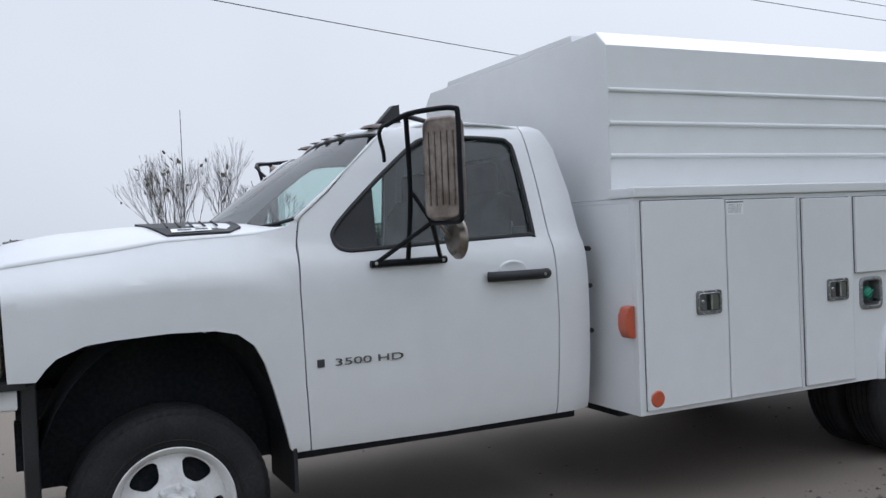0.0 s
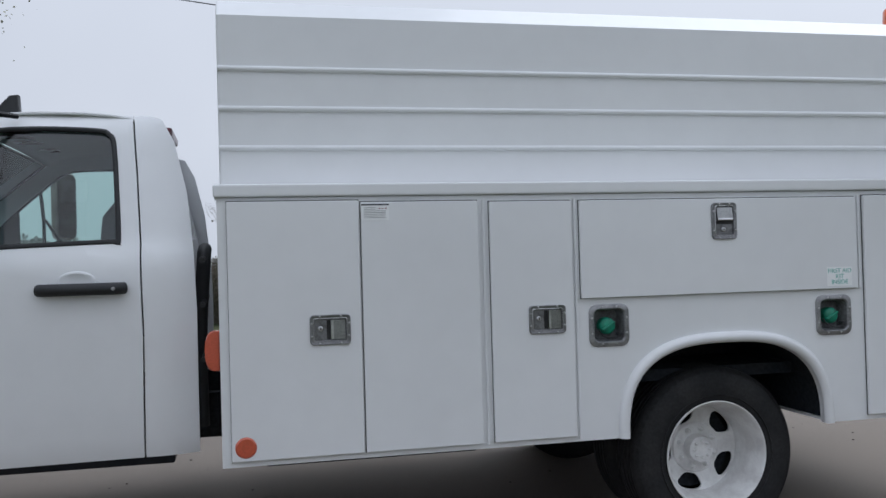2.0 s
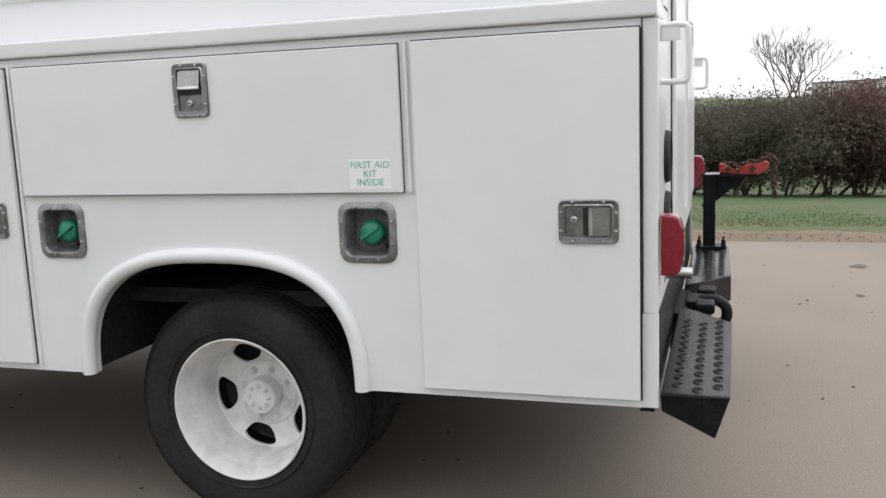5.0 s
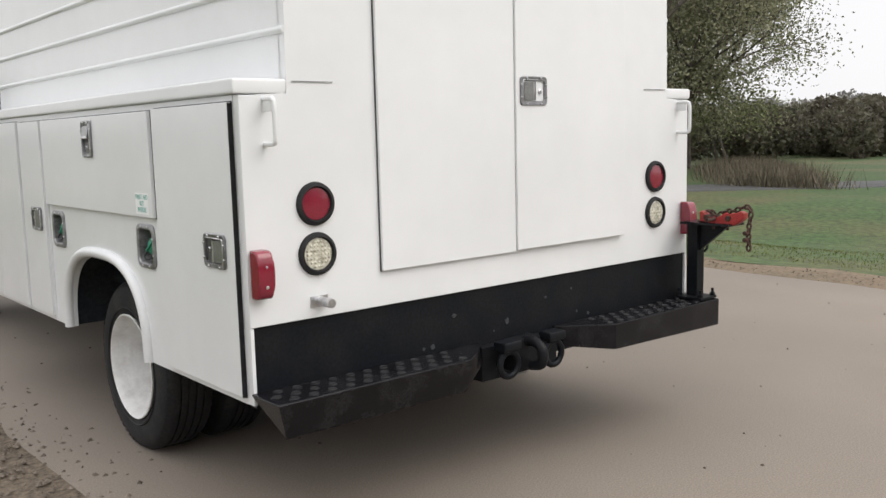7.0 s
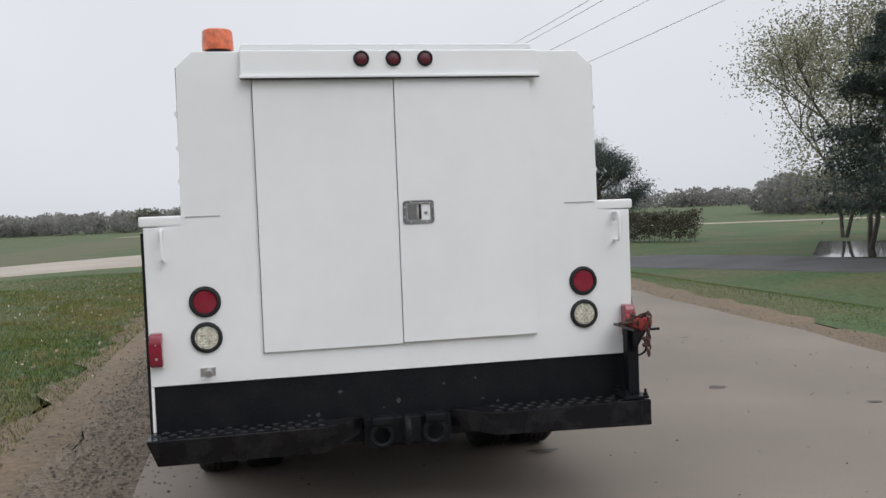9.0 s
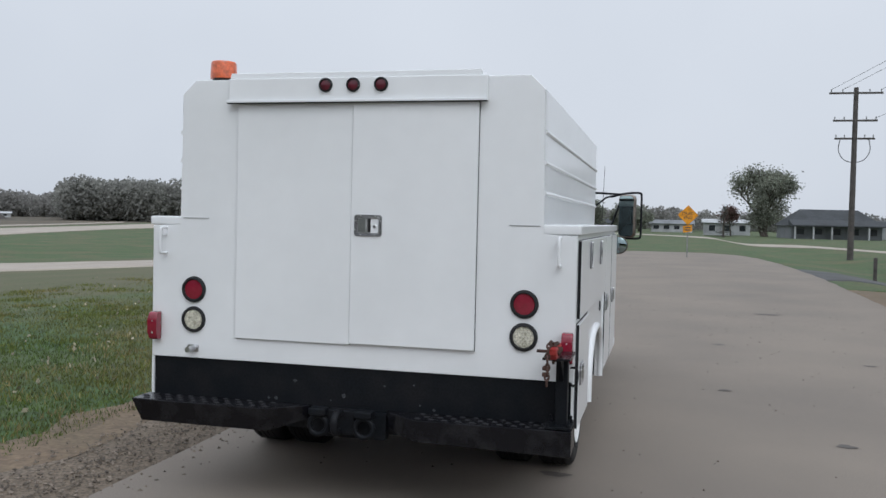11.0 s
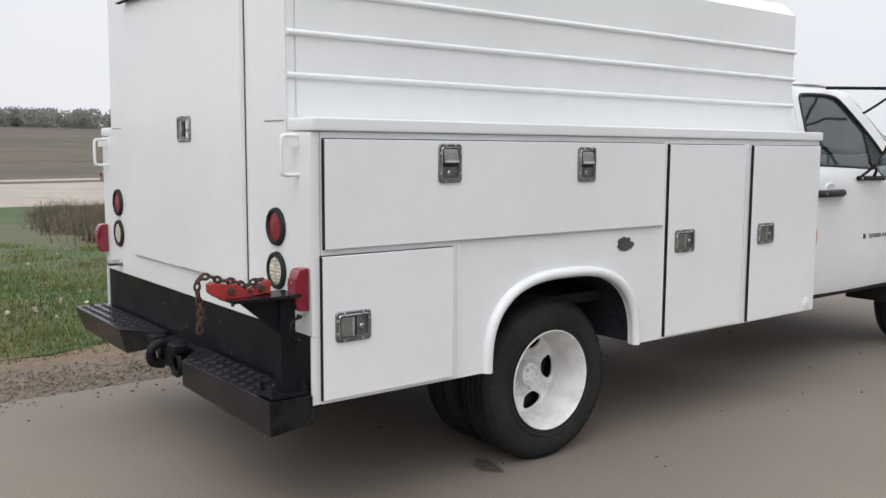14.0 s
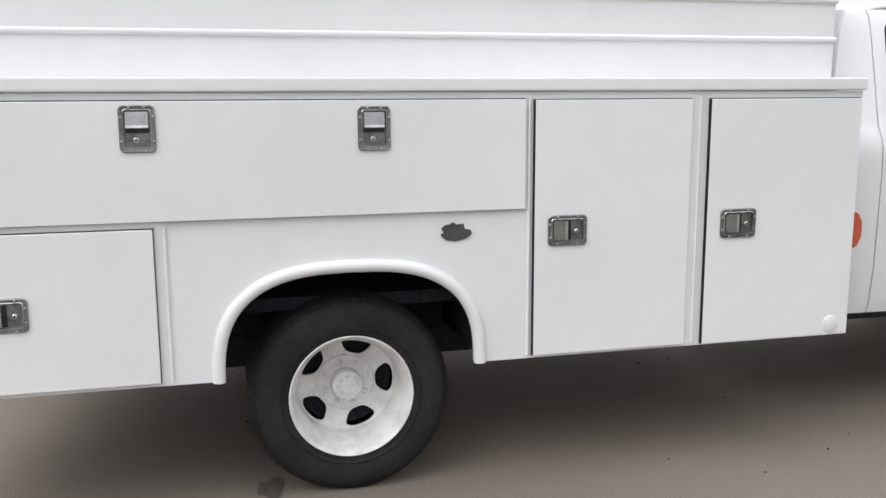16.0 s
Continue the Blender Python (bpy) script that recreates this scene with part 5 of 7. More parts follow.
# towing mirrors on tube frames
def mirror(sx):
    def P(x, y, z):
        return (sx * x, y, z)
    bm = bmesh.new()
    tube(bm, [P(1.012, 4.305, 1.292), P(1.022, 4.48, 1.290), P(1.012, 4.66, 1.288)], 0.016, 8)
    tube(bm, smooth_line([P(1.02, 4.49, 1.29), P(1.12, 4.51, 1.58), P(1.22, 4.56, 1.885)], 3), 0.011, 8)
    loop = [P(1.10, 4.60, 1.865), P(1.22, 4.56, 1.895), P(1.33, 4.48, 1.905), P(1.395, 4.43, 1.90), P(1.41, 4.42, 1.87), P(1.41, 4.42, 1.66), P(1.41, 4.42, 1.49),
            P(1.395, 4.42, 1.458), P(1.33, 4.42, 1.452), P(1.15, 4.43, 1.455)]
    tube(bm, smooth_line(loop, 4), 0.011, 8)
    tube(bm, [P(1.15, 4.43, 1.455), P(1.012, 4.63, 1.295)], 0.010, 8)
    tube(bm, [P(1.15, 4.43, 1.455), P(1.012, 4.33, 1.297)], 0.010, 8)
    tube(bm, [P(1.15, 4.43, 1.455), P(1.12, 4.50, 1.58)], 0.009, 8)
    tube(bm, smooth_line([P(1.22, 4.56, 1.89), P(1.10, 4.60, 1.87), P(1.05, 4.605, 1.855), P(1.02, 4.598, 1.83), P(0.95, 4.555, 1.77), P(0.90, 4.532, 1.735)], 4), 0.009, 8)
    tube(bm, [P(1.22, 4.56, 1.89), P(1.0, 4.36, 1.895), P(0.80, 4.21, 1.90)], 0.011, 8)
    fr = part("mirror_frame", bm, BLACK, truck, "black tube towing-mirror frame")
    for y in (4.325, 4.48, 4.64):
        bm = bmesh.new()
        lathe(bm, [(0.0, 0.006), (0.006, 0.005), (0.008, 0.0)], P(1.03, y, 1.291), "x", 10, flip=sx)
        part("bolt", bm, CHROME, fr, "small bright bolt head")
    cx, cy, cz = 1.275, 4.42, 1.672
    bm = bmesh.new()
    prism(bm, rounded(-0.093, 0.093, -0.212, 0.212, 0.045), "y", -0.02, 0.028, bevel=0.016, seg=3)
    for u in (-0.06, -0.03, 0.0, 0.03, 0.06):
        tube(bm, [(u, 0.027, -0.15), (u, 0.03, 0.0), (u, 0.027, 0.15)], 0.007, 6)
    for v in bm.verts:
        v.co = Vector((sx * (cx + 0.866 * v.co.x + 0.5 * v.co.y), cy + 0.866 * v.co.y - 0.5 * v.co.x, cz + v.co.z))
    head = part("mirror_head", bm, MIRBACK, fr, "stained bright metal mirror back")
    bm = bmesh.new()
    bm.faces.new([bm.verts.new((sx * (cx + 0.866 * u - 0.5 * 0.022), cy - 0.866 * 0.022 - 0.5 * u, cz + v)) for u, v in rounded(-0.083, 0.083, -0.20, 0.20, 0.04)])
    part("mirror_glass", bm, MIRROR, head, "flat mirror glass tinted teal for a dark reflection", sharp=0)
    bm = bmesh.new()
    lathe(bm, [(0.0, -0.024), (0.05, -0.019), (0.078, -0.009), (0.083, 0.0)], P(1.205, 4.34, 1.385), "y", 32)
    part("convex_mirror", bm, MIRROR, fr, "round convex spot mirror tinted teal for a dark reflection")
    bm = bmesh.new()
    lathe(bm, [(0.0835, -0.007), (0.089, -0.006), (0.089, 0.004), (0.07, 0.024), (0.0, 0.034)], P(1.205, 4.34, 1.385), "y", 32)
    tube(bm, [P(1.205, 4.37, 1.385), P(1.19, 4.42, 1.455)], 0.008, 6)
    part("convex_mirror_shell", bm, MIRBACK, fr, "round bright mirror shell")


mirror(-1)
mirror(1)

# gear on the front of the body behind the cab
for sx, mat, lab in ((-1, AMBER, "amber corner lamp"), (1, AMBER, "amber corner lamp")):
    bm = bmesh.new()
    prism(bm, [(BL + 0.001, 0.88)] + [(BL + 0.02 + 0.036 * math.sin(math.pi * i / 12) ** 0.6, 0.955 - 0.075 * math.cos(math.pi * i / 12)) for i in range(13)] + [(BL + 0.001, 1.03)], "x", sx * 1.14, sx * 1.20, bevel=0.008, seg=3)
    part("corner_lamp", bm, mat, truck, lab)
bm = bmesh.new()
lathe(bm, [(0.0, 0.006), (0.034, 0.0055), (0.04, 0.0)], (-HW - 0.019, 3.343, 0.59), "x", 32, flip=-1)
part("round_reflector", bm, AMBER, truck, "round amber reflector")
bm = bmesh.new()
lathe(bm, [(0.0, 0.006), (0.03, 0.0055), (0.038, 0.0)], (HW + 0.019, 3.335, 0.568), "x", 32)
part("round_reflector", bm, BRUSHED, truck, "reflector painted over white")
bm = bmesh.new()
tube(bm, smooth_line([(-0.75, 3.52, 0.60), (-0.76, 3.52, 1.0), (-0.75, 3.5, 1.3), (-0.6, 3.5, 1.35)]), 0.03, 10)
part("hose", bm, PLASTIC, truck, "black hose behind the cab")
for z in (0.9, 1.12, 1.3):
    bm = bmesh.new()
    tube(bm, [(-0.95, 3.50, z), (-0.5, 3.50, z + 0.02)], 0.012, 8)
    part("cable", bm, PLASTIC, truck, "black cable behind the cab")

# black fitting above the other wheel
bm = bmesh.new()
prism(bm, [(1.665, 1.035), (1.68, 1.048), (1.70, 1.048), (1.702, 1.055), (1.715, 1.055), (1.72, 1.047), (1.75, 1.05), (1.752, 1.03), (1.775, 1.027), (1.782, 1.012), (1.76, 0.995),
           (1.72, 0.985), (1.685, 0.99), (1.667, 1.005), (1.662, 1.012), (1.675, 1.018)], "x", HW, HW + 0.006, bevel=0.001)
part("worn_patch", bm, SEAL, truck, "ragged dark patch where a badge came off", sharp=0)

# stickers
def decal(y0, y1, z0, z1, off, mat, name, parent, label=""):
    bm = bmesh.new()
    x0, x1 = sorted((-(HW + 0.019 + off), -(HW + 0.019 + off + 0.0006)))
    box(bm, (x0, y0, z0), (x1, y1, z1))
    return part(name, bm, mat, parent, label, sharp=0)


aid = decal(0.722, 0.846, 1.112, 1.195, 0.0003, STICK, "first_aid_sticker", truck, "white sticker with green capital letters")
for k, (t, dy) in enumerate((("FIRST AID", 0), ("KIT", 0), ("INSIDE", 0))):
    words(t, 0.027, Matrix.Translation((-(HW + 0.0205), 0.784, 1.178 - 0.0245 * k)) @ pose(0, 0, 0, 90, 0, -90), INKG, "sticker_lettering", aid, 0.0004, 1.02)
st = decal(2.777, 2.885, 1.436, 1.5, 0.0003, STICK, "warning_sticker", truck, "small white printed sticker with a dark heading")
decal(2.777, 2.885, 1.494, 1.5, 0.0012, INKB, "heading_bar", st)
for k in range(7):
    decal(2.79 + (0.04 if k < 2 else 0.0), 2.875, 1.485 - 0.0065 * k, 1.4862 - 0.0065 * k, 0.0012, SEAL, "print_line", st)
for k in range(3):
    decal(2.787 + 0.013 * k, 2.791 + 0.013 * k, 1.479, 1.485, 0.0013, REDLENS, "warning_mark", st)

# ---------------------------------------------------------------- pipe vice on its stand
stand = thing("vice_stand", "black steel stand bolted onto the rear step", "stand")
bm = bmesh.new()
box(bm, (1.135, -0.115, 0.566), (1.195, -0.055, 0.93), bevel=0.004)
part("post", bm, BLACK, stand)
bm = bmesh.new()
box(bm, (1.09, -0.17, 0.566), (1.222, -0.02, 0.578), bevel=0.002)
part("foot_plate", bm, BLACK, stand)
bm = bmesh.new()
box(bm, (1.09, -0.31, 0.931), (1.225, -0.045, 0.943), bevel=0.002)
part("top_plate", bm, STEPB, stand, "worn black top plate")
bm = bmesh.new()
prism(bm, [(-0.06, 0.75), (-0.06, 0.93), (-0.27, 0.93), (-0.115, 0.80)], "x", 1.155, 1.175)
part("gusset", bm, BLACK, stand)
for x in (1.105, 1.208):
    for y in (-0.155, -0.035):
        bm = bmesh.new()
        lathe(bm, [(0.013, 0.0), (0.013, 0.014), (0.007, 0.016), (0.007, 0.035), (0, 0.036)], (x, y, 0.578), "z", 6)
        part("bolt", bm, BLACK, stand)
bm = bmesh.new()
tube(bm, smooth_line([(1.20, -0.05, 0.86), (1.225, -0.05, 0.86), (1.24, -0.09, 0.85), (1.24, -0.1, 0.80), (1.22, -0.06, 0.77), (1.2, -0.05, 0.78)]), 0.006, 6)
part("hook", bm, BLACK, stand, "bent black wire hook")
vice = thing("pipe_vice", "red cast pipe vice with a rusty chain on the stand", "vice")
bm = bmesh.new()
prof = [(-0.135, 0.944), (-0.133, 0.990), (-0.145, 0.997), (-0.165, 0.985), (-0.185, 0.966), (-0.21, 0.958), (-0.235, 0.964), (-0.255, 0.985), (-0.275, 0.994), (-0.30, 0.985), (-0.325, 0.992),
        (-0.35, 1.004), (-0.368, 0.995), (-0.366, 0.968), (-0.345, 0.950), (-0.31, 0.935), (-0.28, 0.944)]
prism(bm, prof, "x", 1.118, 1.162, bevel=0.006)
part("jaw_body", bm, REDPAINT, vice, "chipped red cast jaw body")
for y in (-0.175, -0.29):
    bm = bmesh.new()
    lathe(bm, [(0.0, -0.032), (0.012, -0.032), (0.014, -0.026), (0.014, 0.026), (0.012, 0.032), (0.0, 0.032)], (1.14, y, 0.968), "x", 10)
    part("pivot_pin", bm, RUST, vice, "rusty pivot pin")
for y in (-0.20, -0.275):
    bm = bmesh.new()
    lathe(bm, [(0.0, -0.034), (0.007, -0.034), (0.007, 0.0), (0.0, 0.0)], (1.14, y, 0.944), "z", 8)
    part("bolt", bm, RUST, vice)


def chain_link(k, at, along):
    """One oval link; every second one is turned on edge."""
    d = Vector(along).normalized()
    side = Vector((1, 0, 0)) if k % 2 == 0 else d.cross(Vector((1, 0, 0)))
    bm = bmesh.new()
    tube(bm, [Vector(at) + d * 0.0155 * math.cos(t) + side * 0.0095 * math.sin(t) for t in (2 * math.pi * i / 12 for i in range(12))], 0.0052, 6, closed=True)
    part("chain_link", bm, RUST, vice, "rusty chain link")


chain = smooth_line([(1.145, -0.15, 1.002), (1.14, -0.19, 0.992), (1.135, -0.225, 0.978), (1.14, -0.255, 0.995), (1.14, -0.29, 1.002), (1.135, -0.32, 1.006), (1.14, -0.355, 1.022), (1.135, -0.385, 1.022),
                     (1.13, -0.40, 1.0), (1.125, -0.396, 0.95), (1.127, -0.392, 0.90), (1.125, -0.395, 0.86), (1.125, -0.394, 0.82)], 8)
gone, k = 0.0, 0
for p, q in zip(chain, chain[1:]):
    gone += (q - p).length
    if gone > 0.022:
        chain_link(k, q, q - p)
        gone, k = 0.0, k + 1
for z in (0.905, 0.875):
    bm = bmesh.new()
    lathe(bm, [(0.0, -0.018), (0.010, -0.016), (0.012, 0.0), (0.010, 0.016), (0.0, 0.018)], (1.118, -0.385, z), "x", 10)
    part("chain_pin", bm, RUST, vice, "rusty chain pin")
bm = bmesh.new()
tube(bm, [(1.05, -0.22, 0.962), (1.17, -0.22, 0.962)], 0.008, 8)
part("vice_handle", bm, RUST, vice, "rusty cross bar")

# ---------------------------------------------------------------- plants
BARK = material("grey_bark", (0.10, 0.085, 0.07), 0.95, vary=0.3, scale=3, fine=25, dark=(0.05, 0.042, 0.035), bump=0.6)
TWIG = material("grey_twigs", (0.12, 0.105, 0.095), 0.95, vary=0.3, scale=3, fine=25, dark=(0.07, 0.06, 0.055), bump=0.3)
LEAF_OLIVE = material("olive_autumn_leaves", (0.31, 0.305, 0.20), 0.75, vary=0.3, scale=0.7, fine=4, dark=(0.17, 0.175, 0.115), island=0.4, through_light=0.6)
LEAF_GREEN = material("green_leaves", (0.22, 0.235, 0.13), 0.75, vary=0.3, scale=0.5, fine=4, dark=(0.13, 0.15, 0.06), island=0.45, through_light=0.45)
LEAF_RED = material("dark_red_leaves", (0.15, 0.075, 0.068), 0.75, vary=0.3, scale=0.6, fine=4, dark=(0.09, 0.08, 0.055), amount=0.5, island=0.35, through_light=0.4)
LEAF_DARK = material("dark_shrub_leaves", (0.125, 0.12, 0.082), 0.75, vary=0.3, scale=0.6, fine=4, dark=(0.095, 0.08, 0.06), island=0.35, through_light=0.4)
NEEDLE = material("dark_needles", (0.066, 0.092, 0.082), 0.8, vary=0.3, scale=0.8, fine=5, dark=(0.028, 0.042, 0.032), island=0.4, through_light=0.25)
# distance haze is mixed into the next four leaf colours as pale grey
HEDGEROW = material("nearer_haze_paled_woods", (0.29, 0.29, 0.265), 0.95, vary=0.3, scale=0.02, fine=0.3, dark=(0.23, 0.23, 0.21), island=0.2, through_light=0.5)
WOODS = material("haze_paled_woods", (0.275, 0.268, 0.25), 0.95, vary=0.25, scale=0.02, fine=0.3, dark=(0.225, 0.222, 0.21), island=0.2, through_light=0.5)
HAZETREE = material("haze_paled_leaves", (0.25, 0.265, 0.21), 0.9, vary=0.25, scale=0.3, fine=2, island=0.4, through_light=0.4)
HAZE = material("haze_paled_hill", (0.36, 0.36, 0.36), 0.95, vary=0.1, scale=0.02, fine=0.3, island=0.15, through_light=0.3)
BLADE = material("grass_blades", (0.076, 0.115, 0.022), 0.8, vary=0.35, scale=0.45, fine=4, dark=(0.19, 0.15, 0.05), amount=0.4, island=0.5, through_light=0.3)
TUFT = material("fresh_grass_tufts", (0.125, 0.155, 0.03), 0.8, vary=0.3, scale=0.8, fine=5, dark=(0.20, 0.165, 0.06), amount=0.4, island=0.45, through_light=0.35)
FLUFF = material("pale_seed_fluff", (0.25, 0.225, 0.19), 0.95, vary=0.2, island=0.4, through_light=0.3)
SCRUB = material("grey_green_scrub", (0.085, 0.085, 0.045), 0.95, vary=0.3, scale=0.4, fine=4, dark=(0.06, 0.05, 0.03), island=0.5)
WEED = material("dry_weeds", (0.155, 0.128, 0.092), 0.95, vary=0.35, scale=0.4, fine=4, dark=(0.09, 0.082, 0.05), island=0.6)
STRAW = material("dry_straw_grass", (0.29, 0.235, 0.10), 0.9, vary=0.3, scale=0.8, fine=5, dark=(0.20, 0.15, 0.07), island=0.4, through_light=0.3)


def mesh_of(verts, faces, name):
    me = bpy.data.meshes.new(name)
    me.from_pydata([tuple(v) for v in verts], [], faces)
    return me


def limb(verts, faces, p0, p1, r0, r1, seg=6):
    d = (p1 - p0).normalized()
    u = d.orthogonal().normalized()
    w = d.cross(u)
    k = len(verts)
    for p, r in ((p0, r0), (p1, r1)):
        for j in range(seg):
            a = 2 * math.pi * j / seg
            verts.append(p + (u * math.cos(a) + w * math.sin(a)) * r)
    for j in range(seg):
        faces.append((k + j, k + (j + 1) % seg, k + seg + (j + 1) % seg, k + seg + j))


def grow(rng, verts, faces, tips, p, d, length, r, depth, spread, lift):
    """One limb with its wobble and its children; the ends are kept for the leaves."""
    n = 3
    for i in range(n):
        q = p + d * (length / n)
        limb(verts, faces, p, q, r * (1 - 0.3 * i / n), r * (1 - 0.3 * (i + 1) / n), 7 if r > 0.05 else 4)
        p = q
        d = (d + Vector((rng.gauss(0, 0.12), rng.gauss(0, 0.12), rng.gauss(0, 0.06) + lift * 0.1))).normalized()
        if depth <= 2:
            tips.append(p)
    if depth == 0:
        tips.append(p)
        return
    for k in range(rng.choice((2, 3, 3)) if depth > 1 else 3):
        side = Vector((rng.gauss(0, 1), rng.gauss(0, 1), rng.gauss(0, 0.5))).normalized()
        nd = (d + side * spread + Vector((0, 0, lift * 0.25))).normalized()
        grow(rng, verts, faces, tips, p, nd, length * rng.uniform(0.62, 0.82), r * 0.62, depth - 1, spread, lift)


def leaf_mesh(rng, points, count, size, blur, name, long=1.6):
    """Single small leaves, each a bent diamond, scattered about the given points."""
    P = np.array([tuple(p) for p in points])
    g = np.random.RandomState(rng.randrange(1 << 30))
    c = P[g.randint(len(P), size=count)] + g.normal(0, blur, (count, 3))
    a = g.normal(0, 1, (count, 3))
    a /= np.linalg.norm(a, axis=1)[:, None]
    b = np.cross(a, g.normal(0, 1, (count, 3)))
    b /= np.linalg.norm(b, axis=1)[:, None] + 1e-9
    s = size * g.uniform(0.6, 1.3, (count, 1))
    v = np.stack([c - a * s * long / 2, c + b * s / 2, c + a * s * long / 2, c - b * s / 2], 1).reshape(-1, 3)
    me = bpy.data.meshes.new(name)
    me.from_pydata(v.tolist(), [], [(4 * i, 4 * i + 1, 4 * i + 2, 4 * i + 3) for i in range(count)])
    return me


def tree(seed, at, height, label, leaf=None, count=6000, size=0.09, blur=0.25, spread=0.75, trunk=0.18, depth=4, stems=1, category="tree", name="tree", lift=0.5, bare=0.36, group="", splay=0.45, fill=0.0):
    rng = random.Random(seed)
    verts, faces, tips = [], [], []
    for s in range(stems):
        d = Vector((rng.gauss(0, 0.05), rng.gauss(0, 0.05), 1)) if stems == 1 else Vector((rng.gauss(0, splay), rng.gauss(0, splay), 1))
        grow(rng, verts, faces, tips, Vector((rng.gauss(0, 0.05) * stems, rng.gauss(0, 0.05) * stems, -0.05)), d.normalized(), height * bare, trunk, depth, spread, lift)
    top = max(v.z for v in verts)
    k = height / top
    verts = [v * k for v in verts]
    tips = [t * k for t in tips]
    if fill:
        n = len(tips)
        for _ in range(60):
            a, z = rng.uniform(0, 2 * math.pi), height * rng.uniform(0.2, 0.78)
            r = fill * height * rng.uniform(0.25, 1.0) * (1 - 0.5 * abs(z / height - 0.4))
            c = Vector((r * math.cos(a), r * math.sin(a), z))
            tips += [c + Vector((rng.gauss(0, 1), rng.gauss(0, 1), rng.gauss(0, 0.8))) * height * 0.03 for _ in range(max(3, n // 75))]
    root = thing(name, label, category, Matrix.Translation((at[0], at[1], ground_z(at[0], at[1]) - 0.03)), group)
    part_mesh("trunk", mesh_of(verts, faces, "trunk"), BARK if leaf else TWIG, root, "grey branching trunk")
    if leaf:
        part_mesh("crown", leaf_mesh(rng, tips, count, size, blur, "crown"), leaf, root, "loose crown of small leaves", sharp=0)
    return root


def conifer(seed, at, height, radius, label, count=9000, base=0.12, name="conifer_tree"):
    rng = random.Random(seed)
    root = thing(name, label, "tree", Matrix.Translation((at[0], at[1], ground_z(at[0], at[1]) - 0.03)))
    verts, faces, pts = [], [], []
    limb(verts, faces, Vector((0, 0, -0.05)), Vector((0, 0, height)), height * 0.032, 0.02, 8)
    z = height * base
    while z < height * 0.97:
        t = (z - height * base) / (height * (1 - base))
        R = radius * (1 - t) ** 0.75 * rng.uniform(0.7, 1.15)
        for k in range(rng.choice((4, 5, 6))):
            a = rng.uniform(0, 2 * math.pi)
            tip = Vector((math.cos(a) * R, math.sin(a) * R, z + R * rng.uniform(-0.15, 0.25)))
            limb(verts, faces, Vector((0, 0, z)), tip, 0.03 * (1 - t) + 0.006, 0.004, 4)
            for i in range(3, 11):
                pts.append(Vector((0, 0, z)).lerp(tip, i / 10))
        z += height * rng.uniform(0.03, 0.055)
    part_mesh("trunk", mesh_of(verts, faces, "trunk"), BARK, root, "dark straight trunk with branches")
    part_mesh("crown", leaf_mesh(rng, pts, count, 0.034, 0.13, "crown", 4.5), NEEDLE, root, "dark layered needles", sharp=0)
    return root


# trees behind the pole and by the pond
conifer(3, (16.3, 17.0), 7.0, 2.7, "dark green pine by the pond", 30000, 0.2)
LAWN = "trees on the lawn"
for k, (x, y, h, m, big_leaf) in enumerate(((19.0, 13.6, 10.5, LEAF_OLIVE, 0.11), (18.5, 17.5, 10.5, LEAF_OLIVE, 0.12), (19.4, 16.2, 10.5, LEAF_OLIVE, 0.12), (24.5, 18.5, 9.5, LEAF_GREEN, 0.13),
                                            (19.5, 22.5, 9.5, LEAF_OLIVE, 0.12), (31.5, 18.8, 10.0, LEAF_GREEN, 0.17), (31.0, 24.0, 11.0, LEAF_GREEN, 0.15), (24.0, 30.0, 10.0, LEAF_OLIVE, 0.14))):
    tree(11 + k, (x, y), h, "tall tree with thinning %s leaves" % ("olive autumn" if m is LEAF_OLIVE else "green"), m, 18000, big_leaf * 0.52, 0.42, 0.7, 0.06, 5, 2, lift=0.4, bare=0.22, group=LAWN, splay=0.22, fill=0.34)
for k, (x, y, h, m) in enumerate(((26.0, 17.3, 9.0, LEAF_OLIVE), (29.5, 19.2, 9.5, LEAF_GREEN))):
    tree(27 + k, (x, y), h, "many-stemmed tree with dense olive leaves", m, 26000, 0.075, 0.45, 0.7, 0.09, 5, 3, lift=0.4, bare=0.22, group=LAWN, splay=0.18, fill=0.28)
# bare tree beside the cab's far side and one over the shrubs
tree(21, (15.2, 2.75), 4.2, "small bare tree with a few clinging leaves", LEAF_DARK, 40, 0.08, 0.05, 0.36, 0.022, 5, 8, lift=0.9, bare=0.3, splay=0.09)
tree(22, (27.0, -2.0), 5.4, "bare spreading tree behind the shrubs", None, trunk=0.08, depth=6, stems=1, lift=0.5, bare=0.26, spread=0.6)
# shrub row
SHR = "shrubs beside the yard"
for i, (x, y, h, m) in enumerate(((19.6, -4.9, 2.1, LEAF_RED), (20.2, -4.0, 2.6, LEAF_RED), (20.6, -2.9, 2.7, LEAF_RED), (20.8, -1.7, 2.6, LEAF_DARK), (21.0, -0.5, 2.3, LEAF_DARK),
                                  (21.4, 0.7, 2.2, LEAF_DARK), (22.0, 2.0, 2.2, LEAF_DARK), (22.5, 3.5, 2.0, LEAF_DARK), (21.8, -3.4, 2.9, LEAF_RED), (23.0, -0.8, 2.6, LEAF_DARK))):
    tree(40 + i, (x, y), h, "dense dark red autumn shrub" if m is LEAF_RED else "dense dark leafy shrub", m, 24000, 0.042, 0.2, 1.0, 0.035, 4, 5, "shrub", "shrub", 0.35, 0.3, SHR, fill=0.3)
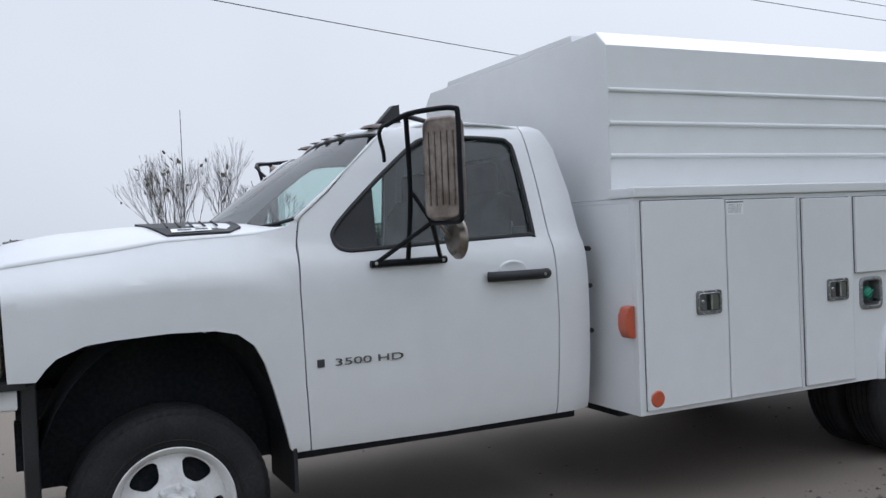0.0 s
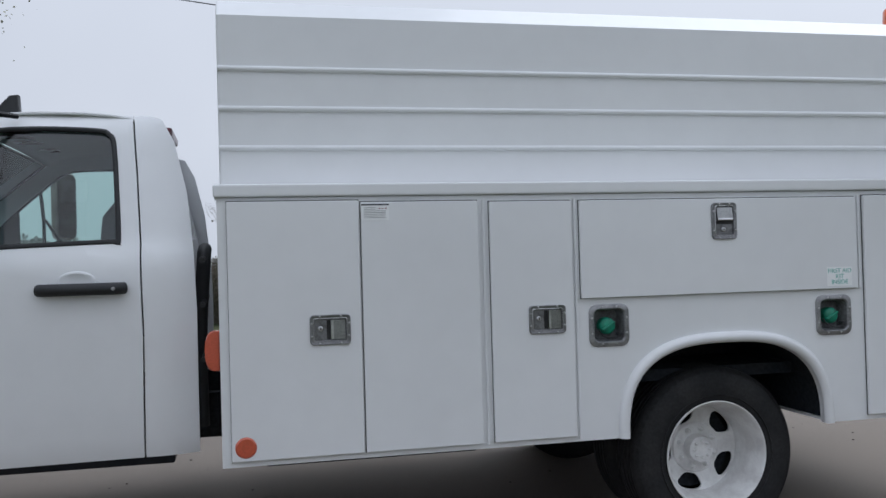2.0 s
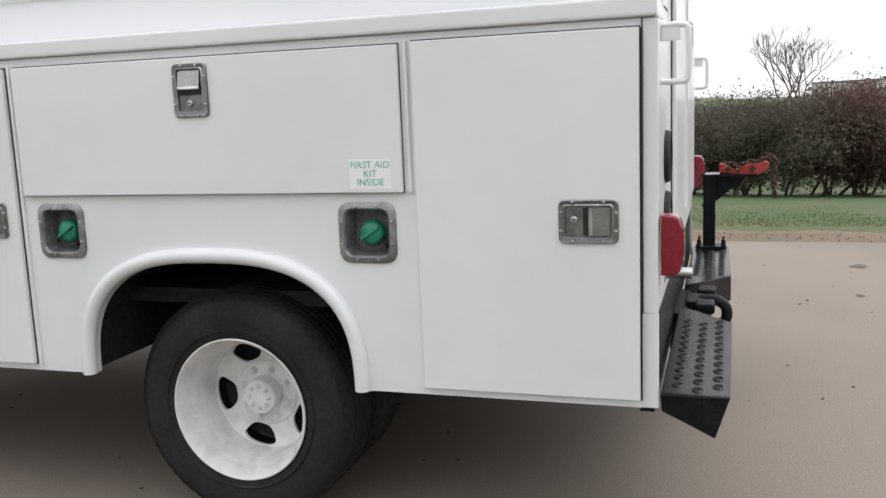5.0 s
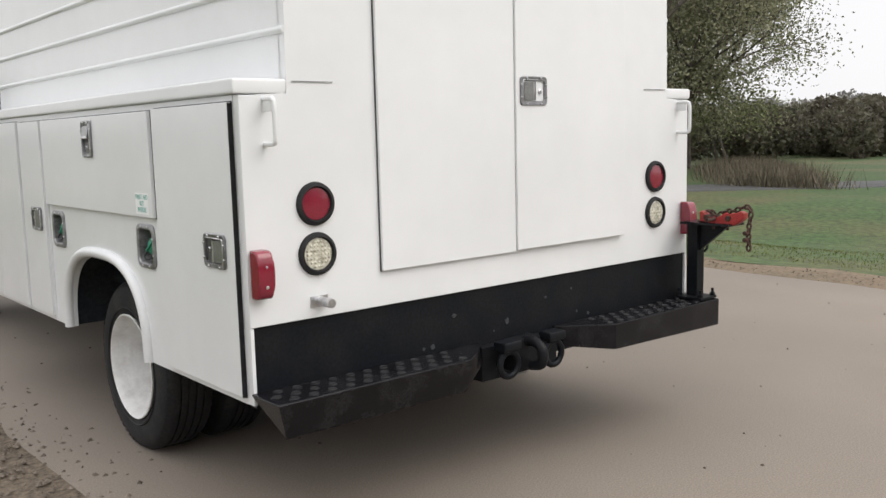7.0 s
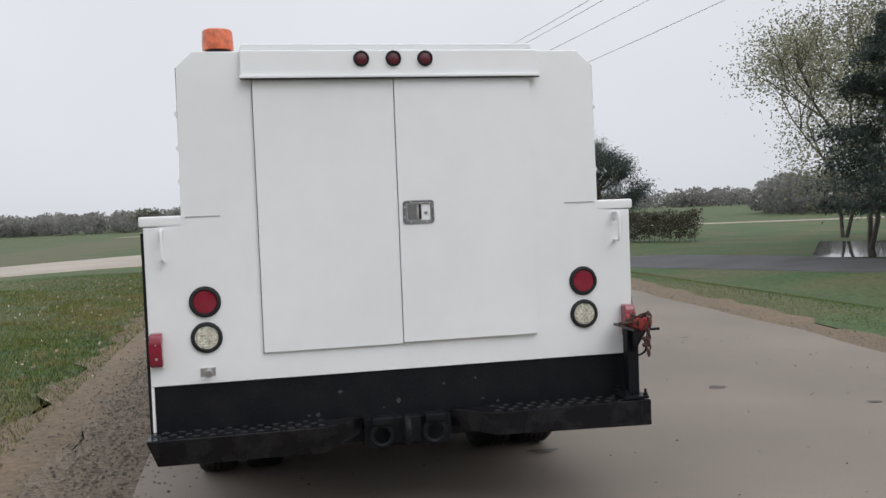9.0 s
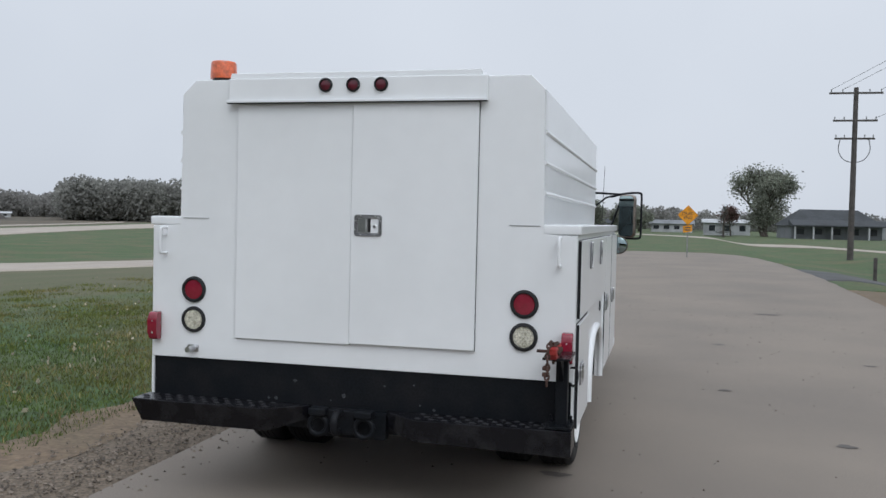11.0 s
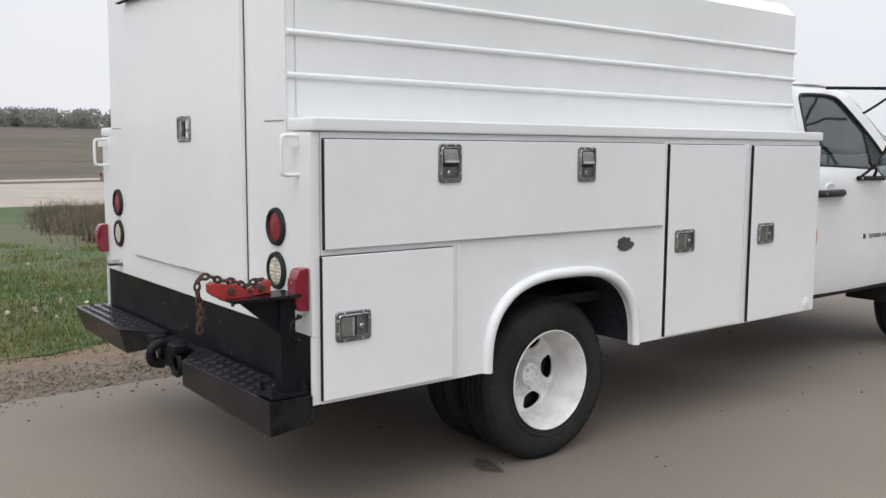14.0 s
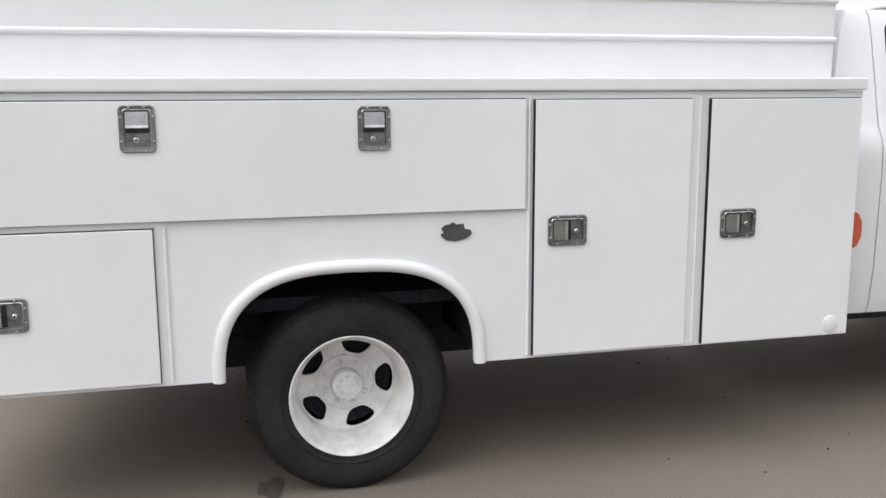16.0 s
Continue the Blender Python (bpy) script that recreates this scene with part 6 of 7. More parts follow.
tree(5, (16.8, 40.0), 5.3, "dark bushy pine by the street", NEEDLE, 42000, 0.045, 0.2, 0.9, 0.12, 4, 2, name="pine_tree", lift=0.2, bare=0.2, splay=0.3, fill=0.42)


def hedge(at, turn, w, d, h, seed):
    """A clipped hedge: leaves crowded over a block with an uneven top."""
    rng = random.Random(seed)
    root = thing("hedge", "clipped dark green hedge beside the street", "hedge", pose(at[0], at[1], ground_z(*at) - 0.03, 0, 0, turn), "hedges by the street")
    verts, faces, pts = [], [], []
    for i in range(int(w * 4)):
        x = -w / 2 + w * (i + 0.5) / int(w * 4)
        limb(verts, faces, Vector((x, 0, -0.05)), Vector((x + rng.gauss(0, 0.1), rng.gauss(0, 0.15), h * 0.8)), 0.015, 0.006, 4)
        top = h * rng.uniform(0.9, 1.04)
        pts += [Vector((x + rng.uniform(-0.15, 0.15), rng.uniform(-d / 2, d / 2), rng.uniform(0.06, 1.0) ** 0.7 * top)) for _ in range(60)]
    part_mesh("stems", mesh_of(verts, faces, "stems"), BARK, root)
    part_mesh("crown", leaf_mesh(rng, pts, int(w * 3200), 0.05, 0.06, "crown"), LEAF_DARK, root, sharp=0)


hedge((15.2, 37.0), -68, 1.8, 1.0, 1.45, 3)
hedge((17.3, 34.2), -52, 3.8, 1.1, 1.4, 4)
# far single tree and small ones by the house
# round crowns here carry the haze in their leaf colour
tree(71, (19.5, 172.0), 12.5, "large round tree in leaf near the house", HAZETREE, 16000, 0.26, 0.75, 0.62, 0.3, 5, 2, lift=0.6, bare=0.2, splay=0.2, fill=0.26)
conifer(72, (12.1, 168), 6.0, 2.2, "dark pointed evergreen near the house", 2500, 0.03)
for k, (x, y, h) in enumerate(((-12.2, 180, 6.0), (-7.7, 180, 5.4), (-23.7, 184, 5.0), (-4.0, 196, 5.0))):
    tree(81 + k, (x, y), h, "round tree far off, its leaf colour paled for haze", HAZETREE, 2600, 0.34, 0.4, 0.7, 0.14, 4, 2, lift=0.4, bare=0.2, splay=0.25, group="far round trees", fill=0.3)
tree(73, (14.0, 176), 5.5, "small tree with rusty autumn leaves", LEAF_RED, 2500, 0.22, 0.5, 0.8, 0.2, 4)


def far_woods(seed, a0, a1, r0, r1, h0, h1, count, label, n=130, fleck=0.085, mat=None):
    """A belt of small crowns between two bearings from the road's end."""
    rng = random.Random(seed)
    g = np.random.RandomState(seed)
    verts, faces = [], []
    for _ in range(count):
        a, r = radians(rng.uniform(a0, a1)), rng.uniform(r0, r1)
        x, y = 2 - r * math.sin(a), -4 + r * math.cos(a)
        h = rng.uniform(h0, h1)
        base = ground_z(x, y)
        p = g.normal(0, 1, (n, 3))
        p /= np.linalg.norm(p, axis=1)[:, None]
        p *= g.uniform(0.35, 1.0, (n, 1)) ** 0.5
        c = p * np.array((h * 0.5, h * 0.5, h * 0.5)) + np.array((x, y, base + h * 0.48))
        u = g.normal(0, 1, (n, 3))
        w = np.cross(u, g.normal(0, 1, (n, 3)))
        u *= (h * fleck * 1.2 / np.linalg.norm(u, axis=1))[:, None]
        w *= (h * fleck / np.linalg.norm(w, axis=1))[:, None]
        q = np.stack([c - u, c + w, c + u, c - w], 1).reshape(-1, 3)
        k = len(verts)
        verts += q.tolist()
        faces += [(k + 4 * i, k + 4 * i + 1, k + 4 * i + 2, k + 4 * i + 3) for i in range(n)]
    me = mesh_of(verts, faces, "far_woods")
    return tagged(part_mesh("far_woods", me, mat or WOODS, sharp=0), label, "woods", kind="stuff")


# belts in leaf colours paled for haze; no real haze is rendered
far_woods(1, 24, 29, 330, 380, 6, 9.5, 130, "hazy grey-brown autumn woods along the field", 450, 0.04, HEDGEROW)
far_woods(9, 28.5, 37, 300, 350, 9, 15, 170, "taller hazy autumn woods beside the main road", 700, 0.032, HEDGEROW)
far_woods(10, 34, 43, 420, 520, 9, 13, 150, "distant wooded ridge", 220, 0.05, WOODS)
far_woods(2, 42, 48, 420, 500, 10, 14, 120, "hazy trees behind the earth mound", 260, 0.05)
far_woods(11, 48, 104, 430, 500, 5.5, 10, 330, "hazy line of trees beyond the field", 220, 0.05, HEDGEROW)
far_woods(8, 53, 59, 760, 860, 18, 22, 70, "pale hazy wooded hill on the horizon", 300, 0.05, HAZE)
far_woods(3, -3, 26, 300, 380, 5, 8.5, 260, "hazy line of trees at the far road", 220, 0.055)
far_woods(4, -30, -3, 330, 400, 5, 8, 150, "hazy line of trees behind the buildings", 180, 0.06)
far_woods(5, -75, -30, 95, 130, 3.5, 5.5, 150, "autumn trees beyond the pond", 420, 0.045)
far_woods(12, -63, -50, 44, 56, 2.0, 3.4, 46, "dark undergrowth beyond the pond", 700, 0.04, LEAF_DARK)
far_woods(6, -112, -75, 80, 120, 1.6, 2.5, 140, "autumn trees behind the yard", 420, 0.045)
# out-of-view belt, added to darken what mirrors and rear panels reflect
far_woods(7, 122, 216, 45, 70, 8, 12, 90, "unseen dark tree belt added behind the road for reflections", 200, 0.07, LEAF_DARK)

# ---------------------------------------------------------------- grass, weeds, stones
def blades(name, seed, count, where, h, w, mat, label, category="grass"):
    g = np.random.RandomState(seed)
    verts, faces = [], []
    for _ in range(count):
        x, y = where(g)
        z = ground_z(x, y) - 0.03
        a, t = g.uniform(0, 6.283), g.uniform(0, 6.283)
        hh = h * g.uniform(0.5, 1.4)
        lean = hh * 0.45
        k = len(verts)
        verts += [(x - w * math.cos(a), y - w * math.sin(a), z), (x + w * math.cos(a), y + w * math.sin(a), z), (x + lean * math.cos(t), y + lean * math.sin(t), z + hh)]
        faces.append((k, k + 1, k + 2))
    return tagged(part_mesh(name, mesh_of(verts, faces, name), mat, sharp=0), label, category, kind="stuff")


def verge(g):
    x = -2.5 - abs(g.normal(0, 1)) * 3.2
    return x, g.uniform(-3, 26) if g.uniform() < 0.75 else g.uniform(-3, 10)


def tufts(centres, r):
    def f(g):
        c = centres[g.randint(len(centres))]
        return c[0] + g.normal(0, r), c[1] + g.normal(0, r)
    return f


blades("grass", 1, 100000, verge, 0.038, 0.005, BLADE, "short green and straw-coloured grass by the road")
cl = [(random.uniform(-13, -3.2), random.uniform(-1, 20)) for _ in range(260)]
blades("grass_tufts", 2, 26000, tufts(cl, 0.17), 0.06, 0.006, TUFT, "taller green grass tufts")
cl = [(-2.9 - abs(random.gauss(0, 1.5)), random.uniform(-1, 16)) for _ in range(130)]
blades("dry_grass", 5, 6000, tufts(cl, 0.16), 0.055, 0.005, STRAW, "straw-coloured dry grass near the road edge")
blades("grass", 3, 30000, lambda g: (6.3 + abs(g.normal(0, 2.4)), g.uniform(-2, 21)), 0.026, 0.0035, BLADE, "mown lawn grass beside the road")
def pond_bank(g):
    x = g.uniform(19.5, 28)
    return x, 0.72 * x - 4.4 + g.normal(0, 0.8)


blades("reeds", 6, 9000, pond_bank, 0.5, 0.012, WEED, "tall brown reeds on the pond bank", "reeds")


def ditch(g):
    """A place in the weedy ditch below the side road."""
    while True:
        x, y = g.uniform(-36, -11), g.uniform(-14, 22)
        if 0.5 - 0.2 * x < y < 4 + (-13 - x) * 0.9 and g.uniform() < 0.35 + 0.65 * ramp01((-13 - x) / 5):
            return x, y


def clumped(g, centres=[]):
    if not centres:
        h = np.random.RandomState(77)
        centres += [ditch(h) for _ in range(420)]
    c = centres[g.randint(len(centres))]
    return c[0] + g.normal(0, 0.35), c[1] + g.normal(0, 0.35)


blades("tall_weeds", 4, 52000, clumped, 0.36, 0.010, WEED, "tall dry brown weeds in the ditch", "weeds")
blades("weed_stalks", 24, 2600, clumped, 0.62, 0.009, WEED, "taller dry stalks standing out of the weeds", "weeds")
blades("tall_weeds", 14, 22000, ditch, 0.30, 0.012, SCRUB, "low grey-green scrub in the ditch", "weeds")
rw = random.Random(5)
spots = [ditch(np.random.RandomState(k)) for k in range(40)]
g_ = np.random.RandomState(9)
plume = []
for x, y in spots:
    z = ground_z(x, y)
    plume += [(x + g_.normal(0, 0.22), y + g_.normal(0, 0.22), z + g_.uniform(0.25, 0.75)) for _ in range(26)]
tagged(part_mesh("weed_heads", leaf_mesh(rw, plume, 4500, 0.03, 0.05, "weed_heads"), FLUFF, sharp=0), "pale fluffy seed heads among the weeds", "weeds", kind="stuff")


def stones(name, seed, count, where, smin, smax, mat, label, category):
    g = np.random.RandomState(seed)
    verts, faces = [], []
    for _ in range(count):
        x, y, z = where(g)
        s = g.uniform(smin, smax)
        k = len(verts)
        q = [(1, 0, 0), (-1, 0, 0), (0, 1, 0), (0, -1, 0), (0, 0, 0.7), (0, 0, -0.5)]
        a = g.uniform(0, 6.28)
        for vx, vy, vz in q:
            e = s * g.uniform(0.6, 1.2)
            verts.append((x + e * (vx * math.cos(a) - vy * math.sin(a)), y + e * (vx * math.sin(a) + vy * math.cos(a)), z + e * vz))
        faces += [(k + i, k + j, k + 4) for i, j in ((0, 2), (2, 1), (1, 3), (3, 0))] + [(k + j, k + i, k + 5) for i, j in ((0, 2), (2, 1), (1, 3), (3, 0))]
    return tagged(part_mesh(name, mesh_of(verts, faces, name), mat, sharp=0), label, category, kind="stuff")


STRAW = material("pale_fallen_leaves", (0.42, 0.37, 0.27), 0.9, vary=0.2, island=0.4)
lg = np.random.RandomState(21)
fallen = [(-2.4 - abs(lg.normal(0, 1)) * 4.0, lg.uniform(-3, 22)) for _ in range(700)]
fallen = [(x, y, ground_z(x, y) + 0.012) for x, y in fallen]
tagged(part_mesh("fallen_leaves", leaf_mesh(random.Random(22), fallen, 700, 0.035, 0.008, "fallen_leaves"), STRAW, sharp=0), "pale fallen leaves scattered in the grass", "leaves", kind="stuff")
PEBBLE = material("mixed_pebbles", (0.18, 0.148, 0.118), 0.9, vary=0.2, island=0.5)
LITTER = material("dark_leaf_bits", (0.07, 0.05, 0.038), 0.9, vary=0.2, island=0.5)
stones("gravel_stones", 5, 9000, lambda g: (-1.8 + g.normal(0, 0.24), g.uniform(-4, 16), 0.0), 0.006, 0.018, PEBBLE, "loose gravel stones along the road edge", "gravel")
stones("gravel_stones", 6, 1800, lambda g: (lambda y: (5.35 + 0.055 * y + g.normal(0, 0.2), y, -0.004))(g.uniform(-3, 14)), 0.004, 0.013, PEBBLE, "loose gravel stones beside the road", "gravel")
stones("road_litter", 7, 420, lambda g: (g.uniform(-1.4, 4.8), g.uniform(-6, 16), 0.002), 0.004, 0.013, LITTER, "small dark leaf bits and grit on the road", "litter")
STAIN = material("oily_road_stain", (0.09, 0.078, 0.068), 0.7, vary=0.2, scale=20, fine=80)
rng = random.Random(8)
for i in range(16):
    x, y, r = rng.uniform(0.6, 4.2), rng.uniform(-3.5, 14), rng.uniform(0.03, 0.09)
    if i == 0:
        x, y, r = 3.5, 12.5, 0.22
    bm = bmesh.new()
    bm.faces.new([bm.verts.new((x + r * (1 + 0.3 * math.sin(3 * a + i) + 0.15 * math.sin(7 * a)) * math.cos(a), y + 0.7 * r * (1 + 0.25 * math.cos(2 * a + i)) * math.sin(a), 0.0045))
                  for a in (2 * math.pi * k / 18 for k in range(18))])
    tagged(part("road_stain", bm, STAIN, None, sharp=0), "dark oily spot on the road", "stain", "stains on the road")

# ---------------------------------------------------------------- street furniture
POLEW = material("weathered_pole_wood", (0.24, 0.21, 0.18), 0.9, vary=0.25, scale=4, fine=30, dark=(0.16, 0.14, 0.12), bump=0.4)
DARKWOOD = material("dark_pole_wood", (0.09, 0.08, 0.075), 0.9, vary=0.25, scale=4, fine=30, bump=0.3)
WIRE = material("black_wire", (0.05, 0.05, 0.055), 0.6)
TAGY = material("faded_yellow_tag", (0.50, 0.38, 0.07), 0.6, vary=0.3, scale=20, fine=60, dark=(0.2, 0.15, 0.05))
YELLOW = material("amber_sign_sheeting", (0.80, 0.33, 0.01), 0.5, vary=0.05)
REDSIGN = material("red_sign_sheeting", (0.42, 0.03, 0.03), 0.5, vary=0.08)
NAVY = material("navy_sign_board", (0.018, 0.03, 0.07), 0.5, vary=0.1)
WHITEINK = material("white_sign_ink", (0.8, 0.8, 0.8), 0.6, vary=0.03)
STEELP = material("galvanised_post", (0.30, 0.30, 0.30), 0.6, 0.5, vary=0.2)

pole = thing("utility_pole", "weathered grey wooden utility pole with a cable duct", "utility pole", Matrix.Translation((11.0, 7.8, ground_z(11.0, 7.8))))
bm = bmesh.new()
tube(bm, [(0, 0, -0.2), (0.02, 0.05, 5), (0.05, 0.1, 11)], 0.14, 16, r2=0.1)
part("shaft", bm, POLEW, pole)
bm = bmesh.new()
tube(bm, [(-0.09, -0.14, -0.1), (-0.08, -0.10, 5.5)], 0.035, 8)
part("cable_duct", bm, STEELP, pole, "grey cable duct")
bm = bmesh.new()
box(bm, (-0.15, -0.085, 1.75), (-0.135, -0.055, 2.15))
part("tag", bm, TAGY, pole, "narrow yellow tag")

big = thing("utility_pole", "dark wooden power pole with three crossarms", "utility pole", Matrix.Translation((13.2, 57, ground_z(13.2, 57))))
bm = bmesh.new()
tube(bm, [(0, 0, -0.5), (0, 0, 11.0)], 0.2, 12, r2=0.14)
part("shaft", bm, DARKWOOD, big)
for z, w in ((10.65, 1.6), (8.9, 1.32), (7.75, 1.2)):
    bm = bmesh.new()
    box(bm, (-w, -0.06, z - 0.06), (w, 0.06, z + 0.06), bevel=0.01)
    arm = part("crossarm", bm, DARKWOOD, big)
    for x in (-w * 0.92, -w * 0.5, w * 0.5, w * 0.92):
        bm = bmesh.new()
        lathe(bm, [(0.0, 0.2), (0.03, 0.19), (0.045, 0.12), (0.03, 0.1), (0.045, 0.06), (0.02, 0.05), (0.02, 0.0)], (x, 0, z + 0.06), "z", 8)
        part("insulator", bm, STEELP, arm, "grey insulator")
for x in (-0.85, 0.85):
    bm = bmesh.new()
    tube(bm, smooth_line([(x, 0, 7.7), (x * 1.1, 0, 7.0), (x * 0.7, 0, 6.4), (0.0, 0, 6.2)]), 0.025, 6)
    part("jumper_cable", bm, WIRE, big, "black looped cable")


def wire(a, b, sag, r=0.012):
    a, b = Vector(a), Vector(b)
    w = thing("power_line", "thin black overhead wire", "power line", group="overhead wires")
    bm = bmesh.new()
    tube(bm, [a.lerp(b, t / 24) - Vector((0, 0, sag * 4 * (t / 24) * (1 - t / 24))) for t in range(25)], r, 5)
    part("cable", bm, WIRE, w)


for x, z in ((-1.5, 10.5), (-0.8, 10.5), (1.5, 10.5), (1.2, 8.7)):
    wire((13.2 + x, 57, z), (26 + x, -20, z + 6), 0.8)
wire((20, 14, 9.6), (42, -40, 10.2), 0.4, 0.018)
wire((20.5, -5, 10.25), (27, -70, 10.25), 0.3, 0.016)
wire((21.5, -5, 11.3), (28, -70, 11.3), 0.3, 0.016)

# dead-end sign
sign = thing("warning_sign", "amber diamond road sign with a small plate below", "road sign", Matrix.Translation((2.73, 41.5, 0)))
bm = bmesh.new()
box(bm, (-0.03, 0.02, -0.05), (0.03, 0.06, 2.5))
part("post", bm, STEELP, sign)
bm = bmesh.new()
prism(bm, [(0, 1.6), (0.5, 2.1), (0, 2.6), (-0.5, 2.1)], "y", -0.01, 0.01)
di = part("diamond", bm, YELLOW, sign)
for t, z in (("DEAD", 2.17), ("END", 1.97)):
    words(t, 0.22, Matrix.Translation((0, -0.013, z)) @ pose(0, 0, 0, 90, 0, 0), INKB, "lettering", di, 0.001)
bm = bmesh.new()
prism(bm, [(-0.22, 1.22), (0.22, 1.3), (0.2, 1.62), (-0.24, 1.54)], "y", -0.012, 0.008)
pl = part("small_plate", bm, YELLOW, sign)
for z in (1.48, 1.36):
    bm = bmesh.new()
    box(bm, (-0.14, -0.016, z - 0.03), (0.14, -0.013, z + 0.03))
    part("text_bar", bm, INKB, pl)

# election board
board = thing("yard_sign", "navy election board on short legs in the grass", "yard sign", pose(7.4, 17.3, ground_z(7.4, 17.3), 0, 0, -16))
bm = bmesh.new()
box(bm, (-0.53, -0.012, 0.08), (0.53, 0.012, 1.02))
bo = part("board", bm, NAVY, board)
bm = bmesh.new()
for q in (((-0.55, 1.02), (0.55, 1.045)), ((-0.55, 0.06), (-0.53, 1.02)), ((0.53, 0.06), (0.55, 1.02))):
    box(bm, (q[0][0], -0.016, q[0][1]), (q[1][0], 0.016, q[1][1]))
part("board_frame", bm, WHITEINK, board, "white board edge")
words("ELECT", 0.13, Matrix.Translation((0, -0.015, 0.93)) @ pose(0, 0, 0, 90, 0, 0), WHITEINK, "lettering", bo, 0.001)
words("CIRCUIT JUDGE", 0.115, Matrix.Translation((0, -0.015, 0.17)) @ pose(0, 0, 0, 90, 0, 0), WHITEINK, "lettering", bo, 0.001)
for z0, z1, w, m in ((0.76, 0.84, 0.36, WHITEINK), (0.43, 0.67, 0.5, WHITEINK), (0.30, 0.335, 0.36, REDSIGN)):
    bm = bmesh.new()
    box(bm, (-w, -0.016, z0), (w, -0.0135, z1))
    part("text_bar", bm, m, bo)
for x in (-0.4, 0.4):
    bm = bmesh.new()
    box(bm, (x - 0.02, 0.013, -0.05), (x + 0.02, 0.04, 0.6))
    part("leg", bm, STEELP, board)
post = thing("marker_post", "short brown wooden post in the grass", "post", Matrix.Translation((9.3, 31.5, ground_z(9.3, 31.5))))
bm = bmesh.new()
box(bm, (-0.06, -0.06, -0.05), (0.06, 0.06, 0.85), bevel=0.01)
part("shaft", bm, DARKWOOD, post)

# stop sign by the main road
stop = thing("stop_sign", "red octagonal stop sign on a thin post", "road sign", pose(-59.1, 36.6, ground_z(-59, 36.6), 0, 0, 57))
bm = bmesh.new()
box(bm, (-0.04, 0.02, -0.1), (0.04, 0.08, 2.3))
part("post", bm, STEELP, stop)
bm = bmesh.new()
prism(bm, [(0.48 * math.cos(radians(22.5 + 45 * i)), 1.93 + 0.48 * math.sin(radians(22.5 + 45 * i))) for i in range(8)], "y", -0.012, 0.012)
oc = part("octagon", bm, REDSIGN, stop)
words("STOP", 0.36, Matrix.Translation((0, -0.016, 1.93)) @ pose(0, 0, 0, 90, 0, 0), WHITEINK, "lettering", oc, 0.001)

# speed sign
limit = thing("speed_sign", "white square speed sign on a thin post", "road sign", pose(-62, 54, ground_z(-62, 54), 0, 0, 48))
bm = bmesh.new()
box(bm, (-0.04, 0.02, -0.1), (0.04, 0.07, 2.3))
part("post", bm, STEELP, limit)
bm = bmesh.new()
box(bm, (-0.32, -0.012, 1.66), (0.32, 0.012, 2.42), bevel=0.004)
pl = part("plate", bm, WHITEINK, limit)
words("45", 0.44, Matrix.Translation((0, -0.016, 1.9)) @ pose(0, 0, 0, 90, 0, 0), INKB, "lettering", pl, 0.001)
bm = bmesh.new()
box(bm, (-0.2, -0.016, 2.24), (0.2, -0.013, 2.32))
part("text_bar", bm, INKB, pl)

# traffic cone
CONE = material("orange_cone_plastic", (0.80, 0.10, 0.03), 0.6, vary=0.1)
cone = thing("traffic_cone", "bright orange traffic cone on the dirt yard", "traffic cone", Matrix.Translation((19.5, -6.05, ground_z(19.5, -6.05) - 0.014)))
bm = bmesh.new()
lathe(bm, [(0.0, 0.62), (0.03, 0.62), (0.15, 0.03)], (0, 0, 0), "z", 20)
part("shaft", bm, CONE, cone)
bm = bmesh.new()
box(bm, (-0.2, -0.2, 0.0), (0.2, 0.2, 0.03), bevel=0.01)
part("foot", bm, CONE, cone)

# ---------------------------------------------------------------- trailer in the yard
TRW = material("chalky_white_trailer", (0.62, 0.61, 0.60), 0.6, vary=0.08, scale=0.8, fine=12, dark=(0.48, 0.46, 0.44))
tdir = math.degrees(math.atan2(0.406, 0.914))
tz = ground_z(30, -9)
trailer = thing("box_trailer", "white box trailer with dark poster panels on its landing legs", "trailer", pose(28.6, -9.6, tz, 0, 0, tdir))
bm = bmesh.new()
box(bm, (0, -2.5, 1.0), (14, 0, 3.75), bevel=0.03)
part("box", bm, TRW, trailer)
for i in range(34):
    bm = bmesh.new()
    x = 0.35 + 0.41 * i
    box(bm, (x, 0.002, 1.05), (x + 0.05, 0.035, 3.68))
    part("side_post", bm, STEELP, trailer, "grey upright side post")
bm = bmesh.new()
box(bm, (-0.02, -2.52, 0.9), (14.02, 0.03, 1.02))
part("lower_rail", bm, STEELP, trailer)
bm = bmesh.new()
box(bm, (-0.02, -2.52, 3.72), (14.02, 0.03, 3.8))
part("upper_rail", bm, STEELP, trailer)
for y in (-0.35, -2.15):
    bm = bmesh.new()
    box(bm, (2.2, y - 0.06, 0.0), (2.32, y + 0.06, 0.95))
    part("landing_leg", bm, UNDER, trailer)
for x in (11.5, 12.7):
    for y in (-0.3, -2.2):
        bm = bmesh.new()
        lathe(bm, [(0.2, -0.14), (0.45, -0.14), (0.5, -0.09), (0.5, 0.09), (0.45, 0.14), (0.2, 0.14)], (x, y, 0.5), "y", 24)
        part("wheel", bm, RUBBER, trailer)
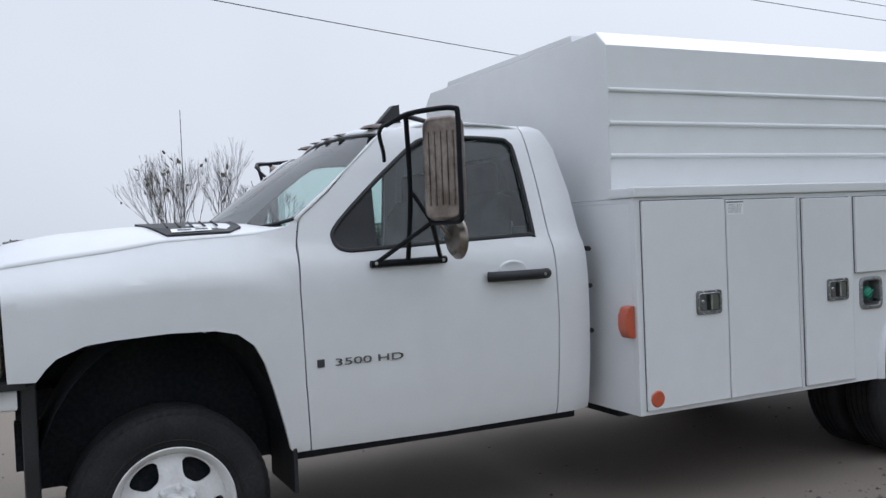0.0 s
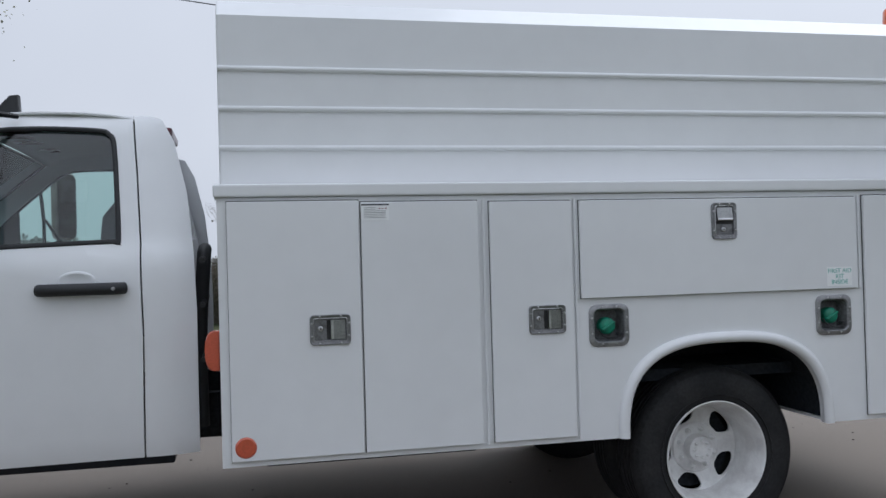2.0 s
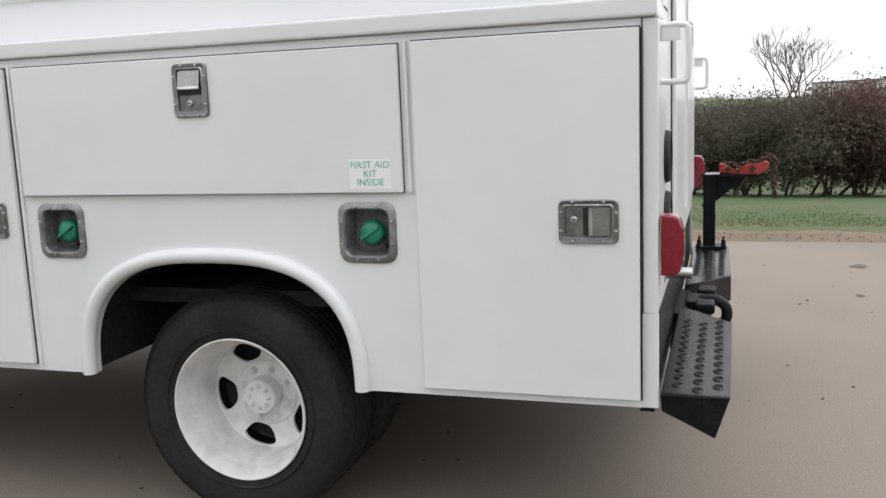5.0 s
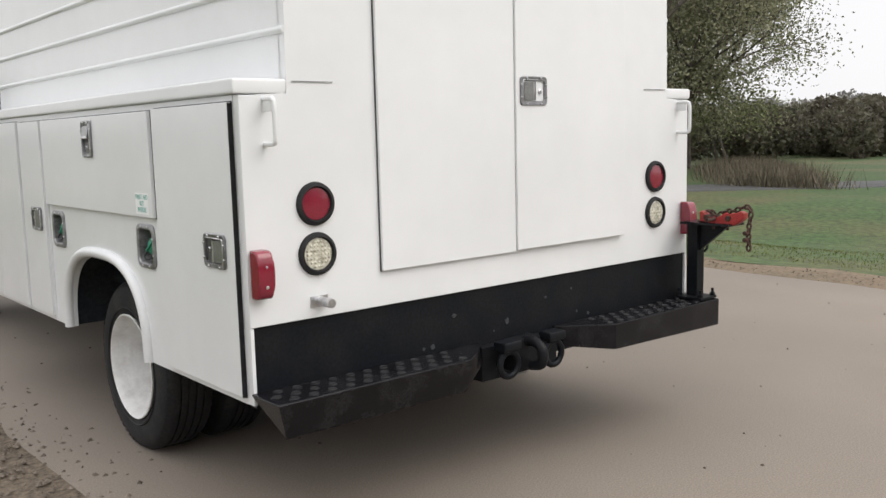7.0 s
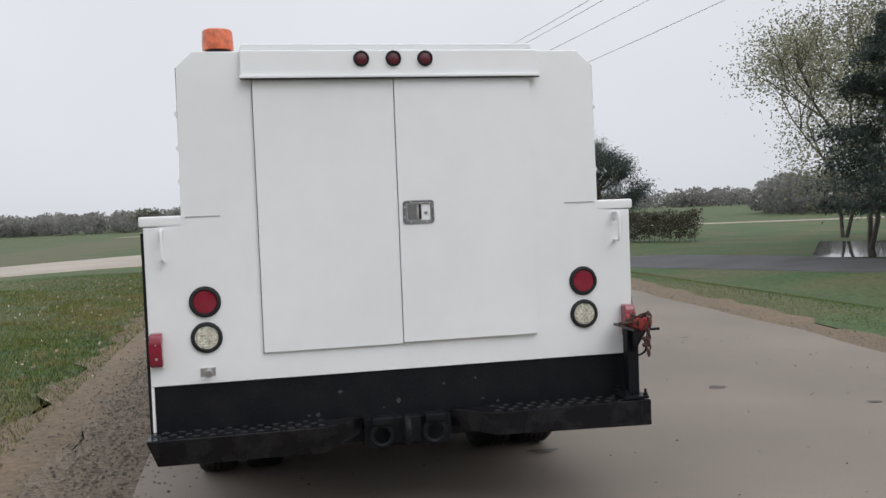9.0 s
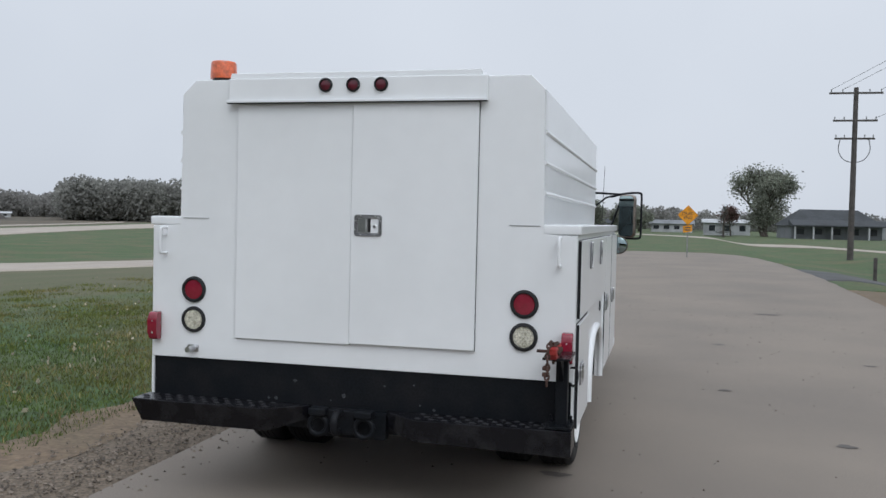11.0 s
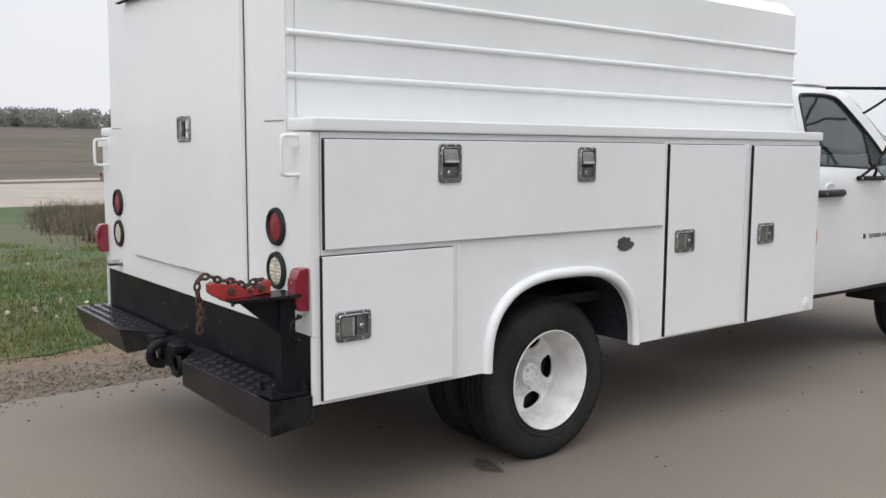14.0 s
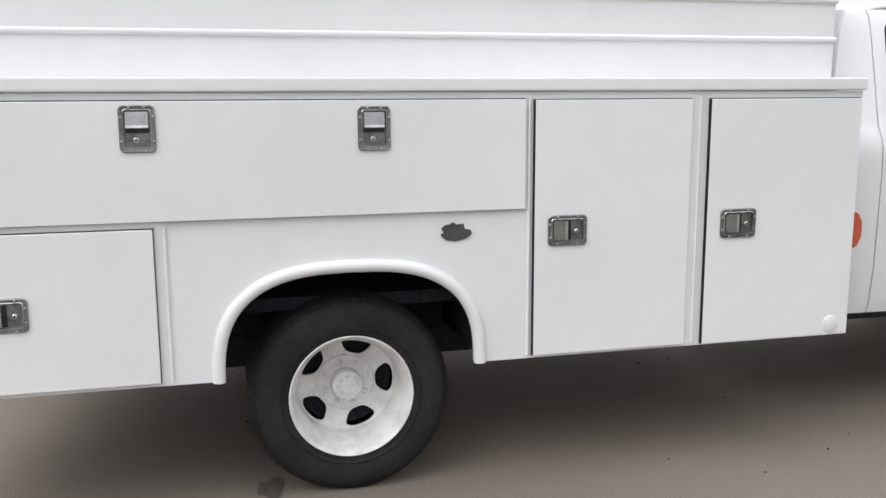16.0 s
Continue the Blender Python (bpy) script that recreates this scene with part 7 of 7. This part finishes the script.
for lo, hi, ax in (((0.5, 0.037, 2.05), (2.3, 0.05, 3.5), 1), ((-0.05, -1.7, 2.2), (-0.035, -0.2, 3.6), 0)):
    bm = bmesh.new()
    box(bm, lo, hi)
    pn = part("poster_panel", bm, INKB, trailer, "black poster panel with light bars")
    for z0, z1, w, m in ((3.05, 3.35, 0.28, WHITEINK), (2.78, 2.9, 0.36, REDSIGN), (2.55, 2.68, 0.4, WHITEINK), (2.25, 2.34, 0.3, WHITEINK)):
        bm = bmesh.new()
        if ax:
            box(bm, (1.4 - w * 1.8, 0.051, z0), (1.4 + w * 1.8, 0.056, z1))
        else:
            box(bm, (-0.056, -0.95 - w * 1.6, z0 + 0.1), (-0.051, -0.95 + w * 1.6, z1 + 0.1))
        part("text_bar", bm, m, pn)
PAL = material("pallet_wood", (0.17, 0.14, 0.11), 0.9, vary=0.3, scale=5, fine=30)
for k, (x, y, n) in enumerate(((23.5, 4.0, 10), (25.0, 4.6, 12))):
    for j in range(n):
        zz = ground_z(x, y) + 0.14 * j - 0.03
        p = thing("pallet", "stacked weathered wooden pallet", "pallet", pose(x, y, zz, 0, 0, 12 * k), "stacked pallets")
        bm = bmesh.new()
        for i in range(6):
            box(bm, (-0.6, -0.5 + 0.18 * i, 0.11), (0.6, -0.38 + 0.18 * i, 0.135))
        for xx in (-0.55, 0, 0.55):
            box(bm, (xx - 0.04, -0.5, 0.0), (xx + 0.04, 0.5, 0.11))
        part("deck", bm, PAL, p)

# ---------------------------------------------------------------- far buildings
ROOFD = material("dark_shingle_roof", (0.05, 0.055, 0.06), 0.9, vary=0.2, scale=0.5, fine=4)
SIDING = material("grey_siding", (0.20, 0.21, 0.22), 0.8, vary=0.1, scale=0.3, fine=3)
METALW = material("pale_metal_siding", (0.45, 0.46, 0.47), 0.6, vary=0.06, scale=0.3, fine=3)
CREAM = material("cream_siding", (0.55, 0.52, 0.40), 0.8, vary=0.05, scale=0.2, fine=2)
WINDOWD = material("dark_far_window", (0.03, 0.035, 0.04), 0.15, vary=0.1)


def building(name, at, turn, w, d, h, ridge, wall, roofm, label, windows=4, porch=False, hip=0.0):
    b = thing(name, label, "building", pose(at[0], at[1], ground_z(*at) - 0.03, 0, 0, turn))
    bm = bmesh.new()
    box(bm, (-w / 2, -d / 2, 0), (w / 2, d / 2, h))
    part("wall", bm, wall, b)
    bm = bmesh.new()
    o = 0.5
    e = [bm.verts.new(p) for p in ((-w / 2 - o, -d / 2 - o, h), (w / 2 + o, -d / 2 - o, h), (w / 2 + o, d / 2 + o, h), (-w / 2 - o, d / 2 + o, h))]
    r = [bm.verts.new(p) for p in ((-w / 2 - o + hip, 0, ridge), (w / 2 + o - hip, 0, ridge))]
    for f in ((e[0], e[1], r[1], r[0]), (e[2], e[3], r[0], r[1]), (e[1], e[2], r[1]), (e[3], e[0], r[0]), (e[3], e[2], e[1], e[0])):
        bm.faces.new(f)
    part("roof", bm, roofm, b, sharp=20)
    for i in range(windows):
        x = -w / 2 + w * (i + 0.5) / windows
        bm = bmesh.new()
        box(bm, (x - 0.6, -d / 2 - 0.06, h * 0.35), (x + 0.6, -d / 2 + 0.02, h * 0.8))
        part("window", bm, WINDOWD, b)
    if porch:
        for i in range(6):
            x = -w / 2 + w * i / 5
            bm = bmesh.new()
            box(bm, (x - 0.12, -d / 2 - 2.4, 0), (x + 0.12, -d / 2 - 2.15, h))
            part("porch_post", bm, METALW, b)
        bm = bmesh.new()
        prism(bm, [(-d / 2 - 2.6, h - 0.1), (-d / 2 - 2.6, h + 0.1), (-d / 2, h + 1.0), (-d / 2, h)], "x", -w / 2 - 0.5, w / 2 + 0.5)
        part("porch_roof", bm, roofm, b)
    return b


building("house", (28.5, 158), 8, 14.5, 9, 2.2, 5.0, SIDING, ROOFD, "low grey house with a dark hipped roof and porch", 5, True, 3.0)
building("metal_shed", (47.2, 165), 12, 14, 10, 3.2, 3.7, METALW, METALW, "pale metal shed with a shallow roof", 3)
building("metal_shed", (3, 205), 0, 9, 6, 1.9, 2.8, METALW, SIDING, "low pale shed far off", 4)
building("metal_shed", (-14, 230), -4, 10, 7, 2.0, 3.1, SIDING, ROOFD, "low dark shed far off", 3)
building("metal_shed", (14, 190), 0, 9, 6, 2.6, 3.4, METALW, METALW, "low white shed far off", 3)
building("long_shed", (-362, 198), 62, 34, 9, 1.8, 3.2, CREAM, CREAM, "long cream farm shed across the field", 10)
building("long_shed", (-349, 225), 58, 17, 8, 1.8, 3.1, CREAM, METALW, "cream farm shed across the field", 5)
building("long_shed", (-375, 170), 66, 20, 8, 1.8, 3.1, CREAM, CREAM, "long cream farm shed across the field", 6)
building("metal_shed", (-255, 285), 42, 20, 8, 1.5, 2.2, METALW, METALW, "low white shed beside the far woods", 5)

# dark earth mound beyond the main road
MOUND = material("dark_earth", (0.05, 0.042, 0.036), 0.95, vary=0.3, scale=0.15, fine=2, dark=(0.035, 0.03, 0.027), bump=0.5)
mv, mf, nu, nv = [], [], 40, 8
for i in range(nu + 1):
    u = 2 * i / nu - 1
    cx, cy = -205 + 15 * u, 205 + 19 * u
    for j in range(nv + 1):
        v = 2 * j / nv - 1
        x, y = cx - 0.78 * 9 * v, cy + 0.62 * 9 * v
        h = 3.0 * ramp01((1 - abs(u)) / 0.3) * ramp01((1 - abs(v)) / 0.8) * (1 + 0.06 * math.sin(7 * u + 2))
        mv.append((x, y, ground_z(x, y) - 0.05 + h))
mf = [(i * (nv + 1) + j, (i + 1) * (nv + 1) + j, (i + 1) * (nv + 1) + j + 1, i * (nv + 1) + j + 1) for i in range(nu) for j in range(nv)]
tagged(part_mesh("earth_mound", mesh_of(mv, mf, "earth_mound"), MOUND, sharp=60), "long low mound of dark bare earth", "mound")


# ---------------------------------------------------------------- cars
def car(at, turn, paint, label, tall=1.7, name="car"):
    """A parked-still estate car: body, glasshouse, wheels with rims, lamps."""
    z = ground_z(*at) + 0.03
    c = thing(name, label, "car", pose(at[0], at[1], z, 0, 0, turn), "cars on the far road")
    def wheel_cut(c):
        return [(c + 0.40 * math.cos(a), 0.36 + 0.40 * math.sin(a)) for a in (math.pi * k / 10 for k in range(11))][::-1]
    bm = bmesh.new()
    outline = [(-2.18, 0.36), (-2.3, 0.5), (-2.33, 0.8), (-2.2, 1.02), (-2.12, 1.1), (0.9, 1.02), (1.35, 0.98), (2.05, 0.84), (2.3, 0.66), (2.33, 0.5), (2.22, 0.32)]
    prism(bm, wheel_cut(-1.4) + wheel_cut(1.42) + outline[::-1], "x", -0.91, 0.91, bevel=0.03, seg=2)
    part("body", bm, paint, c)
    bm = bmesh.new()
    prism(bm, [(-2.14, 1.09), (1.12, 1.0), (0.42, tall - 0.14), (0.1, tall - 0.04), (-0.6, tall), (-1.5, tall - 0.06), (-1.98, tall - 0.2)], "x", -0.88, 0.88, bevel=0.04, seg=2)
    for v in bm.verts:
        v.co.x *= 1 - 0.22 * ramp01((v.co.z - 1.0) / (tall - 1.0))
    part("cabin", bm, paint, c)
    for sx in (-1, 1):
        bm = bmesh.new()
        pts = [(-1.85, 1.14), (-0.9, 1.11), (0.1, 1.08), (0.92, 1.05), (0.36, tall - 0.2), (0.0, tall - 0.13), (-0.6, tall - 0.1), (-1.4, tall - 0.16), (-1.72, tall - 0.26)]
        def side_x(zz, off):
            return sx * (0.88 * (1 - 0.22 * ramp01((zz - 1.0) / (tall - 1.0))) + off)
        bm.faces.new([bm.verts.new((side_x(zz, 0.006), yy, zz)) for yy, zz in pts])
        part("side_window", bm, WINDOWD, c, sharp=0)
        for yy in (-0.95, -0.02):
            bm = bmesh.new()
            tube(bm, [(side_x(1.1, 0.008), yy, 1.1), (side_x(1.4, 0.008), yy - 0.03, 1.4), (side_x(tall - 0.13, 0.008), yy - 0.06, tall - 0.13)], 0.022, 6)
            part("door_pillar", bm, CARDARK, c)
        bm = bmesh.new()
        tube(bm, [(sx * 0.64, -1.4, tall - 0.03), (sx * 0.64, -1.2, tall + 0.02), (sx * 0.64, -0.2, tall + 0.03), (sx * 0.64, 0.1, tall - 0.02)], 0.018, 6)
        part("roof_rail", bm, CARDARK, c)
        bm = bmesh.new()
        box(bm, (min(sx * 0.86, sx * 1.02), 0.62, 1.02), (max(sx * 0.86, sx * 1.02), 0.76, 1.16), bevel=0.03)
        part("door_mirror", bm, paint, c)
    for yy, z0, z1, w0, w1, dy in ((-2.155, 1.16, tall - 0.26, 0.72, 0.6, 0.17), (0.98, 1.08, tall - 0.2, 0.74, 0.62, -0.5)):
        bm = bmesh.new()
        s_ = 1 if yy > 0 else -1
        bm.faces.new([bm.verts.new(q) for q in ((-w0, yy + s_ * 0.03, z0), (w0, yy + s_ * 0.03, z0), (w1, yy + dy + s_ * 0.03, z1), (-w1, yy + dy + s_ * 0.03, z1))])
        part("screen", bm, WINDOWD, c, sharp=0)
    for sx in (-1, 1):
        for y in (-1.4, 1.42):
            bm = bmesh.new()
            lathe(bm, [(0.2, 0.1), (0.31, 0.1), (0.34, 0.06), (0.34, -0.1)], (sx * 0.82, y, 0.34), "x", 24, flip=sx)
            wh = part("wheel", bm, RUBBER, c)
            bm = bmesh.new()
            lathe(bm, [(0.0, 0.09), (0.08, 0.1), (0.21, 0.085)], (sx * 0.82, y, 0.34), "x", 20, flip=sx)
            part("rim", bm, CHROME, wh)
    for sx in (-1, 1):
        bm = bmesh.new()
        x0, x1 = sorted((sx * 0.6, sx * 0.88))
        box(bm, (x0, -2.34, 0.75), (x1, -2.24, 0.98), bevel=0.02)
        part("tail_lamp", bm, REDLENS, c)
        bm = bmesh.new()
        box(bm, (x0, 2.2, 0.62), (x1, 2.29, 0.78), bevel=0.02)
        part("headlamp", bm, CLEARL, c)
    return c


CARGREY = material("grey_car_paint", (0.16, 0.165, 0.18), 0.3, 0.4, vary=0.03, coat=0.5)
CARDARK = material("dark_car_paint", (0.035, 0.037, 0.045), 0.3, 0.3, vary=0.03, coat=0.5)
CARWHITE = material("white_car_paint", (0.7, 0.7, 0.7), 0.3, vary=0.03, coat=0.5)
CARRED = material("maroon_car_paint", (0.13, 0.02, 0.02), 0.3, vary=0.03, coat=0.5)
car((-58.0, 19.4), 8, CARGREY, "silver-grey sport utility car on the main road", 1.8)
car((-69.5, 55.0), 30, CARDARK, "dark sport utility car on the main road", 1.72)
car((-112, 185), 22, CARWHITE, "white car far off on the main road", 1.5)
car((-118, 215), 20, CARRED, "dark red car far off on the road", 1.5)
for i in range(7):
    car((39.5 + 3.4 * i, 150 + 0.8 * i), 90 + 8 * math.sin(i * 2.0), (CARWHITE, CARGREY, CARDARK)[i % 3], "parked car in front of the metal shed", 1.5)
